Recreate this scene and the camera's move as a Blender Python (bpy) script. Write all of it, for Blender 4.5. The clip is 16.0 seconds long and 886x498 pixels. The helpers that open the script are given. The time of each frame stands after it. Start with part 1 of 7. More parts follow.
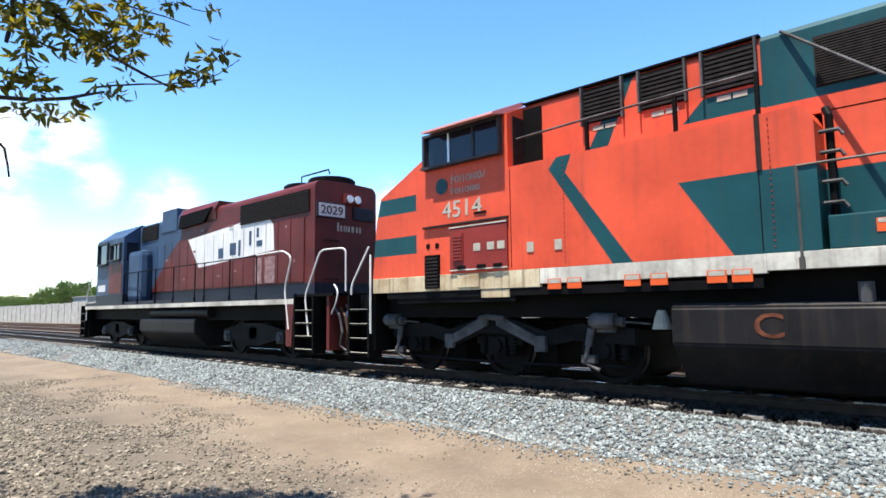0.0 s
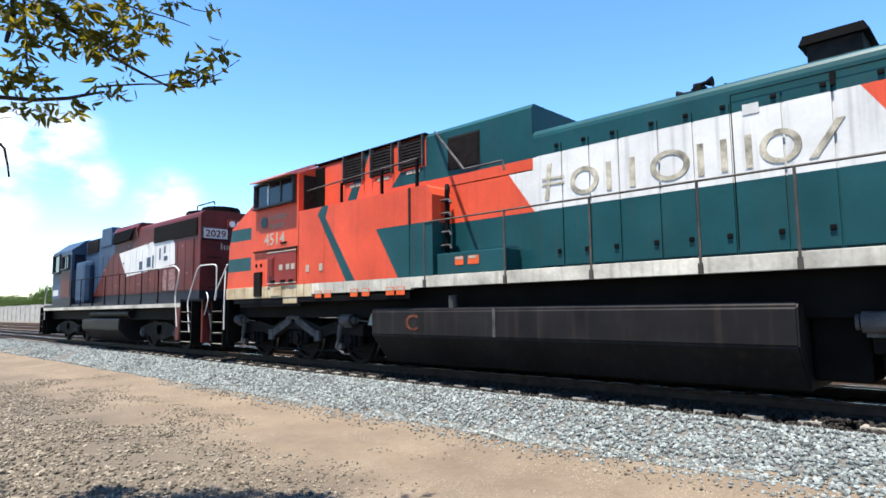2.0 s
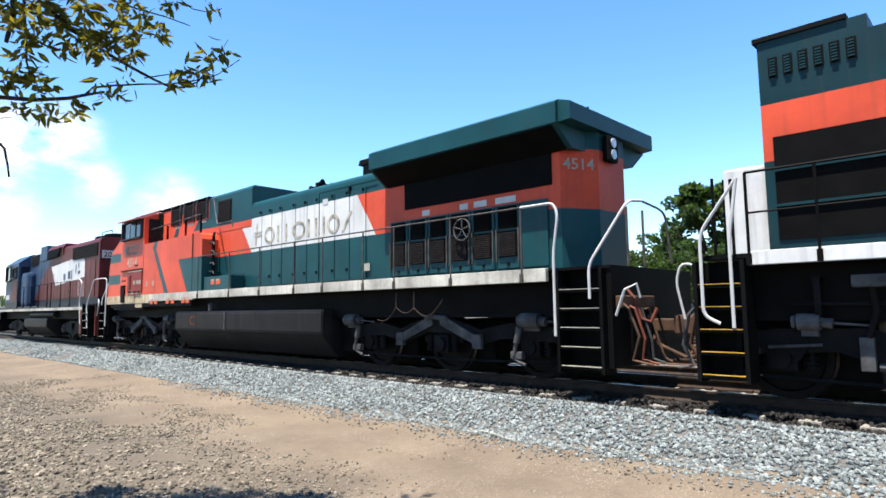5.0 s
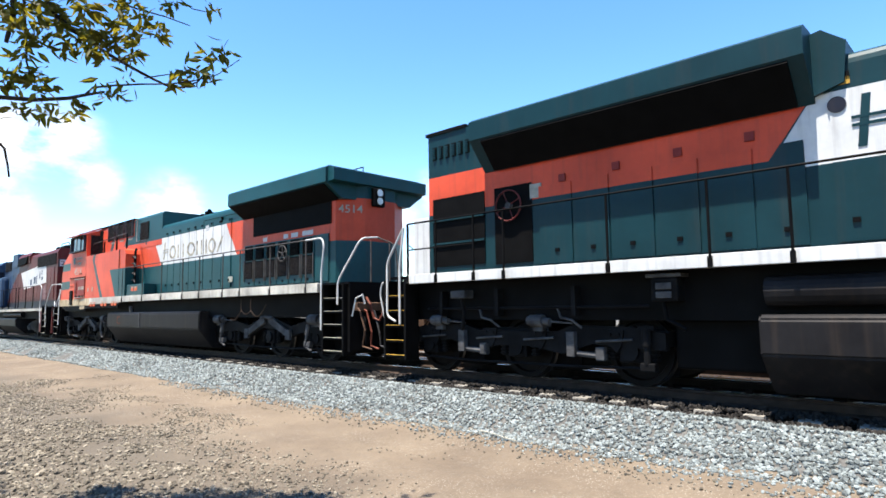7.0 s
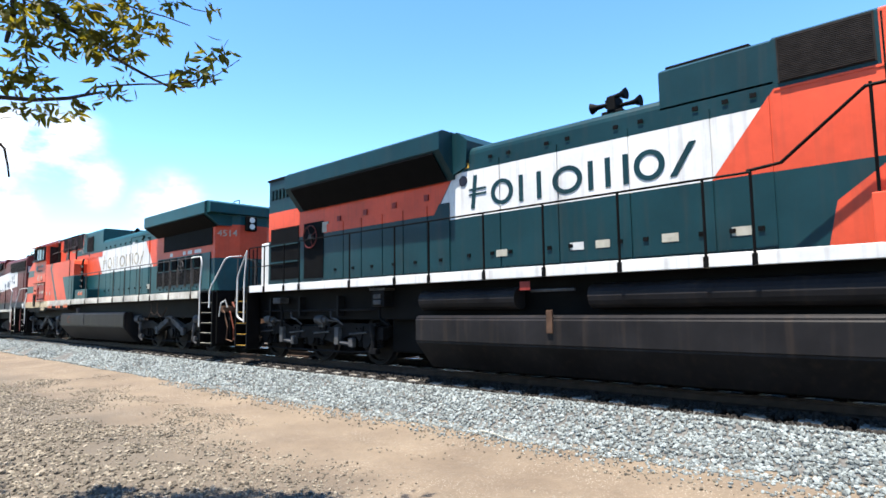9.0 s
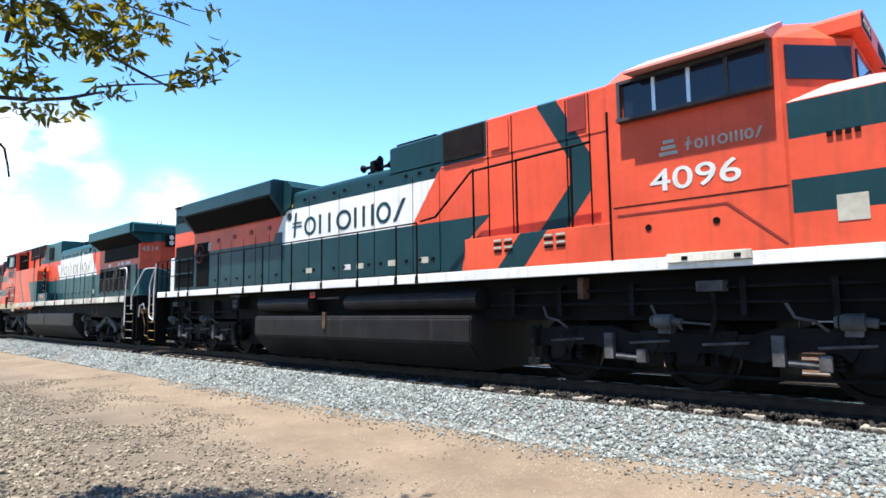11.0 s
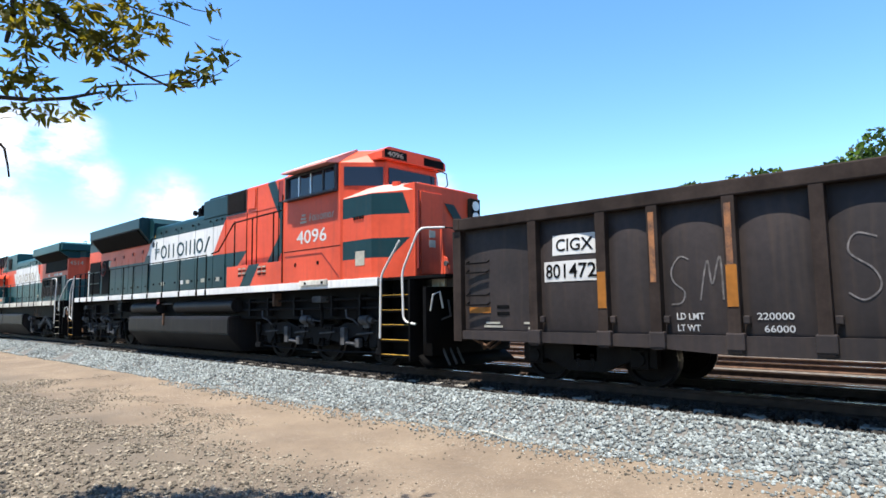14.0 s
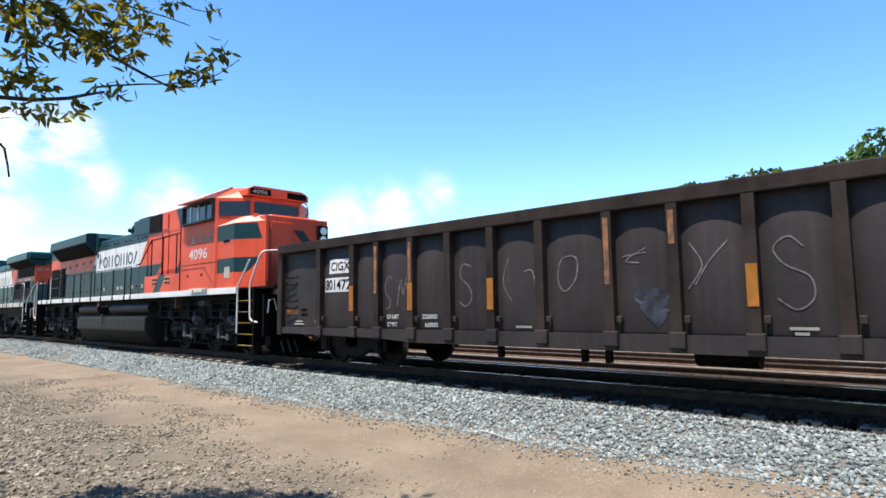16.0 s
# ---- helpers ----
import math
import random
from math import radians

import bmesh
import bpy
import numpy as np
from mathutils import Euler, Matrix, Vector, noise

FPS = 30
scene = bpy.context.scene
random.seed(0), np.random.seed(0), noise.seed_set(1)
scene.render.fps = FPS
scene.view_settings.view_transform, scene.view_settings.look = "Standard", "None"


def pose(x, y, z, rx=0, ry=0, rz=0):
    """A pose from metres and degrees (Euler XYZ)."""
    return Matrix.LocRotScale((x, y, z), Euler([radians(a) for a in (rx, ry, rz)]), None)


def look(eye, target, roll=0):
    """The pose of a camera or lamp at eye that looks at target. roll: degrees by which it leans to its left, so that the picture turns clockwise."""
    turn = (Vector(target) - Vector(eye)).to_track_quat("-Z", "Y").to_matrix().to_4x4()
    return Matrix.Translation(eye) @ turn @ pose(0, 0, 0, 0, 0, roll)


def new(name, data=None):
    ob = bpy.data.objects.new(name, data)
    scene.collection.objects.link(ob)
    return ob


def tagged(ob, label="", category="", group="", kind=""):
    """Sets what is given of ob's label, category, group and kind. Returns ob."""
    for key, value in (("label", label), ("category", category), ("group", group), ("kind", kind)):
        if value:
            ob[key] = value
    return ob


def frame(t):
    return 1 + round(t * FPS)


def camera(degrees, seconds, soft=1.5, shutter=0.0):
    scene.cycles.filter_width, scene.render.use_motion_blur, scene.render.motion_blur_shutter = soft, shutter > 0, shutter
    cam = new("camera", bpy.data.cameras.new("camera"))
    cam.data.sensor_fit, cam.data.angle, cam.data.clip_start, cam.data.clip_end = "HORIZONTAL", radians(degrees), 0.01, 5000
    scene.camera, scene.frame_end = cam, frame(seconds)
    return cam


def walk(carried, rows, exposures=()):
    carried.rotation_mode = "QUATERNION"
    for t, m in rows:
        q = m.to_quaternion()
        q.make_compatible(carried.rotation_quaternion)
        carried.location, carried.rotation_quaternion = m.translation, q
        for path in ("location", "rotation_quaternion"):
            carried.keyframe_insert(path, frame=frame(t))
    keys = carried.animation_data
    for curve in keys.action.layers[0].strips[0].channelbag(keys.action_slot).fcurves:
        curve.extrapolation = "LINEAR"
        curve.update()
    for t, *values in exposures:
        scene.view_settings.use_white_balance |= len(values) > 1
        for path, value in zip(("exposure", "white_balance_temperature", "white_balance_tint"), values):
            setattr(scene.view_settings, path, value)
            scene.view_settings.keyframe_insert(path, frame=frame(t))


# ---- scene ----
# x runs along the track (the train goes towards -x), y away from the camera, z up from the rail tops
cam = camera(72.4, 16.0, soft=1.6)
EYE = Vector((0.0, 0.0, 1.187))
CAM = look(EYE, EYE + Vector((-0.68360, 0.72328, 0.09776)), roll=-0.788)
walk(cam, [(0.0, CAM), (16.0, CAM)], exposures=[(0.0, 1.86, 6900, 11), (3.5, 1.75, 6900, 11), (6.5, 1.89, 6900, 11), (9.0, 1.99, 6900, 11), (12.5, 1.93, 6900, 11), (16.0, 1.65, 6900, 11)])

YC = 9.45           # centre line of the train's track
GROUND = -0.6       # dirt lane


TRAVEL = ((0.0, 0.0), (0.5, 1.49), (1.0, 3.03), (1.5, 4.59), (2.0, 6.17), (2.5, 7.735), (3.0, 9.315), (3.5, 10.89), (4.0, 12.46), (5.25, 16.30), (6.5, 20.065), (7.0, 21.60), (7.5, 23.085),
          (8.0, 24.58), (8.5, 26.09), (9.0, 27.57), (10.25, 31.26), (11.5, 34.90), (12.0, 36.345), (12.5, 37.79), (13.0, 39.22), (13.5, 40.655), (14.0, 42.10), (14.5, 43.54), (15.0, 44.97), (15.5, 46.41), (16.0, 47.86))


def travelled(t):
    """How far the train has gone after t seconds."""
    n = len(TRAVEL)
    i = max(k for k in range(n - 1) if TRAVEL[k][0] <= t + 1e-9)
    (t0, s0), (t1, s1) = TRAVEL[i], TRAVEL[i + 1]
    (ta, sa), (tb, sb) = TRAVEL[max(i - 1, 0)], TRAVEL[min(i + 2, n - 1)]
    m0, m1 = (s1 - sa) / (t1 - ta), (sb - s0) / (tb - t0)
    h, u = t1 - t0, (t - t0) / (t1 - t0)
    return (2 * u ** 3 - 3 * u * u + 1) * s0 + (u ** 3 - 2 * u * u + u) * h * m0 + (3 * u * u - 2 * u ** 3) * s1 + (u ** 3 - u * u) * h * m1


# ---- light ----
SUN = Vector((0.02, -0.258, 0.966)).normalized()
sun = new("sun", bpy.data.lights.new("sun", "SUN"))
sun.data.energy, sun.data.angle, sun.data.color = 5.0, radians(0.53), (1.0, 0.97, 0.92)
sun.matrix_world = look((0, 0, 60), Vector((0, 0, 60)) - SUN)

world = bpy.data.worlds.new("world")
scene.world = world
world.use_nodes = True


def build_sky():
    nt = world.node_tree
    nt.nodes.clear()
    n, l = nt.nodes.new, nt.links.new
    out = n("ShaderNodeOutputWorld")
    bg = n("ShaderNodeBackground")
    bg.inputs["Strength"].default_value = 0.090
    sky = n("ShaderNodeTexSky")
    sky.sky_type, sky.sun_disc = "NISHITA", False
    sky.sun_elevation = math.asin(SUN.z)
    sky.sun_rotation = math.atan2(SUN.x, SUN.y)
    sky.air_density, sky.dust_density, sky.ozone_density = 1.0, 0.05, 4.0
    co = n("ShaderNodeTexCoord")
    # fair-weather cumulus, low over the horizon
    noi = n("ShaderNodeTexNoise")
    noi.inputs["Scale"].default_value, noi.inputs["Detail"].default_value, noi.inputs["Roughness"].default_value = 12.0, 8.0, 0.62
    stretch = n("ShaderNodeMapping")
    stretch.inputs["Scale"].default_value = (1, 1, 1.9)
    l(co.outputs["Generated"], stretch.inputs[0])
    l(stretch.outputs[0], noi.inputs["Vector"])
    total = None
    for d, rad in CLOUDS:
        dist = n("ShaderNodeVectorMath")
        dist.operation = "DISTANCE"
        l(co.outputs["Generated"], dist.inputs[0])
        dist.inputs[1].default_value = d
        fall = n("ShaderNodeMapRange")
        fall.interpolation_type = "SMOOTHSTEP"
        fall.inputs["From Min"].default_value, fall.inputs["From Max"].default_value = 0.0, rad
        fall.inputs["To Min"].default_value, fall.inputs["To Max"].default_value = 1.0, 0.0
        l(dist.outputs["Value"], fall.inputs["Value"])
        if total is None:
            total = fall.outputs[0]
        else:
            m = n("ShaderNodeMath")
            m.operation = "MAXIMUM"
            l(total, m.inputs[0])
            l(fall.outputs[0], m.inputs[1])
            total = m.outputs[0]
    rag = n("ShaderNodeMath")
    rag.operation = "MULTIPLY_ADD"
    l(noi.outputs["Fac"], rag.inputs[0])
    rag.inputs[1].default_value, rag.inputs[2].default_value = 3.4, -0.75
    add = n("ShaderNodeMath")
    add.operation = "MULTIPLY"
    l(rag.outputs[0], add.inputs[0])
    l(total, add.inputs[1])
    edge = n("ShaderNodeMapRange")
    edge.interpolation_type = "SMOOTHSTEP"
    edge.inputs["From Min"].default_value, edge.inputs["From Max"].default_value = 0.08, 1.15
    l(add.outputs[0], edge.inputs["Value"])
    vivid = n("ShaderNodeHueSaturation")
    vivid.inputs["Saturation"].default_value, vivid.inputs["Value"].default_value, vivid.inputs["Hue"].default_value = 1.17, 0.6, 0.4985
    l(sky.outputs[0], vivid.inputs["Color"])
    deep = n("ShaderNodeGamma")
    deep.inputs["Gamma"].default_value = 1.12
    l(vivid.outputs[0], deep.inputs["Color"])
    lift = n("ShaderNodeVectorMath")
    lift.operation = "SCALE"
    lift.inputs["Scale"].default_value = 1.66
    l(deep.outputs[0], lift.inputs[0])
    mix = n("ShaderNodeMix")
    mix.data_type = "RGBA"
    l(edge.outputs[0], mix.inputs["Factor"])
    l(lift.outputs[0], mix.inputs["A"])
    mix.inputs["B"].default_value = (4.2, 4.3, 4.45, 1)
    l(mix.outputs["Result"], bg.inputs["Color"])
    l(bg.outputs[0], out.inputs["Surface"])


CLOUDS = [((-0.945, 0.228, 0.235), 0.095), ((-0.951, 0.180, 0.23), 0.10), ((-0.942, 0.278, 0.187), 0.06), ((-0.975, 0.170, 0.149), 0.08),
          ((-0.682, 0.705, 0.192), 0.06), ((-0.735, 0.655, 0.165), 0.075), ((-0.79, 0.60, 0.145), 0.08), ((-0.912, 0.37, 0.155), 0.085)]
build_sky()


# ---- materials ----
def mat(name, colour, rough=0.6, metal=0.0, vary=0.15, scale=3.0, bump=0.0, bump_scale=40.0, second=None, streak=0.0, spec=0.15, island=None):
    """A painted or natural surface: base colour, blotches at two scales, optional second colour, streaks down the side and bump."""
    m = bpy.data.materials.new(name)
    m.use_nodes = True
    nt = m.node_tree
    n, l = nt.nodes.new, nt.links.new
    b = nt.nodes["Principled BSDF"]
    b.inputs["Roughness"].default_value, b.inputs["Metallic"].default_value = rough, metal
    b.inputs["Specular IOR Level"].default_value = spec
    co = n("ShaderNodeTexCoord")
    big = n("ShaderNodeTexNoise")
    big.inputs["Scale"].default_value, big.inputs["Detail"].default_value = scale, 5.0
    l(co.outputs["Object"], big.inputs["Vector"])
    fine = n("ShaderNodeTexNoise")
    fine.inputs["Scale"].default_value, fine.inputs["Detail"].default_value = scale * 11, 3.0
    l(co.outputs["Object"], fine.inputs["Vector"])
    dark = tuple(c * (1 - vary * 2.2) for c in colour)
    light = tuple(min(1, c * (1 + vary) + vary * 0.01) for c in colour)
    ramp = n("ShaderNodeMapRange")
    ramp.inputs["From Min"].default_value, ramp.inputs["From Max"].default_value = 0.3, 0.7
    l(big.outputs["Fac"], ramp.inputs["Value"])
    mix = n("ShaderNodeMix")
    mix.data_type = "RGBA"
    l(ramp.outputs[0], mix.inputs["Factor"])
    mix.inputs["A"].default_value = (*(second or dark), 1)
    mix.inputs["B"].default_value = (*light, 1)
    cur = mix.outputs["Result"]
    grain = n("ShaderNodeMix")
    grain.data_type, grain.blend_type = "RGBA", "MULTIPLY"
    gr = n("ShaderNodeMapRange")
    gr.inputs["To Min"].default_value, gr.inputs["To Max"].default_value = 1 - vary * 1.6, 1 + vary * 0.6
    l(fine.outputs["Fac"], gr.inputs["Value"])
    grain.inputs["Factor"].default_value = 1.0
    l(cur, grain.inputs["A"])
    l(gr.outputs[0], grain.inputs["B"])
    cur = grain.outputs["Result"]
    if streak:
        mp = n("ShaderNodeMapping")
        mp.inputs["Scale"].default_value = (6.0, 6.0, 0.35)
        st = n("ShaderNodeTexNoise")
        st.inputs["Scale"].default_value, st.inputs["Detail"].default_value = 1.6, 4.0
        l(co.outputs["Object"], mp.inputs[0])
        l(mp.outputs[0], st.inputs["Vector"])
        sr = n("ShaderNodeMapRange")
        sr.inputs["From Min"].default_value, sr.inputs["From Max"].default_value = 0.52, 0.78
        sr.inputs["To Max"].default_value = streak
        l(st.outputs["Fac"], sr.inputs["Value"])
        sm = n("ShaderNodeMix")
        sm.data_type = "RGBA"
        l(sr.outputs[0], sm.inputs["Factor"])
        l(cur, sm.inputs["A"])
        sm.inputs["B"].default_value = (0.05, 0.035, 0.025, 1)
        cur = sm.outputs["Result"]
    if island:
        geo = n("ShaderNodeNewGeometry")
        im = n("ShaderNodeMapRange")
        im.inputs["To Min"].default_value, im.inputs["To Max"].default_value = island
        l(geo.outputs["Random Per Island"], im.inputs["Value"])
        ig = n("ShaderNodeMix")
        ig.data_type, ig.blend_type = "RGBA", "MULTIPLY"
        ig.inputs["Factor"].default_value = 1.0
        l(cur, ig.inputs["A"])
        l(im.outputs[0], ig.inputs["B"])
        cur = ig.outputs["Result"]
    l(cur, b.inputs["Base Color"])
    if bump:
        bn = n("ShaderNodeTexNoise")
        bn.inputs["Scale"].default_value, bn.inputs["Detail"].default_value = bump_scale, 4.0
        l(co.outputs["Object"], bn.inputs["Vector"])
        bp = n("ShaderNodeBump")
        bp.inputs["Strength"].default_value, bp.inputs["Distance"].default_value = bump, 0.02
        l(bn.outputs["Fac"], bp.inputs["Height"])
        l(bp.outputs[0], b.inputs["Normal"])
    return m


ORANGE = mat("orange_red_paint", (0.4893, 0.06083, 0.02733), 0.45, vary=0.11, scale=0.9, streak=0.32)
GREEN = mat("teal_green_paint", (0.004305, 0.04449, 0.05166), 0.42, vary=0.10, scale=1.2, streak=0.18)
WHITE = mat("white_paint", (0.4808, 0.4808, 0.4688), 0.5, vary=0.07, scale=1.5, streak=0.38)
SILL_WHITE = mat("worn_white_sill_paint", (0.418, 0.399, 0.3458), 0.6, vary=0.2, scale=1.6, streak=0.5)
SILL_RUSTY = mat("rust_streaked_cream_sill_paint", (0.40, 0.345, 0.235), 0.7, vary=0.2, scale=2.2, streak=0.85, second=(0.24, 0.17, 0.095))
PATCH = mat("chalky_faded_maroon_paint", (0.19, 0.13, 0.13), 0.75, vary=0.3, scale=7.0, second=(0.11, 0.05, 0.05))
GREYPOST = mat("dusty_grey_brown_handrail", (0.055, 0.050, 0.046), 0.6, vary=0.2, scale=6.0)
# faded red, lightened to carry strong overhead sun on tops
PINK = mat("faded_sunlit_red_paint", (0.492, 0.2165, 0.1902), 0.6, vary=0.1, scale=2.0)
MAROON = mat("maroon_paint", (0.0808, 0.01308, 0.01154), 0.5, vary=0.16, scale=1.4, streak=0.3)
BLUE = mat("faded_blue_paint", (0.02294, 0.04916, 0.095), 0.5, vary=0.16, scale=1.4, streak=0.3)
NAVY = mat("dark_navy_paint", (0.007448, 0.009576, 0.01915), 0.5, vary=0.15, scale=1.4, streak=0.2)
# frame black and truck steel set below true tone to hold under-train shade
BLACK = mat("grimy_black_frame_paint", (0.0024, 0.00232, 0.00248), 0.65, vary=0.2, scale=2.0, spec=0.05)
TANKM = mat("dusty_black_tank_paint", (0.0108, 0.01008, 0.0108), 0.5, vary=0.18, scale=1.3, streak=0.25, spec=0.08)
TRUCKM = mat("dusty_shade_dark_truck_steel", (0.00595, 0.00602, 0.00665), 0.65, vary=0.25, scale=3.0, spec=0.06)
DUSTY = mat("pale_dust_coated_steel", (0.068, 0.0672, 0.068), 0.7, vary=0.28, scale=4.0, spec=0.08)
STEEL = mat("worn_wheel_steel", (0.10, 0.09, 0.085), 0.35, metal=0.9, vary=0.15, scale=4.0)
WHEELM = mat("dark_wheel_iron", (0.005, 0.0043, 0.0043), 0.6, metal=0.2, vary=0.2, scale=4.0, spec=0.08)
RAILTOP = mat("polished_rail_steel", (0.45, 0.42, 0.40), 0.25, metal=1.0, vary=0.1, scale=5.0)
# rail brown lowered for the shadow the rails lie in under the train
DARKRAIL = mat("darkened_brown_rail_steel", (0.030, 0.020, 0.015), 0.7, vary=0.2, scale=6.0, spec=0.1)
RUST = mat("rusty_rail_steel", (0.0735, 0.0406, 0.0252), 0.8, vary=0.2, scale=6.0, bump=0.2)
GRILLE = mat("dark_grille_metal", (0.0028, 0.0027, 0.0027), 0.7, vary=0.1, scale=4.0, spec=0.04)
VENT = mat("brown_grey_vent_mesh", (0.0165, 0.0135, 0.01275), 0.7, vary=0.2, scale=8.0, spec=0.08)
GLASS = mat("dark_cab_glass", (0.006, 0.008, 0.016), 0.08, vary=0.02, scale=1.0, spec=0.35)
ALU = mat("bare_aluminium_frame", (0.50, 0.52, 0.54), 0.4, metal=0.6, vary=0.08, scale=4.0)
RAILW = mat("white_handrail_paint", (0.3953, 0.3953, 0.3844), 0.45, vary=0.06, scale=6.0)
DARKGREEN = mat("dark_teal_paint", (0.002736, 0.02432, 0.0304), 0.42, vary=0.10, scale=1.2, streak=0.18)
YELLOW = mat("yellow_step_paint", (0.372, 0.216, 0.036), 0.6, vary=0.15, scale=6.0)
REFLECT = mat("orange_reflector_sheet", (0.48, 0.072, 0.018), 0.4, vary=0.05, scale=6.0)
AMBER = mat("amber_reflector_sheet", (0.24, 0.09, 0.015), 0.45, vary=0.12, scale=6.0)
PLACARD = mat("dark_red_placard", (0.168, 0.021, 0.0168), 0.5, vary=0.08, scale=3.0)
LABEL = mat("pale_label", (0.2907, 0.2762, 0.2277), 0.6, vary=0.1, scale=9.0)
GOND = mat("weathered_brown_black_car_paint", (0.02318, 0.01823, 0.01762), 0.55, vary=0.22, scale=1.1, streak=0.35, second=(0.0175, 0.015, 0.0152), spec=0.14)
RUSTSTAIN = mat("orange_rust_stain", (0.20, 0.085, 0.035), 0.85, vary=0.35, scale=9.0, second=(0.07, 0.045, 0.036))
GONDRIB = mat("dusty_brown_rib_paint", (0.02546, 0.01812, 0.01517), 0.65, vary=0.22, scale=2.2, streak=0.2, spec=0.08)
CHALK = mat("pale_chalk", (0.12, 0.111, 0.108), 0.9, vary=0.25, scale=14.0)
BALLAST = mat("grey_crushed_stone", (0.158, 0.177, 0.174), 0.85, vary=0.12, scale=8.0, island=(0.42, 1.32))
# oily bed, its colour lowered further to hold the train's shadow near black
TRACKBED = mat("oily_shadow_dark_track_bed", (0.017, 0.014, 0.0115), 0.9, vary=0.25, scale=14.0, bump=0.9, bump_scale=26)
YARD = mat("pale_brown_yard_ballast", (0.105, 0.088, 0.070), 0.9, vary=0.25, scale=6.0, bump=0.9, bump_scale=20)
BALLBED = mat("dusty_ballast_bed", (0.0861, 0.08323, 0.07749), 0.9, vary=0.25, scale=18.0, bump=0.8, bump_scale=26)
PEBBLE = mat("pale_lane_pebble", (0.1296, 0.111, 0.08462), 0.85, vary=0.16, scale=8.0, island=(0.45, 1.75))
# oily stone, also darkened to carry the shadow beside the rail
DARKSTONE = mat("oily_shadow_dark_stone", (0.018, 0.0155, 0.0135), 0.8, vary=0.2, scale=9.0, island=(0.4, 1.5))
TIE = mat("dusty_concrete_tie", (0.1888, 0.1759, 0.1544), 0.85, vary=0.15, scale=5.0, bump=0.3)
CONC = mat("pale_concrete_wall", (0.3152, 0.305, 0.2796), 0.85, vary=0.12, scale=0.8, streak=0.25)
BARK = mat("dark_branch_bark", (0.036, 0.0256, 0.0176), 0.9, vary=0.25, scale=12.0, bump=0.5)


def leaf_mat(name, colour, trans):
    m = mat(name, colour, 0.5, vary=0.15, scale=6.0, island=(0.4, 1.45))
    b = m.node_tree.nodes["Principled BSDF"]
    t = m.node_tree.nodes.new("ShaderNodeBsdfTranslucent")
    t.inputs["Color"].default_value = (*trans, 1)
    mx = m.node_tree.nodes.new("ShaderNodeMixShader")
    mx.inputs[0].default_value = 0.4
    m.node_tree.links.new(b.outputs[0], mx.inputs[1])
    m.node_tree.links.new(t.outputs[0], mx.inputs[2])
    m.node_tree.links.new(mx.outputs[0], m.node_tree.nodes["Material Output"].inputs["Surface"])
    return m


LEAF = leaf_mat("yellow_green_leaf", (0.06375, 0.06375, 0.009), (0.23, 0.19, 0.016))
FARLEAF = leaf_mat("far_dark_green_leaf", (0.0252, 0.0476, 0.01232), (0.07, 0.13, 0.02))


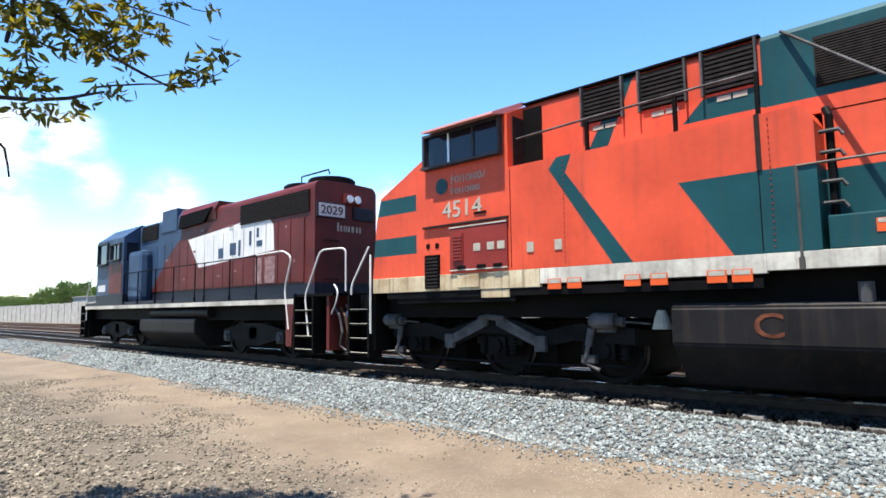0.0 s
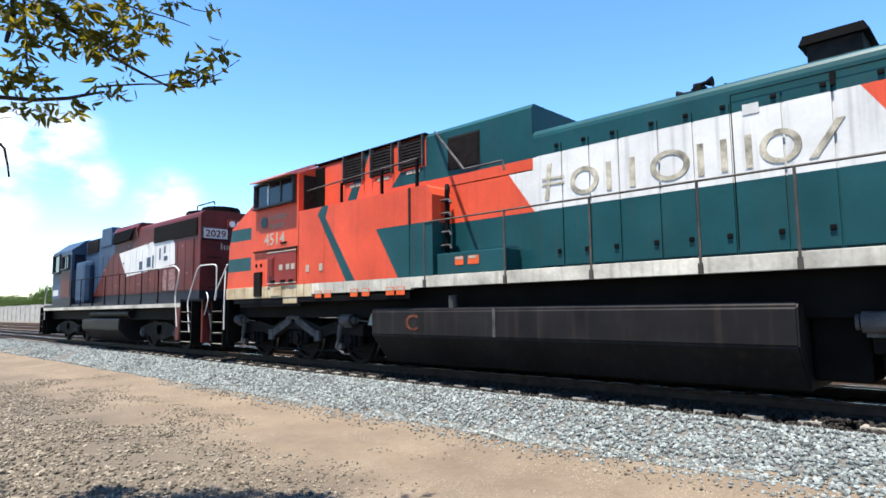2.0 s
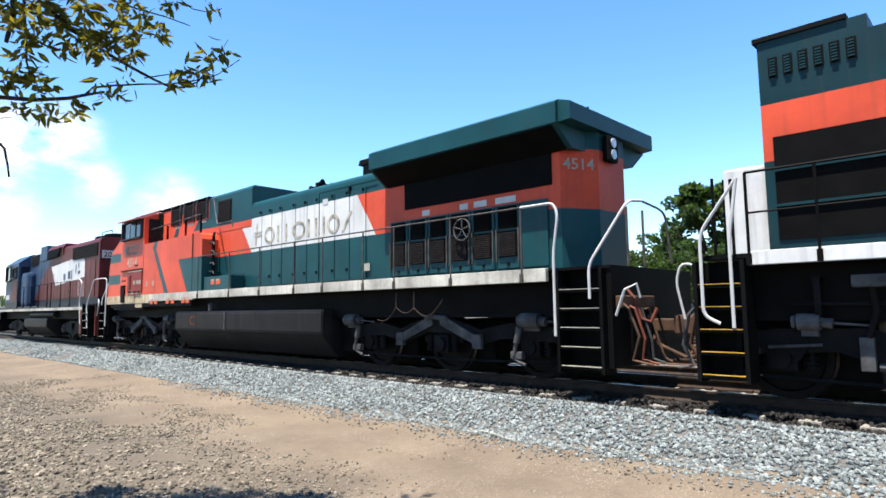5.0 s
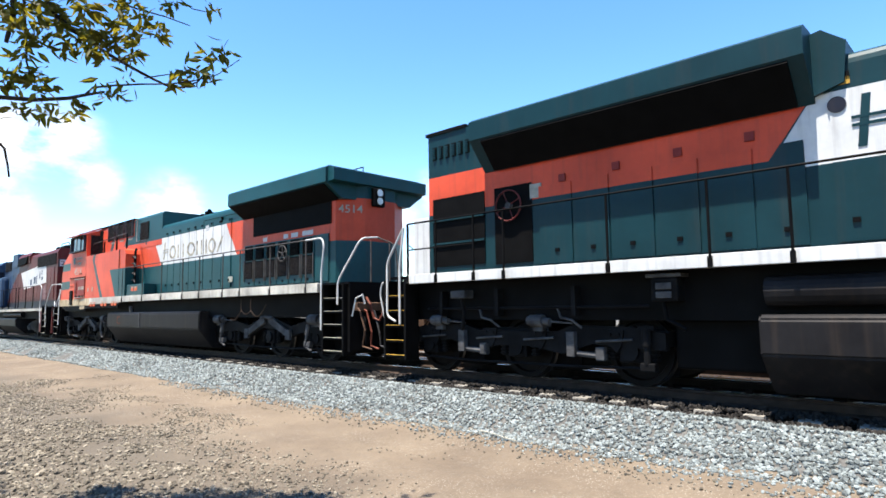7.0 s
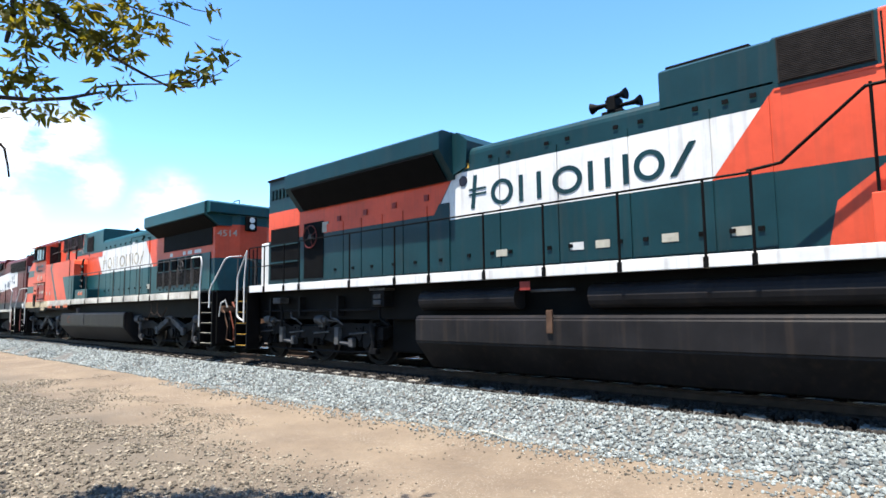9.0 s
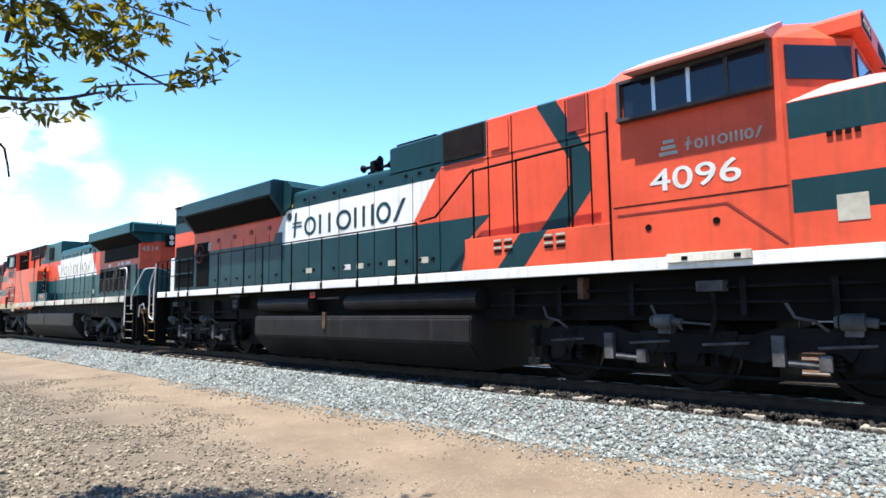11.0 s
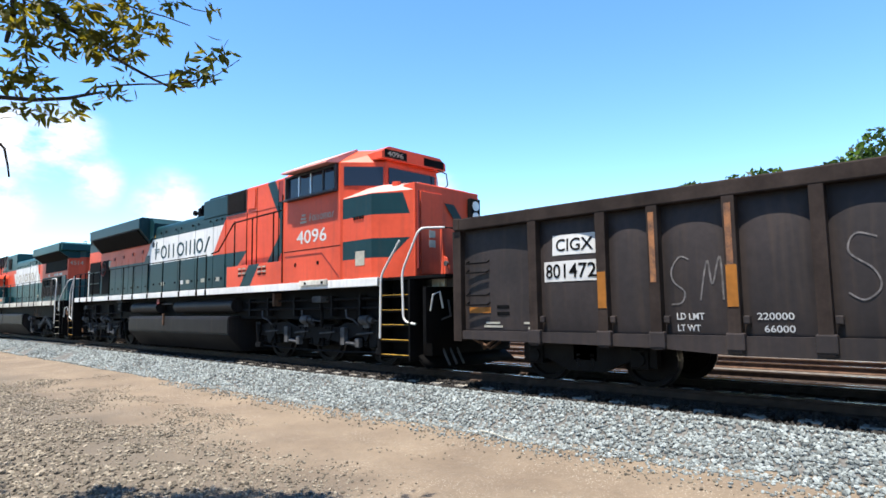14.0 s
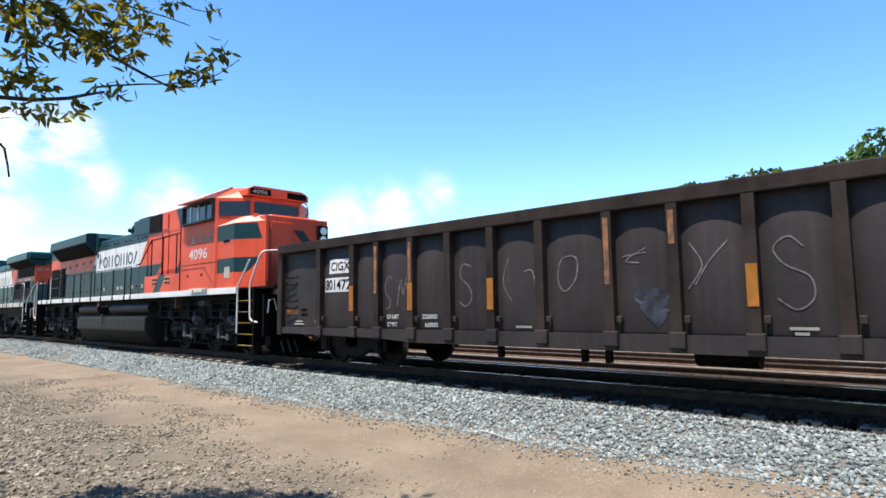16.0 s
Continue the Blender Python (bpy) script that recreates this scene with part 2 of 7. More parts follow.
def ground_mat():
    """Sandy lane with gravel patches, darker damp spots and wheel tracks along the track."""
    m = mat("sandy_dirt", (0.120, 0.094, 0.067), 0.95, vary=0.16, scale=0.7, bump=1.0, bump_scale=18, second=(0.092, 0.071, 0.052))
    nt = m.node_tree
    n, l = nt.nodes.new, nt.links.new
    b = nt.nodes["Principled BSDF"]
    old = b.inputs["Base Color"].links[0].from_socket
    co = n("ShaderNodeTexCoord")
    # gravel: two sizes of stone-like cells
    for sc, thr, colour in ((34.0, 0.16, (0.27, 0.245, 0.205)), (21.0, 0.13, (0.055, 0.045, 0.037)), (55.0, 0.2, (0.10, 0.09, 0.076))):
        v = n("ShaderNodeTexVoronoi")
        v.inputs["Scale"].default_value = sc
        l(co.outputs["Object"], v.inputs["Vector"])
        r = n("ShaderNodeMapRange")
        r.inputs["From Min"].default_value, r.inputs["From Max"].default_value = thr, thr + 0.1
        r.inputs["To Min"].default_value, r.inputs["To Max"].default_value = 1.0, 0.0
        l(v.outputs["Distance"], r.inputs["Value"])
        patch = n("ShaderNodeTexNoise")
        patch.inputs["Scale"].default_value, patch.inputs["Detail"].default_value = 0.8 + sc * 0.01, 4.0
        l(co.outputs["Object"], patch.inputs["Vector"])
        pr = n("ShaderNodeMapRange")
        pr.inputs["From Min"].default_value, pr.inputs["From Max"].default_value = 0.42, 0.62
        pr.inputs["To Max"].default_value = 0.8
        l(patch.outputs["Fac"], pr.inputs["Value"])
        mu = n("ShaderNodeMath")
        mu.operation = "MULTIPLY"
        l(r.outputs[0], mu.inputs[0])
        l(pr.outputs[0], mu.inputs[1])
        mx = n("ShaderNodeMix")
        mx.data_type = "RGBA"
        l(mu.outputs[0], mx.inputs["Factor"])
        l(old, mx.inputs["A"])
        mx.inputs["B"].default_value = (*colour, 1)
        old = mx.outputs["Result"]
    # gravelly grey verge on the near side of the lane, with a ragged border
    split = n("ShaderNodeSeparateXYZ")
    l(co.outputs["Object"], split.inputs[0])
    bound = n("ShaderNodeMath")
    bound.operation = "MAXIMUM"
    l(split.outputs["X"], bound.inputs[0])
    bound.inputs[1].default_value = -7.5
    slant = n("ShaderNodeMath")
    slant.operation = "MULTIPLY_ADD"
    l(bound.outputs[0], slant.inputs[0])
    slant.inputs[1].default_value = 0.16
    l(split.outputs["Y"], slant.inputs[2])
    rag = n("ShaderNodeTexNoise")
    rag.inputs["Scale"].default_value, rag.inputs["Detail"].default_value = 0.9, 6.0
    l(co.outputs["Object"], rag.inputs["Vector"])
    ragged = n("ShaderNodeMath")
    ragged.operation = "MULTIPLY_ADD"
    l(rag.outputs["Fac"], ragged.inputs[0])
    ragged.inputs[1].default_value = 2.6
    l(slant.outputs[0], ragged.inputs[2])
    verge = n("ShaderNodeMapRange")
    verge.interpolation_type = "SMOOTHSTEP"
    verge.inputs["From Min"].default_value, verge.inputs["From Max"].default_value = 3.1, 5.2
    verge.inputs["To Min"].default_value, verge.inputs["To Max"].default_value = 0.62, 0.0
    l(ragged.outputs[0], verge.inputs["Value"])
    mx = n("ShaderNodeMix")
    mx.data_type = "RGBA"
    l(verge.outputs[0], mx.inputs["Factor"])
    l(old, mx.inputs["A"])
    mx.inputs["B"].default_value = (0.046, 0.042, 0.035, 1)
    l(mx.outputs["Result"], b.inputs["Base Color"])
    return m


DIRT = ground_mat()


# ---- mesh helpers ----
ORG = 0.0     # train coordinate of the vehicle being built; its parts are given in train coordinates


def part(name, bm, material, parent, label=""):
    me = bpy.data.meshes.new(name)
    bm.to_mesh(me)
    bm.free()
    for m in material if isinstance(material, (list, tuple)) else [material]:
        me.materials.append(m)
    ob = new(name, me)
    ob.parent = parent
    return tagged(ob, label) if label else ob


def thing(name, label, category, group="", at=(0, 0, 0), kind=""):
    return_ob = new(name)
    return_ob.location = at
    return tagged(return_ob, label, category, group, kind)


def solid(bm, verts, faces):
    vs = [bm.verts.new(v) for v in verts]
    out = []
    for f in faces:
        out.append(bm.faces.new([vs[i] for i in f]))
    return vs, out


def box(bm, x0, x1, y0, y1, z0, z1, bevel=0.0):
    """A box; x in train coordinates, y from the vehicle's centre line (the near side is negative)."""
    x0, x1 = x0 - ORG, x1 - ORG
    v = [(x, y, z) for x in (x0, x1) for y in (y0, y1) for z in (z0, z1)]
    vs, fs = solid(bm, v, ((0, 1, 3, 2), (4, 6, 7, 5), (0, 4, 5, 1), (2, 3, 7, 6), (0, 2, 6, 4), (1, 5, 7, 3)))
    if bevel:
        es = list({e for f in fs for e in f.edges})
        bmesh.ops.bevel(bm, geom=es, offset=bevel, segments=2, affect="EDGES", profile=0.6)
    return bm


def prism_y(bm, outline, y0, y1):
    """Outline in (x, z), extruded across the vehicle."""
    n = len(outline)
    v = [(x - ORG, y0, z) for x, z in outline] + [(x - ORG, y1, z) for x, z in outline]
    solid(bm, v, [tuple(range(n))] + [tuple(range(2 * n - 1, n - 1, -1))] + [(i, i + n, (i + 1) % n + n, (i + 1) % n) for i in range(n)])
    return bm


def prism_x(bm, outline, x0, x1):
    """Outline in (y, z), extruded along the vehicle."""
    n = len(outline)
    v = [(x0 - ORG, y, z) for y, z in outline] + [(x1 - ORG, y, z) for y, z in outline]
    solid(bm, v, [tuple(range(n))] + [tuple(range(2 * n - 1, n - 1, -1))] + [(i, i + n, (i + 1) % n + n, (i + 1) % n) for i in range(n)])
    return bm


def tube(bm, pts, r, seg=6, org=True, r1=None):
    """A round bar along a polyline."""
    pts = [Vector(p) - (Vector((ORG, 0, 0)) if org else Vector()) for p in pts]
    rings = []
    a = None
    for i, p in enumerate(pts):
        d = (pts[min(i + 1, len(pts) - 1)] - pts[max(i - 1, 0)]).normalized()
        if a is not None:
            a = a - d * a.dot(d)
        if a is None or a.length < 0.1:
            a = d.cross(Vector((0, 0, 1)) if abs(d.z) < 0.95 else Vector((1, 0, 0)))
        a.normalize()
        b = d.cross(a)
        rr = r if r1 is None else r + (r1 - r) * i / (len(pts) - 1)
        rings.append([bm.verts.new(p + (a * math.cos(k * math.tau / seg) + b * math.sin(k * math.tau / seg)) * rr) for k in range(seg)])
    for q, w in zip(rings, rings[1:]):
        for k in range(seg):
            bm.faces.new((q[k], q[(k + 1) % seg], w[(k + 1) % seg], w[k]))
    bm.faces.new(rings[0][::-1])
    bm.faces.new(rings[-1])
    return bm


def fixed(bm):
    bmesh.ops.recalc_face_normals(bm, faces=bm.faces)
    return bm


def bars(bm, x0, x1, z0, z1, y, n, depth=0.03, upright=False, fill=0.55):
    """A row of slats in front of a plane."""
    for i in range(n):
        if upright:
            w = (x1 - x0) / n
            box(bm, x0 + i * w, x0 + (i + fill) * w, y - depth, y, z0, z1)
        else:
            h = (z1 - z0) / n
            box(bm, x0, x1, y - depth, y, z0 + i * h, z0 + (i + fill) * h)
    return bm


def cut_paint(bm, lines, chooser):
    """Cut the mesh along upright planes through lines (x0, z0, x1, z1) of the side view and give each face the paint that chooser(x, z) names."""
    for x0, z0, x1, z1 in lines:
        a, b = Vector((x0 - ORG, 0, z0)), Vector((x1 - ORG, 0, z1))
        no = Vector((-(b - a).z, 0, (b - a).x)).normalized()
        bmesh.ops.bisect_plane(bm, geom=bm.verts[:] + bm.edges[:] + bm.faces[:], plane_co=a, plane_no=no, dist=1e-4)
    for f in bm.faces:
        c = f.calc_center_median()
        f.material_index = chooser(c.x + ORG, c.z)
    return bm


def text_part(words, x0, x1, z0, z1, y, material, parent, name="lettering", face="near"):
    """Words in the built-in font, raised 4 mm from a side (near) or an end (end: x0..x1 are then y values and y is the end's x)."""
    cu = bpy.data.curves.new("words", "FONT")
    cu.body, cu.extrude, cu.resolution_u, cu.offset = words, 0.002, 3, 0.008
    tmp = bpy.data.objects.new("words", cu)
    scene.collection.objects.link(tmp)
    me = bpy.data.meshes.new_from_object(tmp.evaluated_get(bpy.context.evaluated_depsgraph_get()))
    bpy.data.objects.remove(tmp)
    co = np.array([v.co for v in me.vertices])
    lo, hi = co.min(0), co.max(0)
    for v in me.vertices:
        u = (v.co.x - lo[0]) / (hi[0] - lo[0]) * (x1 - x0) + x0
        w = (v.co.y - lo[1]) / (hi[1] - lo[1]) * (z1 - z0) + z0
        d = v.co.z
        v.co = (u - ORG, y - 0.004 - d, w) if face == "near" else (y + 0.004 + d - ORG, u, w)
    me.materials.clear()
    me.materials.append(material)
    me.name = name
    ob = new(name, me)
    ob.parent = parent
    return ob


def ring_shape(bm, cx, cz, rx, rz, w, y, n=28):
    """A flat oval ring, raised from a side."""
    rows = []
    for kx, kz, yy in ((rx, rz, y - 0.002), (rx, rz, y - 0.007), (rx - w, rz - w * 0.8, y - 0.007), (rx - w, rz - w * 0.8, y - 0.002)):
        rows.append([bm.verts.new((cx - ORG + kx * math.cos(k * math.tau / n), yy, cz + kz * math.sin(k * math.tau / n))) for k in range(n)])
    for r0, r1 in zip(rows, rows[1:]):
        for k in range(n):
            bm.faces.new((r0[k], r0[(k + 1) % n], r1[(k + 1) % n], r1[k]))


def word_bars(x0, x1, z0, z1, y, blocks, stroke_w, material, parent):
    """A trade name as plain shapes: each block is (shape, start, end, height) in shares of the whole."""
    w = stroke_w

    def upright(xc, zt):
        part("trade_mark_bar", fixed(box(bmesh.new(), xc, xc + w, y - 0.007, y - 0.002, z0, zt)), material, parent)

    for shape, a, b, h in blocks:
        xa, xb, zt = x0 + (x1 - x0) * a, x0 + (x1 - x0) * b, z0 + (z1 - z0) * h
        if shape == "ring":
            bm = bmesh.new()
            ring_shape(bm, (xa + xb) / 2, (z0 + zt) / 2, (xb - xa) / 2, (zt - z0) / 2, w, y)
            part("trade_mark_ring", fixed(bm), material, parent)
        elif shape == "bars":
            for k in range(3):
                upright(xa + (xb - xa - w) * k / 2, zt)
        elif shape == "slant":
            part("trade_mark_bar", fixed(prism_y(bmesh.new(), [(xa, z0), (xa + w * 1.1, z0), (xb, zt), (xb - w * 1.1, zt)], y - 0.007, y - 0.002)), material, parent)
        elif shape == "lines":
            part("trade_mark_bar", fixed(prism_y(bmesh.new(), [(xa, z0), (xa + w, z0), (xa + w * 1.8, zt), (xa + w * 0.8, zt)], y - 0.007, y - 0.002)), material, parent)
            for q in (0.40, 0.55):
                part("trade_mark_line", fixed(box(bmesh.new(), xa - w * 0.5, xb, y - 0.009, y - 0.0072, z0 + (zt - z0) * q, z0 + (zt - z0) * q + 0.4 * w)), material, parent)
        else:
            upright(xa, zt)


WORD = [("lines", 0.0, 0.09, 1.0), ("ring", 0.115, 0.235, 0.74), ("bar", 0.265, 0.33, 0.74), ("bar", 0.355, 0.42, 0.74), ("ring", 0.43, 0.565, 0.74), ("bars", 0.59, 0.755, 0.74), ("ring", 0.775, 0.89, 0.74), ("slant", 0.905, 1.0, 0.74)]


# ---- ground, tracks, wall ----
def ground_height(x, y):
    """Lane, then the ballast shoulder of the first track, its bed, and the yard beyond."""
    toe = 6.85 + 0.12 * math.sin(x * 0.9) + 0.08 * math.sin(x * 2.3 + 1)
    if y < toe:
        return GROUND + 0.03 * noise.noise(Vector((x * 0.5, y * 0.5, 0))) - 0.05 * math.exp(-((y - 5.6) / 0.5) ** 2) - 0.03 * math.exp(-((y - 4.0) / 0.4) ** 2) + 0.012 * noise.noise(Vector((x * 2.1, y * 2.1, 5)))
    k = min(1.0, (y - toe) / (7.72 - toe)) - 0.16 * min(1.0, max(0.0, (y - 7.72) / 0.3))
    side = min(1.0, max(0.0, (y - 11.0) / 0.9))
    return GROUND + (-0.20 - GROUND) * k - 0.25 * side


def build_ground():
    bm = bmesh.new()
    xs = [-2500, -900, -400, -200, -120, -80] + [-60 + 2 * i for i in range(20)] + [-20 + 0.5 * i for i in range(57)] + [12, 20, 40, 80, 160, 400, 900, 2500]
    ys = [-2500, -900, -300, -100, -40, -15, -6, -2] + [0.2 * i for i in range(31)] + [6.3, 6.5, 6.65, 6.8, 6.95, 7.1, 7.3, 7.5, 7.72, 7.87, 8.02, 8.3, 10.6, 11.0, 11.3, 11.9, 12.6, 13, 16, 22, 30, 40, 80, 200, 600, 2500]
    grid = [[bm.verts.new((x, y, ground_height(x, y))) for y in ys] for x in xs]
    for i in range(len(xs) - 1):
        for j in range(len(ys) - 1):
            f = bm.faces.new((grid[i][j], grid[i + 1][j], grid[i + 1][j + 1], grid[i][j + 1]))
            mid = (ys[j] + ys[j + 1]) / 2
            # the dark bed spans the width of the train's shadow
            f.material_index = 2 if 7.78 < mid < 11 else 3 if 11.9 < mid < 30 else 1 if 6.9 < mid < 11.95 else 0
            f.smooth = True
    ob = part("ground", bm, [DIRT, BALLBED, TRACKBED, YARD], None)
    tagged(ob, "sandy dirt lane rising to a bed of grey ballast", "ground", kind="structure")


def scatter(name, spots, material, label, category):
    """Many small angular stones in one mesh."""
    rng = np.random.default_rng(5)
    ico = bmesh.new()
    bmesh.ops.create_icosphere(ico, subdivisions=1, radius=1.0)
    base = np.array([v.co for v in ico.verts])
    ico.verts.index_update()
    tri = np.array([[v.index for v in f.verts] for f in ico.faces])
    ico.free()
    variants = [base * (1 + rng.uniform(-0.35, 0.3, (len(base), 1))) * rng.uniform(0.6, 1.0, (1, 3)) for _ in range(12)]
    n = len(spots)
    verts = np.empty((n, 12, 3))
    for i, (x, y, z, r) in enumerate(spots):
        q, w = rng.uniform(0, math.tau), rng.uniform(-0.7, 0.7)
        c, s2 = math.cos(q), math.sin(q)
        v = variants[i % 12] @ np.array(((c, s2, 0), (-s2, c, 0), (0, 0, 1)))
        c, s2 = math.cos(w), math.sin(w)
        v = v @ np.array(((1, 0, 0), (0, c, s2), (0, -s2, c)))
        verts[i] = v * r + (x, y, z)
    faces = (tri[None] + 12 * np.arange(n)[:, None, None]).reshape(-1, 3)
    me = bpy.data.meshes.new(name)
    me.from_pydata(verts.reshape(-1, 3).tolist(), [], faces.tolist())
    me.materials.append(material)
    return tagged(new(name, me), label, category, kind="stuff")


def build_stones():
    rng = np.random.default_rng(7)
    spots = []
    for x0, x1, n, r0, r1 in ((-13, 2.2, 15500, 0.018, 0.042), (-28, -13, 8500, 0.024, 0.05), (-60, -28, 6500, 0.03, 0.06)):
        for x, y, r in zip(rng.uniform(x0, x1, n), 6.72 + 1.22 * rng.uniform(0, 1, n) ** 0.9, rng.uniform(r0, r1, n)):
            spots.append((x, y, ground_height(x, y) + 0.25 * r, r))
    for x, u in zip(rng.uniform(-16, 2.2, 2600), rng.uniform(0, 1, 2600)):
        y = 6.85 - 0.55 * u ** 2.5
        spots.append((x, y, ground_height(x, y) + 0.008, rng.uniform(0.012, 0.03)))
    scatter("ballast", spots, BALLAST, "crushed blue-grey stone ballast along the track", "ballast")
    # stones in the shadow strip, with its darkness in their colour
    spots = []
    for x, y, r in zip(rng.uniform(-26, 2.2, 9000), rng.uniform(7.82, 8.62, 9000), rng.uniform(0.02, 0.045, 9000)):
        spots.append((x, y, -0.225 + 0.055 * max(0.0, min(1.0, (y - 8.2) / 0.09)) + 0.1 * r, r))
    scatter("oily_shadow_ballast", spots, DARKSTONE, "crushed stone beside the rail, dark with oil and painted shadow", "ballast")
    spots = []
    for i in range(66000):
        x, y = rng.uniform(-20, 1.5), 0.2 + 6.6 * rng.uniform() ** 1.1
        coarse = 0.5 * (-3.2 - max(x, -6.5)) + 0.9 * (3.4 - y)
        w = noise.noise(Vector((x * 0.45, y * 0.9, 3.0))) + 0.35 * (4.2 - y) / 2.4 + 0.5 * noise.noise(Vector((x * 1.7, y * 1.7, 9.0))) + 0.20 * max(-2.0, min(4.0, coarse))
        if w + rng.uniform(-0.35, 0.35) > 0.16:
            r = 0.006 + (0.016 + 0.008 * max(0.0, min(3.0, coarse))) * rng.uniform() ** 1.8
            spots.append((x, y, ground_height(x, y) + 0.15 * r, r))
    for i in range(1500):
        x = rng.uniform(-14, 1.5)
        y = 6.9 - 0.9 * rng.uniform() ** 2
        spots.append((x, y, ground_height(x, y) + 0.006, rng.uniform(0.008, 0.028)))
    for i in range(9000):
        x, u = rng.uniform(-20, 2.5), rng.uniform() ** 1.6
        y = 0.25 - 4.0 * u + 0.3 * rng.normal()
        if noise.noise(Vector((x * 0.45, y * 0.9, 3.0))) + rng.uniform(-0.4, 0.4) > -0.1:
            r = 0.006 + 0.024 * rng.uniform() ** 2
            spots.append((x, y, ground_height(x, y) + 0.15 * r, r))
    scatter("gravel", spots, PEBBLE, "loose pale pebbles on the dirt lane", "gravel")


def rail_mesh(x0, x1):
    prof = [(-0.07, -0.17), (0.07, -0.17), (0.07, -0.155), (0.012, -0.13), (0.012, -0.04), (0.036, -0.03), (0.036, -0.004), (0.028, 0.0),
            (-0.028, 0.0), (-0.036, -0.004), (-0.036, -0.03), (-0.012, -0.04), (-0.012, -0.13), (-0.07, -0.155)]
    bm = prism_x(bmesh.new(), prof, x0, x1)
    bm.normal_update()
    fixed(bm)
    for f in bm.faces:
        if f.normal.z > 0.9 and f.calc_center_median().z > -0.005:
            f.material_index = 1
    return bm


def build_track(yc, label, z=0.0, ties=True, x0=-320.0, x1=60.0):
    root = thing("railway_track", label, "railway track", "yard tracks", (0, yc, z), kind="structure")
    for s in (-0.7525, 0.7525):
        ob = part("rail", rail_mesh(x0, x1), [DARKRAIL if ties else RUST, RAILTOP], root)
        ob.location.y = s
    if ties:
        bm = bmesh.new()
        prism_x(bm, [(-1.30, -0.32), (1.30, -0.32), (1.28, -0.185), (0.6, -0.172), (0.35, -0.21), (-0.35, -0.21), (-0.6, -0.172), (-1.28, -0.185)], -0.12, 0.12)
        fixed(bm)
        first = part("tie", bm, TIE, root)
        first.location.x = 3.0
        clip = bmesh.new()
        for s in (-0.7525, 0.7525):
            for q in (-1, 1):
                box(clip, -0.05, 0.05, s + q * 0.115 - 0.045, s + q * 0.115 + 0.045, -0.175, -0.125, 0.012)
        hold = part("rail_clip", fixed(clip), DARKRAIL, root)
        hold.location.x = 3.0
        for i in range(1, 75):
            for base in (first, hold):
                o = base.copy()
                scene.collection.objects.link(o)
                o.location.x = 3.0 - 0.61 * i
    return root


def build_wall():
    root = thing("wall_yard", "pale concrete panel wall along the far side of the yard", "wall", "", (0, 33, 0), "structure")
    for i in range(46):
        x = -190 + 4.0 * i
        bm = box(bmesh.new(), x + 0.15, x + 3.85, -0.06, 0.06, -0.7, 3.0 + 0.04 * ((i * 7) % 3), 0.02)
        part("panel", fixed(bm), CONC, root)
        bm = box(bmesh.new(), x - 0.17, x + 0.17, -0.16, 0.16, -0.7, 3.15, 0.02)
        part("post", fixed(bm), CONC, root)
    bm = box(bmesh.new(), -127, -119, 1.5, 7, -0.7, 4.1, 0.05)
    box(bm, -127.2, -118.8, 1.3, 7.2, 4.1, 4.25, 0.03)
    hut = tagged(part("utility_hut", fixed(bm), CONC, None), "small white flat-roofed hut behind the wall", "building")
    hut.location.y = 33


# ---- trees ----
def leaf_cloud(bm, centre, radius, n, size, rng, flat=0.75):
    """Small bent leaves round a centre, denser towards the rim."""
    for _ in range(n):
        d = Vector(rng.normal(size=3)).normalized() * radius * rng.uniform(0.25, 1.0) ** 0.5
        c = Vector(centre) + Vector((d.x, d.y, d.z * flat))
        a = Vector(rng.normal(size=3)).normalized()
        b = a.cross(Vector(rng.normal(size=3))).normalized()
        s = size * rng.uniform(0.6, 1.3)
        v = [bm.verts.new(c + q) for q in (a * s, b * s * 0.45, -a * s * 0.8, -b * s * 0.45)]
        bm.faces.new((v[0], v[1], v[2]))
        bm.faces.new((v[0], v[2], v[3]))


def far_tree(x, y, h, r, seed, label):
    rng = np.random.default_rng(seed)
    root = thing("tree", label, "tree", "trees behind the yard", (x, y, GROUND))
    bm = bmesh.new()
    tube(bm, [(0, 0, 0), (0.05 * h * rng.uniform(-1, 1), 0, h * 0.3), (0.05 * h, 0.02 * h, h * 0.6)], 0.035 * h, 7, False, 0.015 * h)
    for k in range(6):
        q = k * 1.05 + rng.uniform(0, 0.6)
        tube(bm, [(0, 0, h * 0.32), (r * 0.4 * math.cos(q), r * 0.4 * math.sin(q), h * 0.55), (r * 0.75 * math.cos(q), r * 0.75 * math.sin(q), h * 0.72)], 0.015 * h, 5, False, 0.004 * h)
    part("trunk", fixed(bm), BARK, root)
    bm = bmesh.new()
    for k in range(70):
        q, w = rng.uniform(0, math.tau), rng.uniform(0.1, 1.0) ** 0.5
        zz = rng.uniform(0.42, 0.95)
        spread = r * w * math.sqrt(max(0.1, 1 - ((zz - 0.62) / 0.42) ** 2))
        leaf_cloud(bm, (spread * math.cos(q), spread * math.sin(q), zz * h), r * rng.uniform(0.10, 0.30), 110, 0.022 * h, rng)
    part("crown", bm, FARLEAF, root)


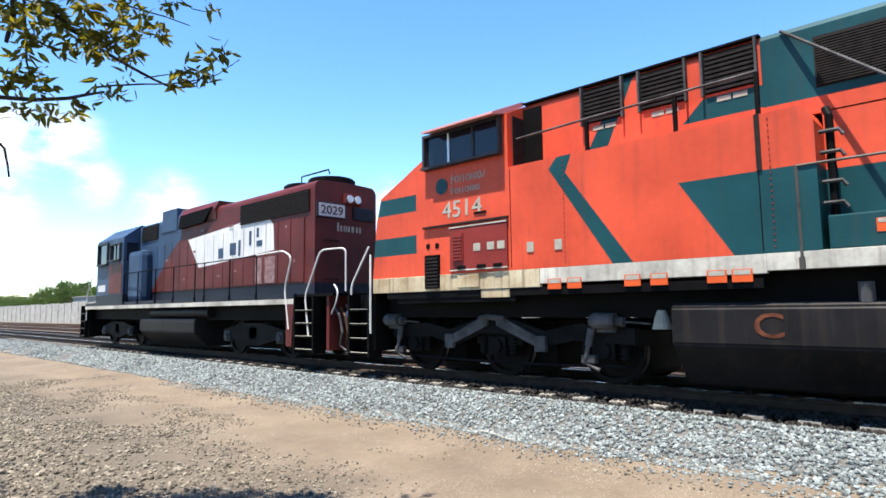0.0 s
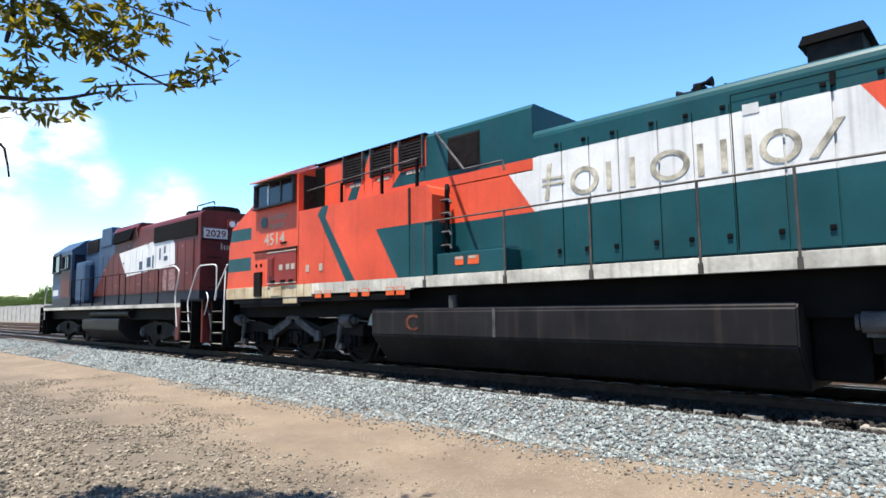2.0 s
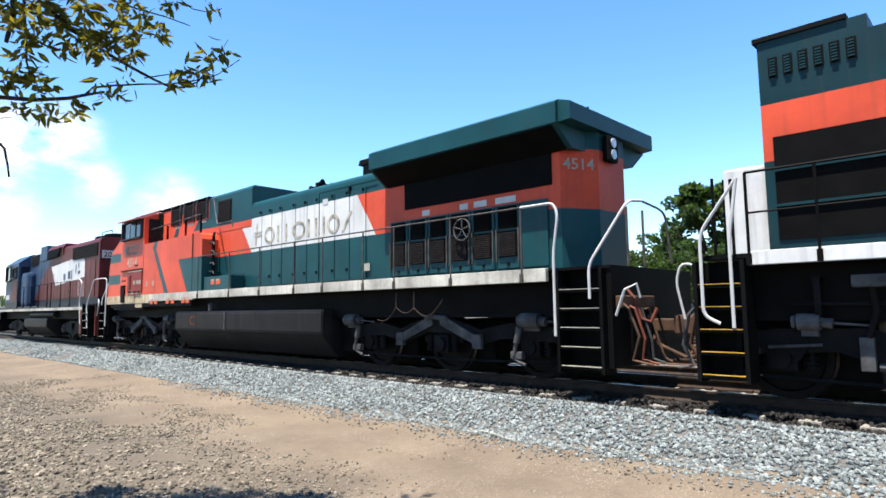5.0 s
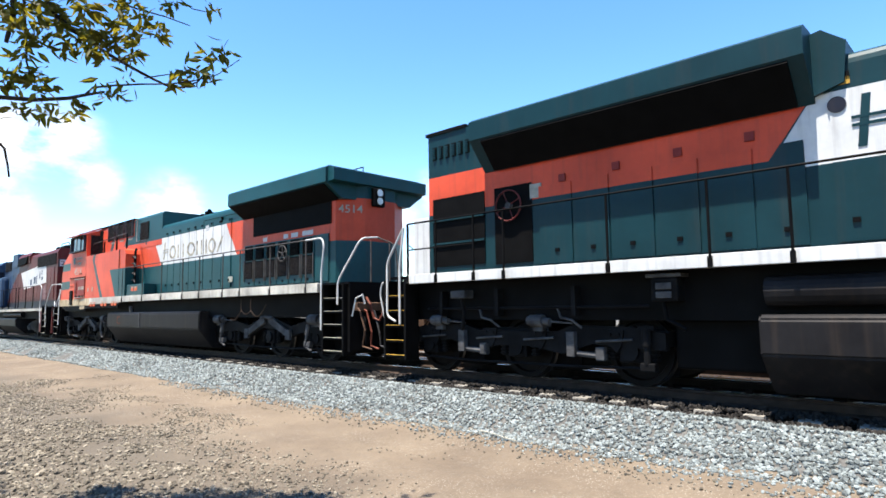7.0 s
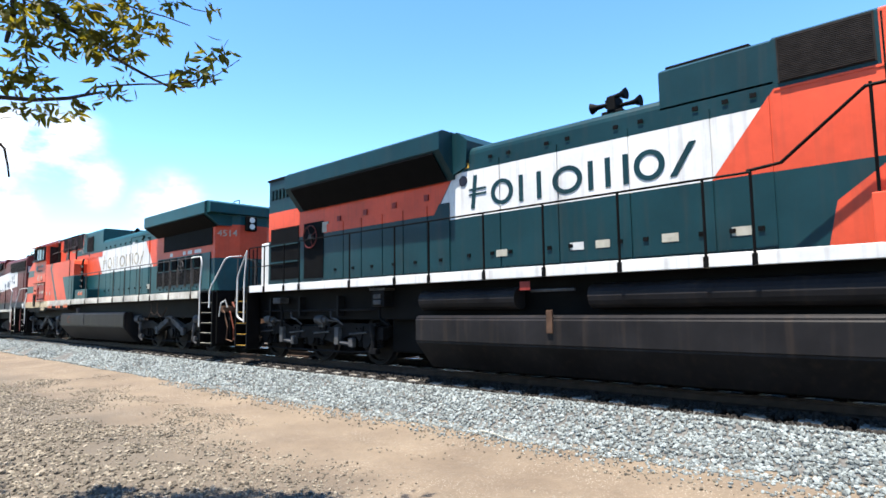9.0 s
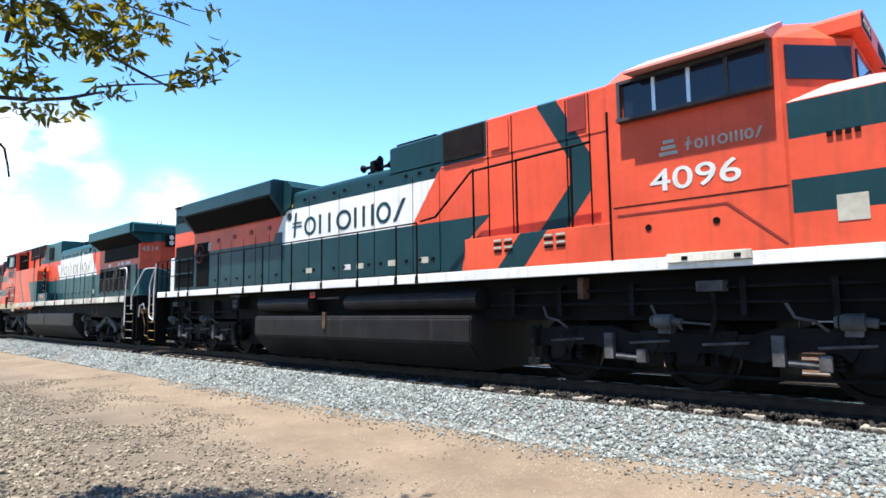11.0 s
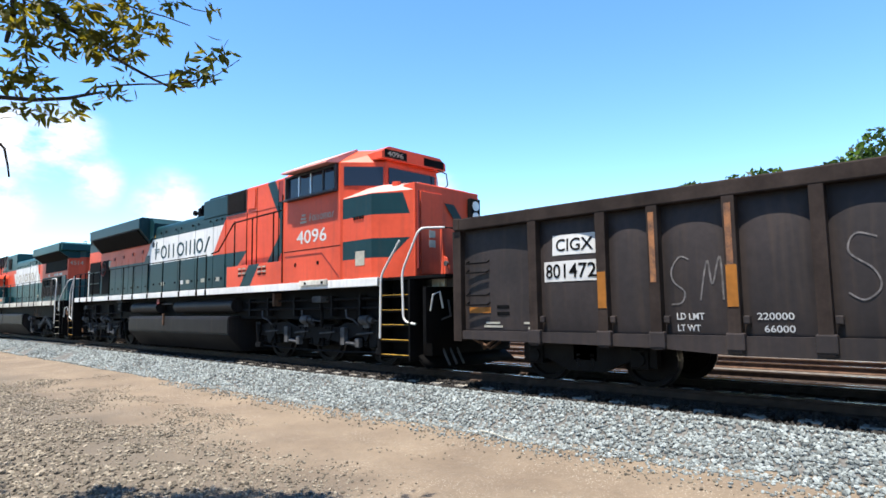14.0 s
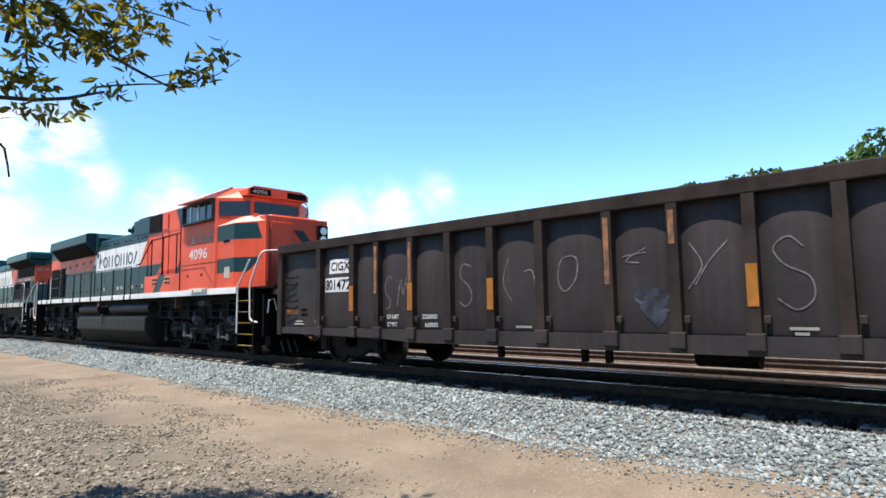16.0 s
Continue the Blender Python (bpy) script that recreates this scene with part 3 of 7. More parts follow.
def build_far_trees():
    for i, (x, y, h, r) in enumerate(((-168, 46, 9.8, 6.5), (-178, 45, 8.6, 6), (-158, 44, 8.5, 6), (-192, 47, 7.6, 6), (-206, 46, 6.6, 6), (-222, 46, 6.0, 6), (-238, 47, 7.4, 7), (-255, 48, 8.6, 7),
                                      (-147, 46, 7.5, 6), (-275, 48, 8, 8))):
        far_tree(x, y, h, r, 20 + i, "leafy green tree showing over the far wall")
    for i, (x, y, h, r) in enumerate(((-3.0, 32, 9.2, 2.9), (-7.4, 33, 8.7, 2.8), (-11.2, 32, 8.2, 2.5), (-14.0, 33, 5.9, 2.0), (1.5, 33, 9, 3.0), (6.0, 34, 8.8, 3.0), (-10, 27, 4.2, 1.8), (-13, 28, 4.4, 1.8))):
        far_tree(x, y, h, r, 60 + i, "dense green tree at the edge of the yard")


TWIG_LINES = [
    ([(-6.56, 0.77, 3.01), (-6.10, 1.04, 3.01), (-5.91, 1.25, 2.99), (-5.64, 1.43, 2.98), (-5.70, 1.57, 3.06), (-5.48, 1.65, 3.05)], 0.022, 0.01),
    ([(-5.70, 1.57, 3.06), (-5.64, 1.61, 3.12), (-5.33, 1.67, 3.07), (-5.22, 1.85, 3.10), (-5.13, 2.05, 3.13), (-4.78, 2.11, 3.08), (-4.79, 2.31, 3.19), (-4.68, 2.45, 3.33)], 0.01, 0.003),
    ([(-6.05, 1.22, 4.23), (-5.82, 1.31, 3.77), (-5.85, 1.50, 3.66), (-5.85, 1.64, 3.60), (-5.57, 1.71, 3.42), (-5.38, 1.84, 3.28), (-5.45, 2.03, 3.26), (-5.33, 2.13, 3.18), (-5.10, 2.16, 3.12)], 0.022, 0.008),
    ([(-5.10, 2.16, 3.12), (-4.96, 2.22, 3.15), (-4.94, 2.28, 3.26), (-4.97, 2.39, 3.41), (-4.95, 2.48, 3.61)], 0.007, 0.002),
    ([(-5.43, 1.95, 3.24), (-5.32, 2.12, 3.29), (-5.02, 2.17, 3.23)], 0.006, 0.003),
    ([(-5.69, 1.76, 3.98), (-5.56, 1.93, 3.91), (-5.55, 2.15, 3.92), (-5.18, 2.23, 3.73)], 0.009, 0.004),
    ([(-5.94, 1.06, 4.12), (-5.98, 1.08, 3.69), (-5.97, 1.04, 3.45)], 0.03, 0.016),
    ([(-6.12, 1.16, 4.13), (-6.12, 1.20, 3.63), (-6.12, 1.22, 3.38), (-6.09, 1.24, 3.27)], 0.014, 0.006),
    ([(-5.71, 0.92, 2.53), (-5.77, 1.01, 2.53), (-5.80, 1.04, 2.51), (-5.82, 1.07, 2.39), (-5.84, 1.09, 2.29)], 0.012, 0.007),
    ([(-5.47, 2.06, 4.18), (-5.04, 2.19, 3.82), (-5.00, 2.32, 3.82)], 0.006, 0.003),
    ([(-5.87, 1.35, 4.21), (-5.59, 1.72, 3.93)], 0.02, 0.01),
]
SPRAYS = (
    [(-5.70, 1.02, 3.52, 9), (-5.68, 1.17, 3.61, 10), (-5.96, 1.44, 3.75, 12), (-5.81, 1.35, 3.80, 12), (-5.27, 1.42, 3.63, 12), (-5.47, 1.57, 3.53, 13), (-5.41, 1.68, 3.47, 14), (-5.03, 1.73, 3.44, 8), (-5.48, 1.87, 3.45, 9), (-5.26, 1.49, 3.29, 9), (-5.31, 1.67, 3.59, 9), (-5.72, 1.43, 3.44, 9), (-5.80, 1.26, 3.49, 6), (-6.12, 1.14, 3.25, 9), (-6.13, 1.28, 3.24, 9), (-6.47, 1.17, 3.24, 9), (-5.71, 1.26, 3.06, 7), (-6.20, 1.17, 2.95, 5), (-6.10, 1.31, 2.94, 6), (-5.70, 1.30, 2.86, 5), (-5.34, 1.38, 2.76, 4), (-6.00, 1.65, 3.07, 5)],
    [(-5.37, 1.61, 3.00, 5), (-5.29, 1.69, 2.98, 3), (-5.39, 2.07, 3.70, 7), (-5.27, 1.89, 3.68, 4), (-5.04, 2.06, 3.15, 6), (-5.14, 2.25, 3.29, 5), (-4.56, 2.09, 3.19, 4), (-4.89, 2.39, 3.43, 5), (-4.77, 2.23, 3.15, 4), (-4.54, 2.11, 3.61, 3), (-5.16, 2.04, 3.84, 5), (-5.57, 1.91, 3.89, 6), (-5.13, 1.65, 3.68, 8), (-5.99, 1.22, 3.88, 10), (-5.90, 1.01, 3.71, 9), (-5.82, 1.47, 4.03, 12), (-5.55, 1.71, 4.07, 12), (-5.76, 1.12, 3.33, 5), (-5.59, 1.88, 3.26, 2), (-6.08, 1.19, 3.61, 8), (-5.76, 1.52, 3.61, 10)],
)


def near_tree():
    """The tree beside the camera: trunk, limbs, and sprays of lance-shaped leaves on its hanging twigs."""
    rng = np.random.default_rng(11)
    root = thing("tree", "leafy tree with yellow-green lance-shaped leaves overhanging the lane", "tree", "", (-6.9, -0.6, GROUND))
    off = Vector((-6.9, -0.6, GROUND))
    bm = bmesh.new()
    tube(bm, [(0, 0, 0), (0.05, 0.02, 0.8), (-0.05, 0.1, 1.8), (0.1, 0.25, 2.9), (0.35, 0.6, 3.9), (0.7, 1.1, 4.9)], 0.19, 10, False, 0.06)
    part("trunk", fixed(bm), BARK, root)
    for a, b, c in (((0.1, 0.25, 2.9), (0.5, 0.9, 3.4), (0.75, 1.4, 3.3)), ((0.35, 0.6, 3.9), (0.9, 1.4, 4.4), (1.3, 2.0, 4.75)), ((0.7, 1.1, 4.9), (1.5, 1.8, 5.25), (2.5, 2.6, 5.35)), ((0.35, 0.6, 3.9), (0.6, 1.3, 4.3), (0.85, 1.75, 4.6)), ((0.35, 0.6, 3.9), (-0.6, 0.2, 4.6), (-1.5, -0.2, 5.0))):
        part("limb", fixed(tube(bmesh.new(), [a, b, c], 0.06, 8, False, 0.03)), BARK, root)
    for pts, r0, r1 in TWIG_LINES:
        part("twig", fixed(tube(bmesh.new(), [Vector(q) - off for q in pts], r0, 6, False, r1)), BARK, root)
    spots = [(Vector(q[:3]) - off, q[3], 0.07) for row in SPRAYS for q in row]
    for _ in range(64):
        along = rng.uniform(0.1, 2.7)
        spots.append((Vector((along, 1.55 + 0.8 * (along - 0.4) - 1.1 * rng.uniform() ** 1.5, rng.uniform(5.0, 5.7))), 14, 0.17))
    for _ in range(30):
        spots.append((Vector((rng.uniform(-2.0, 0.4), rng.uniform(-1.2, 0.9), rng.uniform(4.0, 5.8))), 14, 0.2))
    bm = bmesh.new()
    for c, n, spread in spots:
        for _ in range(int(n * 3.4)):
            b = c + Vector(rng.normal(size=3)) * spread * 0.55
            d = Vector((rng.normal(), rng.normal(), rng.normal() * 0.7 - 0.25)).normalized()
            side = d.cross(Vector(rng.normal(size=3))).normalized()
            up = side.cross(d)
            ln, w = rng.uniform(0.075, 0.15), rng.uniform(0.013, 0.024)
            v = [bm.verts.new(b + d * ln * t + side * w * k + up * ln * h) for t, k, h in ((0, 0, 0), (0.35, 1, 0.04), (0.35, -1, 0.04), (0.7, 0.7, 0.03), (0.7, -0.7, 0.03), (1, 0, -0.06), (0.35, 0, 0), (0.7, 0, -0.01))]
            for f in ((0, 1, 6), (0, 6, 2), (1, 3, 7, 6), (6, 7, 4, 2), (3, 5, 7), (7, 5, 4)):
                bm.faces.new([v[i] for i in f])
    part("crown", bm, LEAF, root)


# ---- shared parts of rolling stock ----
WHEELS = []


def wheelset(x, parent, r=0.52):
    """An axle with two flanged wheels, about its own centre so that it can roll."""
    bm = bmesh.new()
    prof = [(0.0, 0.10), (0.05, 0.12), (0.055, r * 0.80), (0.0, r * 0.84), (0.0, r), (0.10, r), (0.125, r + 0.028), (0.14, r + 0.02), (0.14, r * 0.84), (0.10, r * 0.80), (0.09, 0.16), (0.14, 0.13)]
    for side in (-1, 1):
        rings = []
        for k in range(28):
            q = k * math.tau / 28
            rings.append([bm.verts.new((rr * math.sin(q), side * (0.80 - w), rr * math.cos(q))) for w, rr in prof])
        for k in range(28):
            a, b = rings[k], rings[(k + 1) % 28]
            for j in range(len(prof) - 1):
                f = bm.faces.new((a[j], b[j], b[j + 1], a[j + 1]))
                f.material_index = 1 if j in (4, 5) else 0
        bm.faces.new([g[0] for g in rings])
        # axle-box cap with three bolts
        for k in range(3):
            q = k * math.tau / 3
            tube(bm, [(0.06 * math.cos(q), side * 0.80, 0.06 * math.sin(q)), (0.06 * math.cos(q), side * 0.84, 0.06 * math.sin(q))], 0.018, 6, False)
    tube(bm, [(0, -0.7, 0), (0, 0.7, 0)], 0.09, 10, False)
    ob = part("wheelset", fixed(bm), [WHEELM, STEEL], parent)
    ob.location = (x - ORG, 0, r)
    WHEELS.append((ob, x - ORG, r))
    return ob


def truck_three(xc, pitch, parent, style, flip=1):
    """A three-axle locomotive truck: side frames, axle boxes, springs, dampers, brake cylinders."""
    bm = bmesh.new()
    sides = []
    for s in (-1, 1):
        y0, y1 = sorted((s * 1.02, s * 1.16))
        a, b = xc - pitch - 0.55, xc + pitch + 0.55
        if style == "arched":
            out = [(a, 0.62), (a, 0.86), (xc - pitch * 0.8, 0.92), (xc - pitch * 0.5, 0.80), (xc - pitch * 0.18, 1.00), (xc + pitch * 0.18, 1.00), (xc + pitch * 0.5, 0.80), (xc + pitch * 0.8, 0.92), (b, 0.86), (b, 0.62),
                   (xc + pitch * 0.75, 0.66), (xc + pitch * 0.45, 0.52), (xc + 0.3, 0.74), (xc - 0.3, 0.74), (xc - pitch * 0.45, 0.52), (xc - pitch * 0.75, 0.66)]
        else:
            out = [(a, 0.55), (a, 0.80), (a + 0.5, 0.88), (xc - pitch * 0.55, 0.90), (xc - pitch * 0.4, 0.80), (xc + pitch * 0.4, 0.80), (xc + pitch * 0.55, 0.90), (b - 0.5, 0.88), (b, 0.80), (b, 0.55),
                   (xc + pitch * 0.7, 0.62), (xc + pitch * 0.45, 0.45), (xc + 0.35, 0.55), (xc - 0.35, 0.55), (xc - pitch * 0.45, 0.45), (xc - pitch * 0.7, 0.62)]
        sides.append(fixed(prism_y(bmesh.new(), out, y0, y1)))
    box(bm, xc - 0.5, xc + 0.5, -1.02, 1.02, 0.55, 0.85)
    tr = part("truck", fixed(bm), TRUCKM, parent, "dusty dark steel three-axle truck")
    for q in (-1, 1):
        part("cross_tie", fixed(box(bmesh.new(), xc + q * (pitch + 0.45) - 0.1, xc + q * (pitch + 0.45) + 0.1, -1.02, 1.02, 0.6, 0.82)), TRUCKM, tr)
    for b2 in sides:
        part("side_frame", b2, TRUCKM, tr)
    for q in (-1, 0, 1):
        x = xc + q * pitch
        # motors lengthened into solid blocks that shut out light between the axles
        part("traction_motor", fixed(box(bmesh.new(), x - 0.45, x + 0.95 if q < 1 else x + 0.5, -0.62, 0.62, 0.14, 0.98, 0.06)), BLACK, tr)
    for q in (-1, 0, 1):
        x = xc + q * pitch
        wheelset(x, tr)
        bm = box(bmesh.new(), x - 0.19, x + 0.19, -1.10, -0.86, 0.36, 0.70, 0.03)
        tube(bm, [(x, -1.06, 0.52), (x, -1.15, 0.52)], 0.13, 14)
        part("axle_box", fixed(bm), TRUCKM, tr)
        for d in (-0.32, 0.32):
            bm = bmesh.new()
            for k in range(5):
                tube(bm, [(x + d, -1.02, 0.40 + 0.06 * k), (x + d, -1.02, 0.43 + 0.06 * k)], 0.085, 10)
            tube(bm, [(x + d, -1.02, 0.38), (x + d, -1.02, 0.70)], 0.05, 8)
            part("coil_spring", fixed(bm), TRUCKM, tr)
    for x in ((xc - pitch - 0.62, xc + pitch - 0.05) if style == "arched" else (xc - flip * 0.4, xc + flip * 1.8)):
        w = 0.36 if style == "arched" else 0.24
        rad = 0.125 if style == "arched" else 0.10
        bm = tube(bmesh.new(), [(x, -1.24, 0.97), (x + w, -1.24, 0.97)], rad, 14)
        tube(bm, [(x + w - 0.02, -1.24, 0.97), (x + w + 0.12, -1.24, 0.95)], rad * 0.6, 10)
        tube(bm, [(x - 0.02, -1.24, 0.97), (x - 0.06, -1.24, 0.97)], rad * 0.75, 10)
        tube(bm, [(x + w + 0.1, -1.24, 0.96), (x + w + 0.5, -1.20, 0.93)], 0.016, 6)
        box(bm, x + 0.03, x + w - 0.03, -1.24, -1.05, 0.80, 0.90)
        part("brake_cylinder", fixed(bm), DUSTY, tr, "pale dust-coated brake cylinder")
    if style == "arched":
        for q in (-1, 1):
            bm = bmesh.new()
            prism_y(bm, [(xc + q * 0.10, 1.00), (xc + q * 0.30, 0.99), (xc + q * 1.05, 0.66), (xc + q * 1.10, 0.50), (xc + q * 0.92, 0.55), (xc + q * 0.10, 0.88)], -1.22, -1.165)
            box(bm, xc + q * 1.0 - 0.10, xc + q * 1.0 + 0.10, -1.24, -1.16, 0.47, 0.72, 0.01)
            part("frame_strut", fixed(bm), DUSTY, tr, "pale dusty sloping strut")
        for x in (xc - pitch - 0.25, xc + pitch - 0.15):
            bm = tube(bmesh.new(), [(x + 0.06, -1.27, 0.86), (x, -1.27, 0.60)], 0.055, 10)
            tube(bm, [(x, -1.27, 0.62), (x - 0.05, -1.27, 0.40)], 0.035, 8)
            box(bm, x - 0.13, x + 0.10, -1.28, -1.16, 0.33, 0.46, 0.02)
            tube(bm, [(x - 0.09, -1.25, 0.35), (x + 0.16, -1.25, 0.24)], 0.03, 6)
            part("damper", fixed(bm), DUSTY, tr, "pale dusty shock absorber")
        bm = tube(bmesh.new(), [(xc - 0.28, -1.2, 1.0), (xc - 0.1, -1.2, 1.03), (xc + 0.28, -1.2, 1.0)], 0.05, 8)
        part("centre_pin", fixed(bm), DUSTY, tr)
    else:
        for x in (xc - pitch * 0.55, xc + pitch * 0.55):
            bm = box(bmesh.new(), x - 0.07, x + 0.07, -1.26, -1.13, 0.42, 0.80, 0.01)
            tube(bm, [(x + 0.1, -1.2, 0.47), (x + 0.42, -1.2, 0.45), (x + 0.55, -1.2, 0.52)], 0.045, 8)
            box(bm, x + 0.42, x + 0.56, -1.25, -1.13, 0.38, 0.58, 0.02)
            part("brake_hanger", fixed(bm), DUSTY, tr, "pale dusty brake hanger")
        for x in (xc - pitch * 0.9, xc - pitch * 0.25, xc + pitch * 0.25, xc + pitch * 0.9):
            bm = prism_y(bmesh.new(), [(x - 0.16, 0.84), (x + 0.14, 0.84), (x + 0.10, 0.62), (x + 0.02, 0.50), (x - 0.08, 0.60)], -1.19, -1.155)
            for k in (-0.08, 0.06):
                tube(bm, [(x + k, -1.18, 0.77), (x + k, -1.215, 0.77)], 0.028, 6)
            part("pedestal_plate", fixed(bm), TRUCKM, tr)
            part("brake_rod", fixed(tube(bmesh.new(), [(x - 0.3, -1.2, 0.66), (x + 0.28, -1.2, 0.70)], 0.02, 6)), DUSTY, tr)
        for x in (xc - pitch - 0.42, xc + pitch + 0.30):
            bm = tube(bmesh.new(), [(x, -1.22, 0.86), (x, -1.22, 0.62)], 0.07, 10)
            tube(bm, [(x, -1.22, 0.62), (x, -1.22, 0.36)], 0.05, 10)
            box(bm, x - 0.12, x + 0.12, -1.24, -1.14, 0.84, 0.90)
            box(bm, x - 0.10, x + 0.12, -1.26, -1.12, 0.26, 0.38, 0.02)
            part("damper", fixed(bm), TRUCKM, tr)
    bm = tube(bmesh.new(), [(xc - pitch - 0.4, -1.12, 0.30), (xc - pitch * 0.5, -1.12, 0.26), (xc + pitch * 0.5, -1.12, 0.26), (xc + pitch + 0.4, -1.12, 0.30)], 0.022, 6)
    part("sand_pipe", fixed(bm), TRUCKM, tr)
    return tr


def truck_two(xc, base, parent, r=0.42, freight=False):
    """A two-axle truck with a cast side frame."""
    h = base / 2
    bm = bmesh.new()
    sides = []
    for s in (-1, 1):
        y0, y1 = sorted((s * 0.98, s * 1.12))
        b2 = prism_y(bmesh.new(), [(xc - h - 0.25, r - 0.12), (xc - h - 0.25, r + 0.18), (xc - h * 0.4, r + 0.36), (xc + h * 0.4, r + 0.36), (xc + h + 0.25, r + 0.18), (xc + h + 0.25, r - 0.12),
                     (xc + h - 0.2, r - 0.05), (xc + 0.3, r - 0.22), (xc - 0.3, r - 0.22), (xc - h + 0.2, r - 0.05)], y0, y1)
        sides.append(fixed(b2))
    box(bm, xc - 0.2, xc + 0.2, -1.12, 1.12, r - 0.05, r + 0.26)
    tr = part("truck", fixed(bm), WHEELM if freight else TRUCKM, parent, "dark grimy two-axle truck")
    for b2 in sides:
        part("side_frame", b2, WHEELM if freight else TRUCKM, tr)
    if not freight:
        # one solid motor block keeps bright ground from showing between the wheels
        part("traction_motor", fixed(box(bmesh.new(), xc - h - 0.3, xc + h + 0.3, -0.62, 0.62, 0.16, 0.95, 0.06)), BLACK, tr)
    for q in (-1, 1):
        wheelset(xc + q * h, tr, r)
        bm = box(bmesh.new(), xc + q * h - 0.14, xc + q * h + 0.14, -1.16, -0.9, r - 0.14, r + 0.15, 0.03)
        tube(bm, [(xc + q * h, -1.10, r), (xc + q * h, -1.20, r)], 0.10, 12)
        part("axle_box", fixed(bm), WHEELM if freight else DUSTY, tr)
    for d in (-0.12, 0.12):
        bm = bmesh.new()
        for k in range(4):
            tube(bm, [(xc + d, -1.05, r - 0.2 + 0.07 * k), (xc + d, -1.05, r - 0.165 + 0.07 * k)], 0.08, 10)
        part("coil_spring", fixed(bm), WHEELM if freight else TRUCKM, tr)
    return tr


def coupler(x, d, parent):
    """A knuckle coupler that points along d, with its air hose."""
    bm = box(bmesh.new(), min(x, x - d * 0.9), max(x, x - d * 0.9), -0.10, 0.10, 0.78, 0.98, 0.02)
    box(bm, min(x - d * 0.1, x + d * 0.22), max(x - d * 0.1, x + d * 0.22), -0.2, 0.16, 0.72, 1.04, 0.05)
    tube(bm, [(x - d * 0.5, -0.45, 0.95), (x - d * 0.2, -0.5, 0.6), (x + d * 0.15, -0.4, 0.42), (x + d * 0.3, -0.3, 0.55)], 0.03, 7)
    return part("coupler", fixed(bm), RUST, parent, "rusty knuckle coupler with an air hose")


def stairs(x0, x1, parent, z_top, y=-1.55, n=4, tread=None, back=0.32):
    """A step well at a corner: two stringers and open treads."""
    st = part("step_well", fixed(box(bmesh.new(), x0, x1, y + back, y + back + 0.03, 0.22, z_top)), BLACK, parent)
    for x in (x0, x1 - 0.05):
        part("stringer", fixed(box(bmesh.new(), x, x + 0.05, y, y + back, 0.22, z_top)), BLACK, st)
    for i in range(n):
        z = 0.27 + i * (z_top - 0.32) / n
        bm = box(bmesh.new(), x0 + 0.05, x1 - 0.05, y + 0.02, y + back, z, z + 0.035)
        tr = part("tread", fixed(bm), DUSTY if tread is None else BLACK, st)
        if tread:
            part("tread_lip", fixed(box(bmesh.new(), x0 + 0.06, x1 - 0.06, y + 0.012, y + 0.05, z + 0.036, z + 0.046)), tread, tr)
    return st


def railing(posts, z0, z1, y, parent, material=BLACK, r=0.0165):
    root = part("handrail", fixed(tube(bmesh.new(), [(posts[0], y, z1), *[(x, y, z1) for x in posts[1:]]], r)), material, parent)
    for x in posts:
        bm = tube(bmesh.new(), [(x, y, z0), (x, y, z1)], r * 1.15)
        box(bm, x - 0.03, x + 0.03, y - 0.03, y + 0.01, z0 - 0.02, z0 + 0.12)
        part("post", fixed(bm), material, root)
    return root


def bent_rail(pts, parent, material=RAILW, r=0.022):
    """A grab rail with its corners bent to a radius."""
    pts = [Vector(p) for p in pts]
    out = [pts[0]]
    for p, q, w in zip(pts, pts[1:], pts[2:]):
        d0, d1 = p - q, w - q
        k = min(0.14, 0.45 * d0.length, 0.45 * d1.length)
        a, b = q + d0.normalized() * k, q + d1.normalized() * k
        for t in (0.0, 0.25, 0.5, 0.75, 1.0):
            out.append(a * (1 - t) ** 2 + q * 2 * t * (1 - t) + b * t * t)
    out.append(pts[-1])
    return part("grab_rail", fixed(tube(bmesh.new(), out, r, 8)), material, parent, "white painted steel grab rail" if material is RAILW else "")


def inside(poly, x, z):
    hit = False
    for (x0, z0), (x1, z1) in zip(poly, poly[1:] + poly[:1]):
        if (z0 > z) != (z1 > z) and x < (x1 - x0) * (z - z0) / (z1 - z0) + x0:
            hit = not hit
    return hit


def livery(bm, polys, default=0):
    """Cut a mesh along the edges of painted areas of the side view and paint it."""
    fixed(bm)
    lines = [(*a, *b) for poly, _ in polys for a, b in zip(poly, poly[1:] + poly[:1])]

    def pick(x, z):
        k = default
        for poly, i in polys:
            if inside(poly, x, z):
                k = i
        return k
    return cut_paint(bm, lines, pick)


def round_hood(y, z0, z1, r=0.16):
    """Cross-section of a hood with rounded roof edges."""
    pts = [(-y, z0)]
    for k in range(5):
        q = math.radians(180 - 90 * k / 4)
        pts.append((-y + r + r * math.cos(q), z1 - r + r * math.sin(q)))
    pts.append((0, z1 + 0.03))
    return pts + [(-a, b) for a, b in pts[-2::-1]]


WINFRAME = mat("dark_grey_window_frame", (0.035, 0.036, 0.04), 0.5, vary=0.15, scale=5.0)


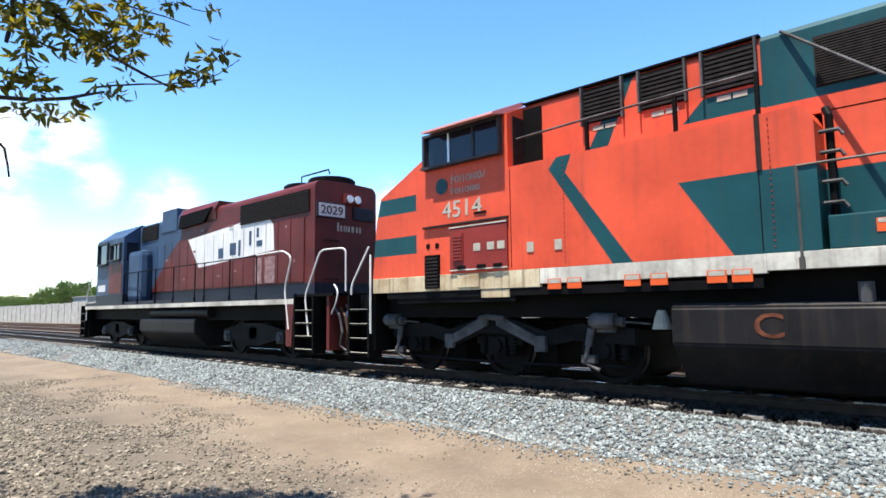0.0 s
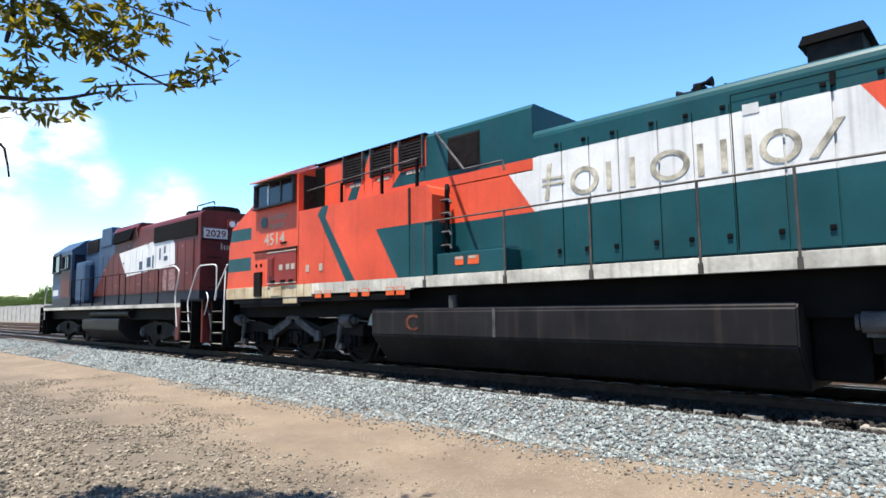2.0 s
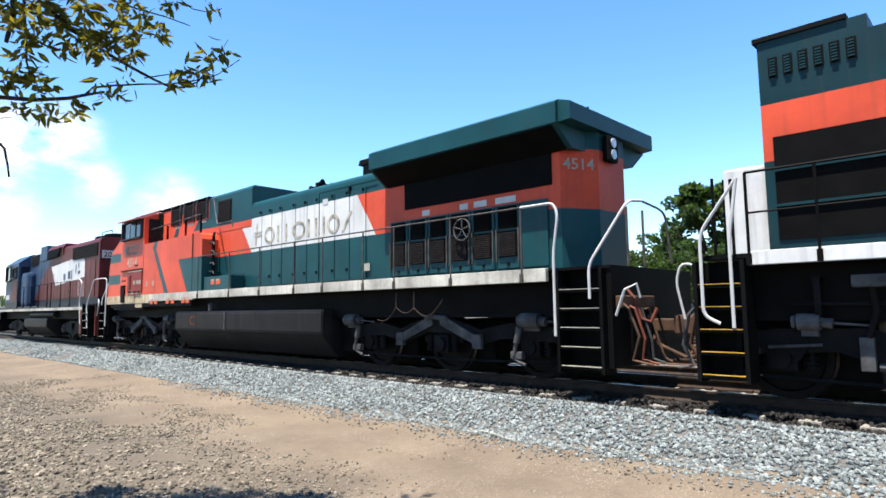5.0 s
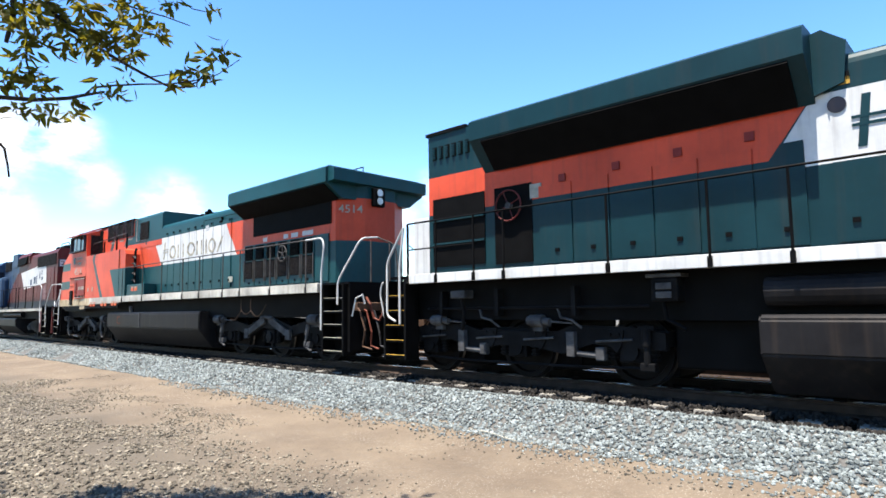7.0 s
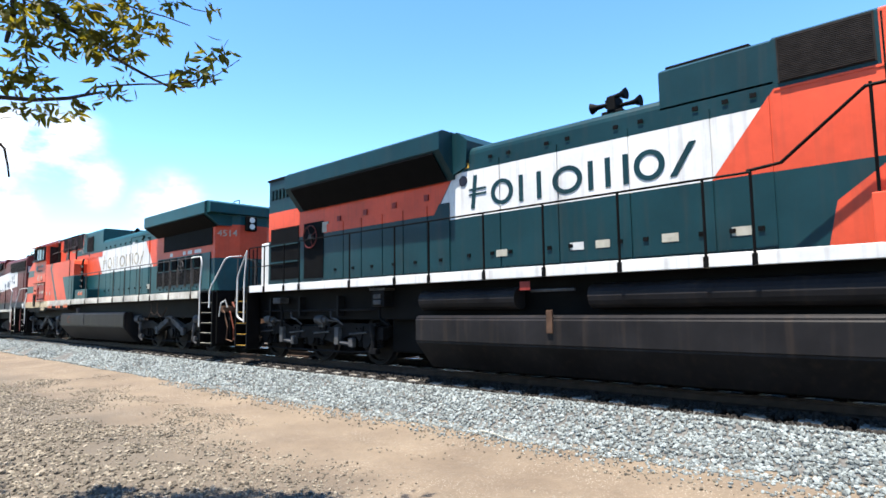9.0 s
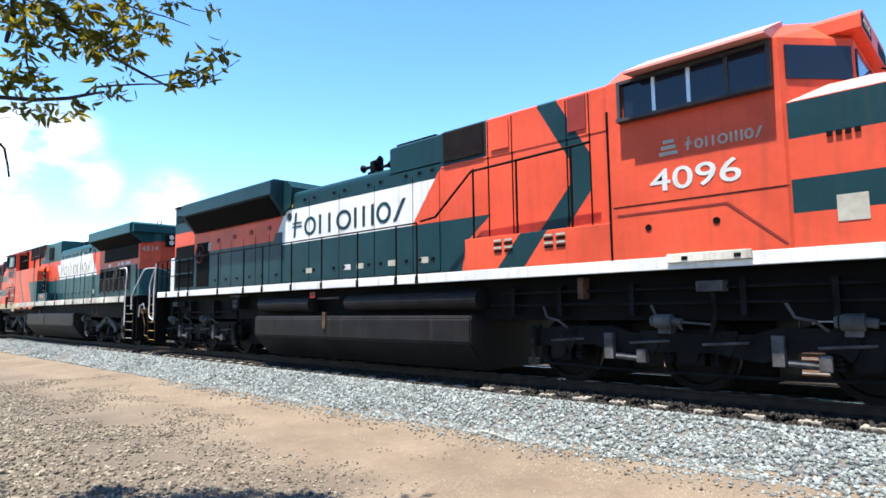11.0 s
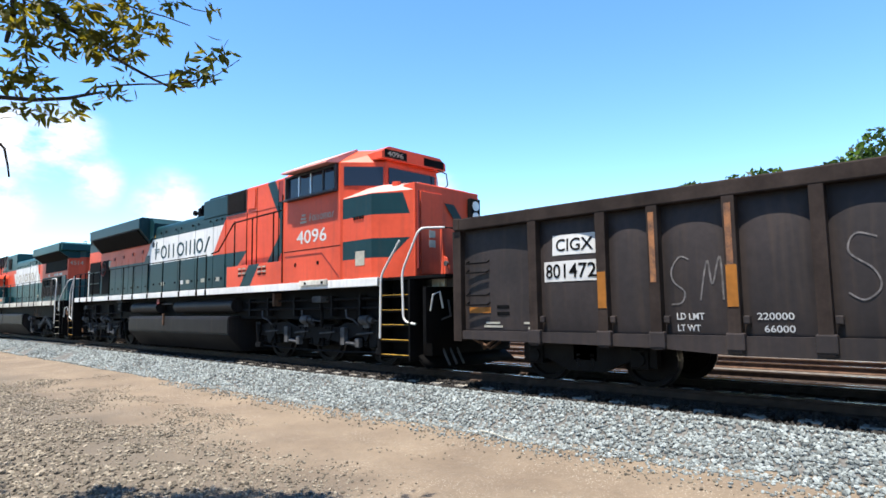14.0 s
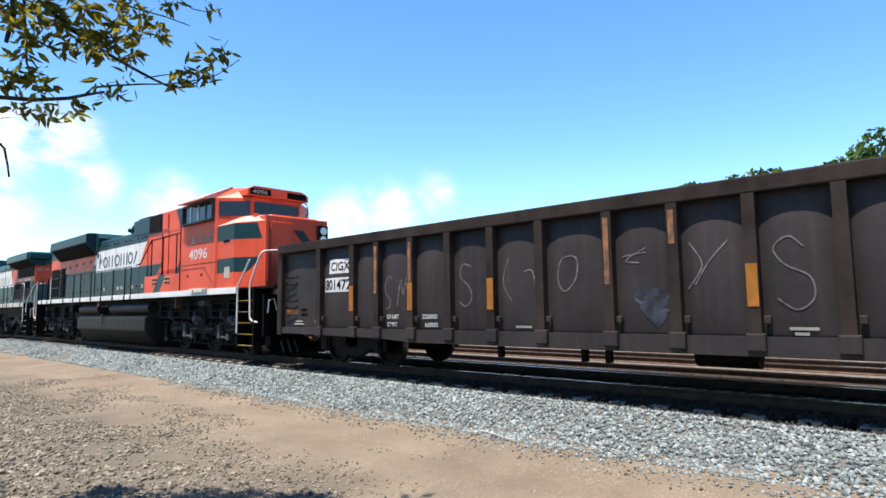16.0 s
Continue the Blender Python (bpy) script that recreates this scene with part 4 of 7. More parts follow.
def cab_window(x0, x1, z0, z1, y, parent, panes=2, material=WINFRAME):
    """A side window: projecting frame, sliding panes, sill and armrest."""
    t = 0.045
    bm = box(bmesh.new(), x0, x1, y - 0.14, y - 0.004, z0, z0 + t)
    box(bm, x0, x1, y - 0.09, y - 0.004, z1 - t, z1)
    for x in (x0, x1 - t):
        box(bm, x, x + t, y - 0.09, y - 0.004, z0 + t, z1 - t)
    win = part("window", fixed(bm), material, parent, "side window with a metal frame")
    w = (x1 - x0 - 2 * t) / panes
    for i in range(panes):
        part("pane", fixed(box(bmesh.new(), x0 + t + i * w + 0.02, x0 + t + (i + 1) * w - 0.02, y - 0.02, y - 0.004, z0 + t, z1 - t)), GLASS, win)
    for i in range(1, panes):
        part("mullion", fixed(box(bmesh.new(), x0 + t + i * w - 0.025, x0 + t + i * w + 0.025, y - 0.04, y - 0.004, z0 + t, z1 - t)), ALU if i != panes - 1 else material, win)
    return win


def fuel_tank(x0, x1, z0, z1, parent, chamfer=0.35, label="dusty black fuel tank"):
    bm = prism_x(bmesh.new(), [(-1.50, z1 - 0.06), (-1.46, z1), (1.46, z1), (1.50, z1 - 0.06), (1.50, z0 + chamfer), (1.05, z0), (-1.05, z0), (-1.50, z0 + chamfer)], x0, x1)
    fixed(bm)
    bmesh.ops.bevel(bm, geom=bm.edges[:], offset=0.025, segments=2, affect="EDGES")
    return part("fuel_tank", bm, TANKM, parent, label)


def louvre(x0, x1, z0, z1, y, parent, n=7, material=VENT, back=GRILLE, name="vent"):
    bm = box(bmesh.new(), x0, x1, y - 0.012, y + 0.02, z0, z1)
    ob = part(name, fixed(bm), back, parent)
    bm = bars(bmesh.new(), x0 + 0.02, x1 - 0.02, z0 + 0.02, z1 - 0.02, y - 0.012, n, 0.025)
    part("slats", fixed(bm), material, ob)
    return ob


def plate(x0, x1, z0, z1, y, parent, material, name="label_plate", d=0.006, label=""):
    return part(name, fixed(box(bmesh.new(), x0, x1, y - d, y, z0, z1)), material, parent, label)


def horn(x, z, parent, g=1.0):
    """Three trumpets on a manifold: two forward, one back."""
    bm = box(bmesh.new(), x - 0.24 * g, x + 0.24 * g, -0.78, -0.52, z - 0.06, z + 0.07, 0.02)
    box(bm, x - 0.1 * g, x + 0.1 * g, -0.80, -0.50, z + 0.05, z + 0.30 * g + 0.08, 0.03)
    tube(bm, [(x - 0.16 * g, -0.65, z + 0.16), (x - 0.16 * g, -0.65, z + 0.38 * g)], 0.06 * g, 10)
    for d, y, e, up in ((-1, -0.75, 0.34, 0.20), (1, -0.58, 0.40, 0.20), (1, -0.76, 0.20, 0.34)):
        zz = z + up * g + 0.03
        tube(bm, [(x - d * 0.05, y, zz), (x + d * e * 0.5 * g, y, zz), (x + d * e * g, y, zz)], 0.032 * g, 12, True, 0.055 * g)
        tube(bm, [(x + d * e * g, y, zz), (x + d * (e + 0.07) * g, y, zz), (x + d * (e + 0.14) * g, y, zz)], 0.055 * g, 14, True, 0.125 * g)
    return part("horn", fixed(bm), BLACK, parent, "cluster of black air horns")


def fan(x, z, r, parent, y=0.0):
    bm = tube(bmesh.new(), [(x, y, z), (x, y, z + 0.16)], r, 24)
    tube(bm, [(x, y, z + 0.16), (x, y, z + 0.2)], r * 0.93, 24)
    return part("roof_fan", fixed(bm), BLACK, parent)


def wing_profile(y_in, y_out, z_under, z_low, z_top):
    """Cross-section of a radiator section that juts out over the walkway."""
    return [(-y_in, z_under), (-y_out, z_low), (-y_out, z_top - 0.06), (-y_out + 0.1, z_top), (y_out - 0.1, z_top), (y_out, z_top - 0.06), (y_out, z_low), (y_in, z_under)]


# ---- first locomotive: orange and green, road number 4514 ----
def build_loco_a():
    global ORG
    ORG = 0.8
    root = thing("locomotive", "worn orange, white and green diesel locomotive running on the track", "locomotive", "coupled locomotives", (ORG, YC, 0))
    P = [ORANGE, GREEN, WHITE]
    # frame deepened so that no light shows above the trucks
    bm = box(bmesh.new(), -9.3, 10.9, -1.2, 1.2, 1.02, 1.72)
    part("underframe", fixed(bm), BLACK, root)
    for s in (-1, 1):
        a, b = sorted((s * 1.55, s * 1.47))
        part("side_sill", fixed(box(bmesh.new(), -9.42, -5.4, a, b, 1.50, 1.79, 0.008)), SILL_RUSTY, root, "rust-streaked cream side sill under the cab")
        part("side_sill", fixed(box(bmesh.new(), -5.395, -2.15, a, b, 1.55, 1.79, 0.008)), SILL_WHITE, root, "worn white side sill")
        part("side_sill", fixed(box(bmesh.new(), -2.15, 10.25, a, b, 1.58, 1.79, 0.008)), SILL_WHITE, root, "worn white side sill")
        part("lower_lip", fixed(box(bmesh.new(), -9.0, -2.2, a + 0.015, b - 0.015, 1.38, 1.50)), BLACK, root)
        part("lower_lip", fixed(box(bmesh.new(), -8.7, -5.9, a + 0.03, b - 0.03, 1.29, 1.38)), BLACK, root)
        part("jacking_pad", fixed(box(bmesh.new(), -7.12, -6.62, a - 0.02, b + 0.02, 1.54, 1.76, 0.01)), SILL_RUSTY, root, "rust-streaked jacking pad")
        part("pale_patch", fixed(box(bmesh.new(), -6.6, -6.0, a + 0.012, b - 0.012, 1.36, 1.495)), SILL_RUSTY, root)
    part("walkway", fixed(box(bmesh.new(), -9.3, 11.3, -1.47, 1.47, 1.74, 1.785)), BLACK, root)
    # nose
    bm = prism_y(bmesh.new(), [(-9.48, 1.79), (-9.36, 2.9), (-9.22, 3.40), (-7.95, 4.02), (-7.95, 1.79)], -1.5, 1.5)
    livery(bm, [([(-9.6, 3.04), (-8.2, 3.04), (-8.2, 3.36), (-9.6, 3.36)], 1), ([(-9.6, 2.23), (-8.2, 2.23), (-8.2, 2.58), (-9.6, 2.58)], 1)])
    part("nose", bm, P, root, "orange nose with two green stripes")
    # cab
    bm = prism_x(bmesh.new(), [(-1.54, 1.79), (-1.54, 4.42), (-1.0, 4.66), (1.0, 4.66), (1.54, 4.42), (1.54, 1.79)], -7.97, -5.97)
    fixed(bm)
    cab = part("cab", bm, ORANGE, root, "orange cab with a dusty roof")
    cab_window(-7.9, -6.08, 3.74, 4.40, -1.54, cab, 3)
    bm = prism_x(bmesh.new(), [(-1.87, 4.355), (-1.87, 4.39), (-1.0, 4.76), (-1.0, 4.67), (-1.545, 4.425)], -7.68, -6.02)
    part("awning", fixed(bm), PINK, cab, "faded pinkish awning over the window, painted lighter as sunlit")
    text_part("4514", -7.48, -6.55, 2.80, 3.10, -1.54, LABEL, cab, "road_number")
    word_bars(-7.25, -6.45, 3.42, 3.58, -1.541, WORD, 0.02, LABEL, cab)
    word_bars(-7.25, -6.5, 3.22, 3.36, -1.541, WORD[:7], 0.02, LABEL, cab)
    bm = tube(bmesh.new(), [(-7.48, -1.55, 3.40), (-7.48, -1.555, 3.40)], 0.15, 16)
    part("emblem", fixed(bm), GREEN, cab)
    part("door_panel", fixed(box(bmesh.new(), -7.28, -6.0, -1.575, -1.54, 1.86, 2.62, 0.01)), PLACARD, cab, "dull red equipment door")
    louvre(-7.92, -7.55, 1.55, 2.16, -1.56, cab, 9)
    louvre(-7.20, -6.95, 2.0, 2.5, -1.58, cab, 8, PLACARD, PLACARD)
    # brown-grey panel paints the shadow on the cab's rear face
    part("rear_shade_panel", fixed(box(bmesh.new(), -5.97, -5.955, -1.40, -1.06, 3.55, 4.40)), VENT, cab, "dark panel painted as the shade behind the cab")
    part("door_lintel", fixed(box(bmesh.new(), -7.95, -5.98, -1.59, -1.54, 2.655, 2.69)), VENT, cab)
    part("slot", fixed(box(bmesh.new(), -6.72, -6.45, -1.556, -1.54, 2.80, 2.84)), BLACK, cab)
    for x in (-7.0, -6.55, -6.2):
        part("latch", fixed(box(bmesh.new(), x - 0.09, x + 0.09, -1.60, -1.56, 1.86, 1.925, 0.008)), BLACK, cab)
    for z in (2.62, 1.86):
        part("door_frame", fixed(box(bmesh.new(), -7.28, -6.0, -1.585, -1.575, z - 0.02, z)), SILL_WHITE, cab)
    for x in (-6.72, -6.42, -6.2):
        plate(x, x + 0.15, 2.16, 2.29, -1.576, cab, LABEL)
    for x in (-5.62, -5.1):
        plate(x, x + 0.13, 2.06, 2.22, -1.556, root, LABEL)
    for x in (-7.85, -7.62):
        part("lift_hole", fixed(tube(bmesh.new(), [(x, -1.53, 2.33), (x, -1.55, 2.33)], 0.05, 12)), BLACK, cab)
    # low wide equipment compartment
    bm = prism_y(bmesh.new(), [(-5.97, 1.79), (-5.97, 3.50), (-1.72, 3.50), (-1.62, 3.44), (-1.56, 3.3), (-1.56, 1.79)], -1.55, 1.55)
    livery(bm, [([(-5.18, 3.33), (-5.03, 3.49), (-4.76, 3.51), (-4.88, 3.23), (-3.83, 1.78), (-4.14, 1.78)], 1), ([(-3.16, 2.80), (-1.4, 2.80), (-1.4, 1.7), (-2.45, 1.7)], 1)])
    comp = part("equipment_compartment", bm, P, root, "orange compartment with a green chevron")
    for k in range(22):
        for x in (-4.93, -2.05):
            part("rivet", fixed(box(bmesh.new(), x, x + 0.018, -1.557, -1.55, 1.86 + 0.074 * k, 1.875 + 0.074 * k)), PLACARD, comp)
    for x in (-5.94, -2.18):
        part("seam", fixed(box(bmesh.new(), x, x + 0.012, -1.5545, -1.55, 1.82, 3.46)), BLACK, comp)
    part("post_bracket", fixed(box(bmesh.new(), -2.19, -2.13, -1.565, -1.552, 2.8, 3.5)), VENT, comp)
    for x in (-4.62, -3.25, -2.2):
        part("bracket", fixed(box(bmesh.new(), x - 0.025, x + 0.025, -1.33, -1.28, 3.5, 4.02 + 0.04 * (x + 4.6))), BLACK, comp)
    # upper hood with three blower vents
    bm = prism_x(bmesh.new(), [(-1.05, 3.5), (-1.05, 4.6), (-0.98, 4.68), (0.98, 4.68), (1.05, 4.6), (1.05, 3.5)], -5.97, 0.36)
    livery(bm, [([(-2.2, 3.4), (-2.2, 4.8), (0.5, 4.8), (0.5, 3.71), (-2.2, 3.71)], 1), ([(-4.12, 4.75), (-3.9, 4.75), (-4.5, 3.45), (-4.85, 3.45)], 1), ([(-2.95, 4.02), (-2.1, 4.02), (-2.1, 3.72), (-3.25, 3.72)], 1)])
    up = part("upper_hood", bm, P, root)
    part("roof_edge", fixed(box(bmesh.new(), -5.97, -2.2, -1.08, 1.08, 4.672, 4.70)), BLACK, up)
    # flat near-black plate paints the dark of a recess beside the cab
    plate(-6.0, -5.6, 3.62, 4.58, -1.05, up, GRILLE, "painted_recess_shade", 0.02)
    for x0, x1 in ((-4.80, -4.14), (-3.84, -3.18), (-2.92, -2.26)):
        v = louvre(x0, x1, 4.06, 4.62, -1.05, up, 8)
        for x in (x0 - 0.03, x1):
            part("side_plate", fixed(box(bmesh.new(), x, x + 0.03, -1.13, -1.05, 4.03, 4.66)), DUSTY, v)
        for k in (0.15, 0.36):
            plate(x0 + k, x0 + k + 0.18, 3.93, 4.0, -1.05, up, LABEL)
    louvre(-1.6, -0.8, 3.82, 4.46, -1.05, up, 18, VENT, VENT)
    part("conduit", fixed(tube(bmesh.new(), [(-6.0, -1.3, 4.02), (-4.6, -1.3, 4.07), (-2.2, -1.3, 4.13)], 0.018)), DUSTY, up)
    part("brace", fixed(tube(bmesh.new(), [(-1.95, -1.05, 4.66), (-0.85, -1.45, 3.66), (0.02, -1.45, 3.66), (0.05, -1.45, 3.5)], 0.022)), DUSTY, up, "bent grey handrail brace")
    # engine hood with doors
    HP = [([(-1.7, 2.79), (0.37, 2.79), (-0.31, 3.71), (-1.7, 3.71)], 0), ([(-0.31, 3.71), (0.37, 2.79), (5.61, 2.79), (5.02, 3.73)], 2), ([(5.61, 2.79), (11.3, 2.79), (11.3, 3.80), (5.02, 3.73)], 0)]
    bm = livery(prism_x(bmesh.new(), [(-1.05, 1.79), (-1.05, 3.52), (1.05, 3.52), (1.05, 1.79)], -1.56, 0.36), HP, 1)
    part("lower_hood", bm, P, root)
    bm = livery(prism_x(bmesh.new(), round_hood(1.05, 1.79, 4.2), 0.36, 5.97), HP, 1)
    hood = part("engine_hood", bm, P, root, "green hood with a white band")
    x = 0.46
    for i, w in enumerate((0.5, 0.5, 0.5, 0.62, 0.5, 0.5, 0.62, 0.55, 0.58)):
        bm = box(bmesh.new(), x, x + w - 0.03, -1.078, -1.05, 1.86, 3.86)
        d = part("hood_door", livery(bm, HP, 1), P, hood)
        part("latch", fixed(box(bmesh.new(), x + w - 0.14, x + w - 0.07, -1.10, -1.078, 2.05, 2.12, 0.01)), BLACK, d)
        part("latch", fixed(box(bmesh.new(), x + w - 0.14, x + w - 0.07, -1.10, -1.078, 3.80, 3.86, 0.01)), BLACK, d)
        x += w
    word_bars(0.6, 4.85, 2.95, 3.55, -1.079, WORD, 0.085, mat("worn_gilt_paint", (0.36, 0.33, 0.26), 0.7, vary=0.3, scale=5), hood)
    plate(5.2, 5.45, 2.02, 2.18, -1.079, hood, LABEL)
    stack = part("exhaust_chimney", fixed(box(bmesh.new(), 4.36, 5.0, -0.40, 0.30, 4.12, 4.66, 0.05)), VENT, hood, "sooty exhaust chimney")
    bm = prism_y(bmesh.new(), [(4.28, 4.62), (4.34, 4.74), (5.02, 4.74), (5.08, 4.62)], -0.46, 0.36)
    part("rim", fixed(bm), BLACK, stack)
    # tall access door, hinges and small fittings of the last bay
    part("door_edge", fixed(tube(bmesh.new(), [(3.58, -1.082, 1.9), (3.58, -1.082, 3.97), (5.7, -1.082, 3.97)], 0.009, 5)), BLACK, hood)
    part("hinge", fixed(box(bmesh.new(), 4.72, 4.78, -1.10, -1.05, 3.80, 3.96)), BLACK, hood)
    plate(3.72, 3.92, 3.66, 3.80, -1.079, hood, RAILW, "warning_plate")
    horn(3.05, 4.1, hood, 0.62)
    # battery box on the walkway
    bm = box(bmesh.new(), -1.5, 0.08, -1.5, -1.08, 1.79, 2.18, 0.02)
    bat = part("battery_box", fixed(bm), GREEN, root)
    plate(-1.05, -0.85, 1.95, 2.1, -1.5, bat, REFLECT)
    plate(-0.75, -0.5, 1.95, 2.1, -1.5, bat, REFLECT)
    for x in (-1.05, -0.74):
        plate(x + 0.015, x + 0.185, 2.05, 2.095, -1.506, bat, LABEL, "pale_half", 0.003)
    for z in (2.35, 2.6, 2.95, 3.2):
        part("pipe", fixed(tube(bmesh.new(), [(-1.56, -1.3, z), (-1.36, -1.3, z), (-1.32, -1.3, z - 0.07)], 0.025)), DUSTY, root)
    part("pipe", fixed(tube(bmesh.new(), [(-1.46, -1.25, 2.18), (-1.46, -1.25, 3.4), (-1.5, -1.2, 3.5)], 0.045, 8)), BLACK, root)
    # radiator section
    plan = [(5.97, -1.05), (10.25, -1.05), (10.62, -0.45), (10.62, 0.45), (10.25, 1.05), (5.97, 1.05)]
    bm = bmesh.new()
    lo = [bm.verts.new((x - ORG, y, 1.79)) for x, y in plan]
    hi = [bm.verts.new((x - ORG, y, 4.3)) for x, y in plan]
    for i in range(6):
        bm.faces.new((lo[i], lo[(i + 1) % 6], hi[(i + 1) % 6], hi[i]))
    bm.faces.new(hi)
    bm.faces.new(lo[::-1])
    radi = part("radiator_hood", livery(bm, HP, 1), P, root, "green and red radiator section with a chamfered end")
    part("radiator_wing", fixed(prism_x(bmesh.new(), wing_profile(1.06, 1.52, 3.75, 4.07, 4.46), 5.95, 10.5)), GREEN, radi)
    part("end_brow", fixed(prism_y(bmesh.new(), [(10.5, 4.08), (10.5, 4.45), (10.72, 4.38), (10.72, 4.1)], -1.45, 1.45)), GREEN, radi)
    part("roof_grab", fixed(tube(bmesh.new(), [(10.1, -0.4, 4.45), (10.1, -0.4, 4.58), (10.45, -0.4, 4.58), (10.45, -0.4, 4.45)], 0.015)), BLACK, radi)
    plate(6.55, 10.1, 3.2, 3.85, -1.05, radi, GRILLE, "screen", 0.02, "black radiator screen")
    # near-black sheet paints the shade on the underside of the wing
    part("overhang_dark_sheet", fixed(prism_x(bmesh.new(), [(-1.07, 3.745), (-1.50, 4.045), (-1.505, 4.03), (-1.08, 3.72)], 6.05, 10.4)), GRILLE, radi)
    x = 6.12
    for i in range(7):
        door = part("door", fixed(box(bmesh.new(), x, x + 0.53, -1.085, -1.05, 1.86, 2.98, 0.006)), GREEN, radi)
        if i < 6:
            louvre(x + 0.06, x + 0.47, 2.06, 2.52, -1.085, door, 12, VENT)
            louvre(x + 0.06, x + 0.47, 2.56, 2.95, -1.085, door, 9, GRILLE)
            for q in (x + 0.01, x + 0.49):
                part("door_post", fixed(box(bmesh.new(), q, q + 0.03, -1.115, -1.085, 1.98, 2.56)), GREYPOST, door)
            part("lock", fixed(tube(bmesh.new(), [(x + 0.27, -1.08, 1.94), (x + 0.27, -1.10, 1.94)], 0.03, 10)), BLACK, door)
        x += 0.56
    ring = [(8.22 + 0.2 * math.cos(k * math.tau / 18), -1.2, 2.62 + 0.2 * math.sin(k * math.tau / 18)) for k in range(19)]
    bw = part("brake_wheel", fixed(tube(bmesh.new(), ring, 0.014)), DUSTY, radi, "pale hand-brake wheel")
    for k in range(5):
        q = k * math.tau / 5 + 0.3
        part("spoke", fixed(tube(bmesh.new(), [(8.22, -1.19, 2.62), (8.22 + 0.19 * math.cos(q), -1.2, 2.62 + 0.19 * math.sin(q))], 0.013)), DUSTY, bw)
    for x, w in ((7.05, 0.2), (8.05, 0.2), (8.4, 0.3), (8.9, 0.45)):
        plate(x, x + w, 3.02, 3.13, -1.052, radi, RAILW)
    no = text_part("4514", 0.0, 1.0, 3.44, 3.63, 0.0, LABEL, radi, "road_number")
    a, d = Vector((10.28 - ORG, -1.0, 0)), Vector((0.30, 0.486, 0))
    out = Vector((0.851, -0.525, 0))
    for v in no.data.vertices:
        u, k, z = v.co.x + ORG, -v.co.y, v.co.z
        v.co = a + d * u + out * (k + 0.002) + Vector((0, 0, z))
    lamp = part("lamp_box", fixed(box(bmesh.new(), 10.62, 10.74, -0.3, 0.05, 3.62, 4.06, 0.03)), BLACK, radi)
    for z in (3.75, 3.95):
        part("lens", fixed(tube(bmesh.new(), [(10.73, -0.12, z), (10.755, -0.12, z)], 0.085, 14)), ALU, lamp)
    railing((-1.77, 0.1, 1.68, 3.25, 4.38, 5.8, 6.75, 8.25, 9.8), 1.60, 2.79, -1.55, root, GREYPOST)
    bent_rail([(9.8, -1.55, 2.79), (10.42, -1.55, 2.79), (10.50, -1.55, 2.6), (10.40, -1.55, 2.0), (10.40, -1.55, 0.75)], root)
    bent_rail([(11.0, -1.55, 1.3), (11.0, -1.55, 1.8), (11.55, -1.35, 2.7), (11.55, -0.9, 2.75)], root)
    bent_rail([(-9.5, -1.55, 0.7), (-9.5, -1.55, 1.7), (-9.56, -1.5, 2.3)], root)
    bent_rail([(-10.25, -1.45, 0.75), (-10.25, -1.45, 1.7), (-9.85, -1.3, 2.5)], root)
    part("end_plate", fixed(box(bmesh.new(), 11.22, 11.3, -1.45, 1.45, 0.3, 1.74)), BLACK, root)
    part("end_plate", fixed(box(bmesh.new(), -9.55, -9.47, -1.45, 1.45, 0.35, 1.74)), BLACK, root)
    stairs(10.42, 11.2, root, 1.74, tread=LABEL, n=5)
    hose = mat("salmon_rubber_hose", (0.12, 0.035, 0.022), 0.6, vary=0.15, scale=6.0)
    part("hose", fixed(tube(bmesh.new(), [(11.3, -1.0, 1.45), (11.42, -1.0, 1.3), (11.5, -0.95, 1.0), (11.62, -0.9, 0.95), (11.7, -0.85, 1.15)], 0.028, 8)), hose, root, "salmon-coloured rubber hose")
    for y in (-1.15, -0.75, -0.55):
        part("hose", fixed(tube(bmesh.new(), [(11.3, y, 1.2), (11.45, y, 0.95), (11.42, y + 0.05, 0.45)], 0.025, 7)), BLACK, root)
    stairs(-10.25, -9.56, root, 1.5, tread=LABEL)
    for k, (y, m) in enumerate(((-1.3, RUST), (-1.12, hose), (-0.9, DUSTY), (-0.65, RUST), (-0.4, BLACK))):
        part("air_hose", fixed(tube(bmesh.new(), [(11.3, y, 1.3 - 0.06 * k), (11.5, y - 0.04, 1.15), (11.62, y, 0.75 - 0.04 * k), (11.5 + 0.06 * k, y + 0.03, 0.42), (11.78, y + 0.06, 0.36)], 0.02, 8)), m, root)
    part("hose_rack", fixed(box(bmesh.new(), 11.3, 11.42, -1.35, -0.3, 1.16, 1.34, 0.02)), RUST, root, "rusty hose rack")
    part("uncoupling_lever", fixed(tube(bmesh.new(), [(11.34, -1.42, 1.05), (11.5, -1.45, 1.42), (11.66, -1.4, 1.5), (11.68, -1.35, 1.3)], 0.02)), RAILW, root, "white uncoupling lever")
    bent_rail([(11.55, -0.9, 2.75), (11.75, -0.55, 2.6), (11.8, -0.5, 1.8)], root, GREYPOST, 0.018)
    for y in (-0.85, -0.3):
        part("end_stanchion", fixed(tube(bmesh.new(), [(11.28, y, 1.78), (11.28, y, 2.7)], 0.02)), GREYPOST, root)
    coupler(11.75, 1, root)
    coupler(-10.2, -1, root)
    # reflectors along the sill
    for x in (-5.25, -4.9, -3.98, -3.6, -2.85, -2.55):
        r = plate(x, x + 0.24, 1.46, 1.62, -1.555, root, REFLECT, "reflector")
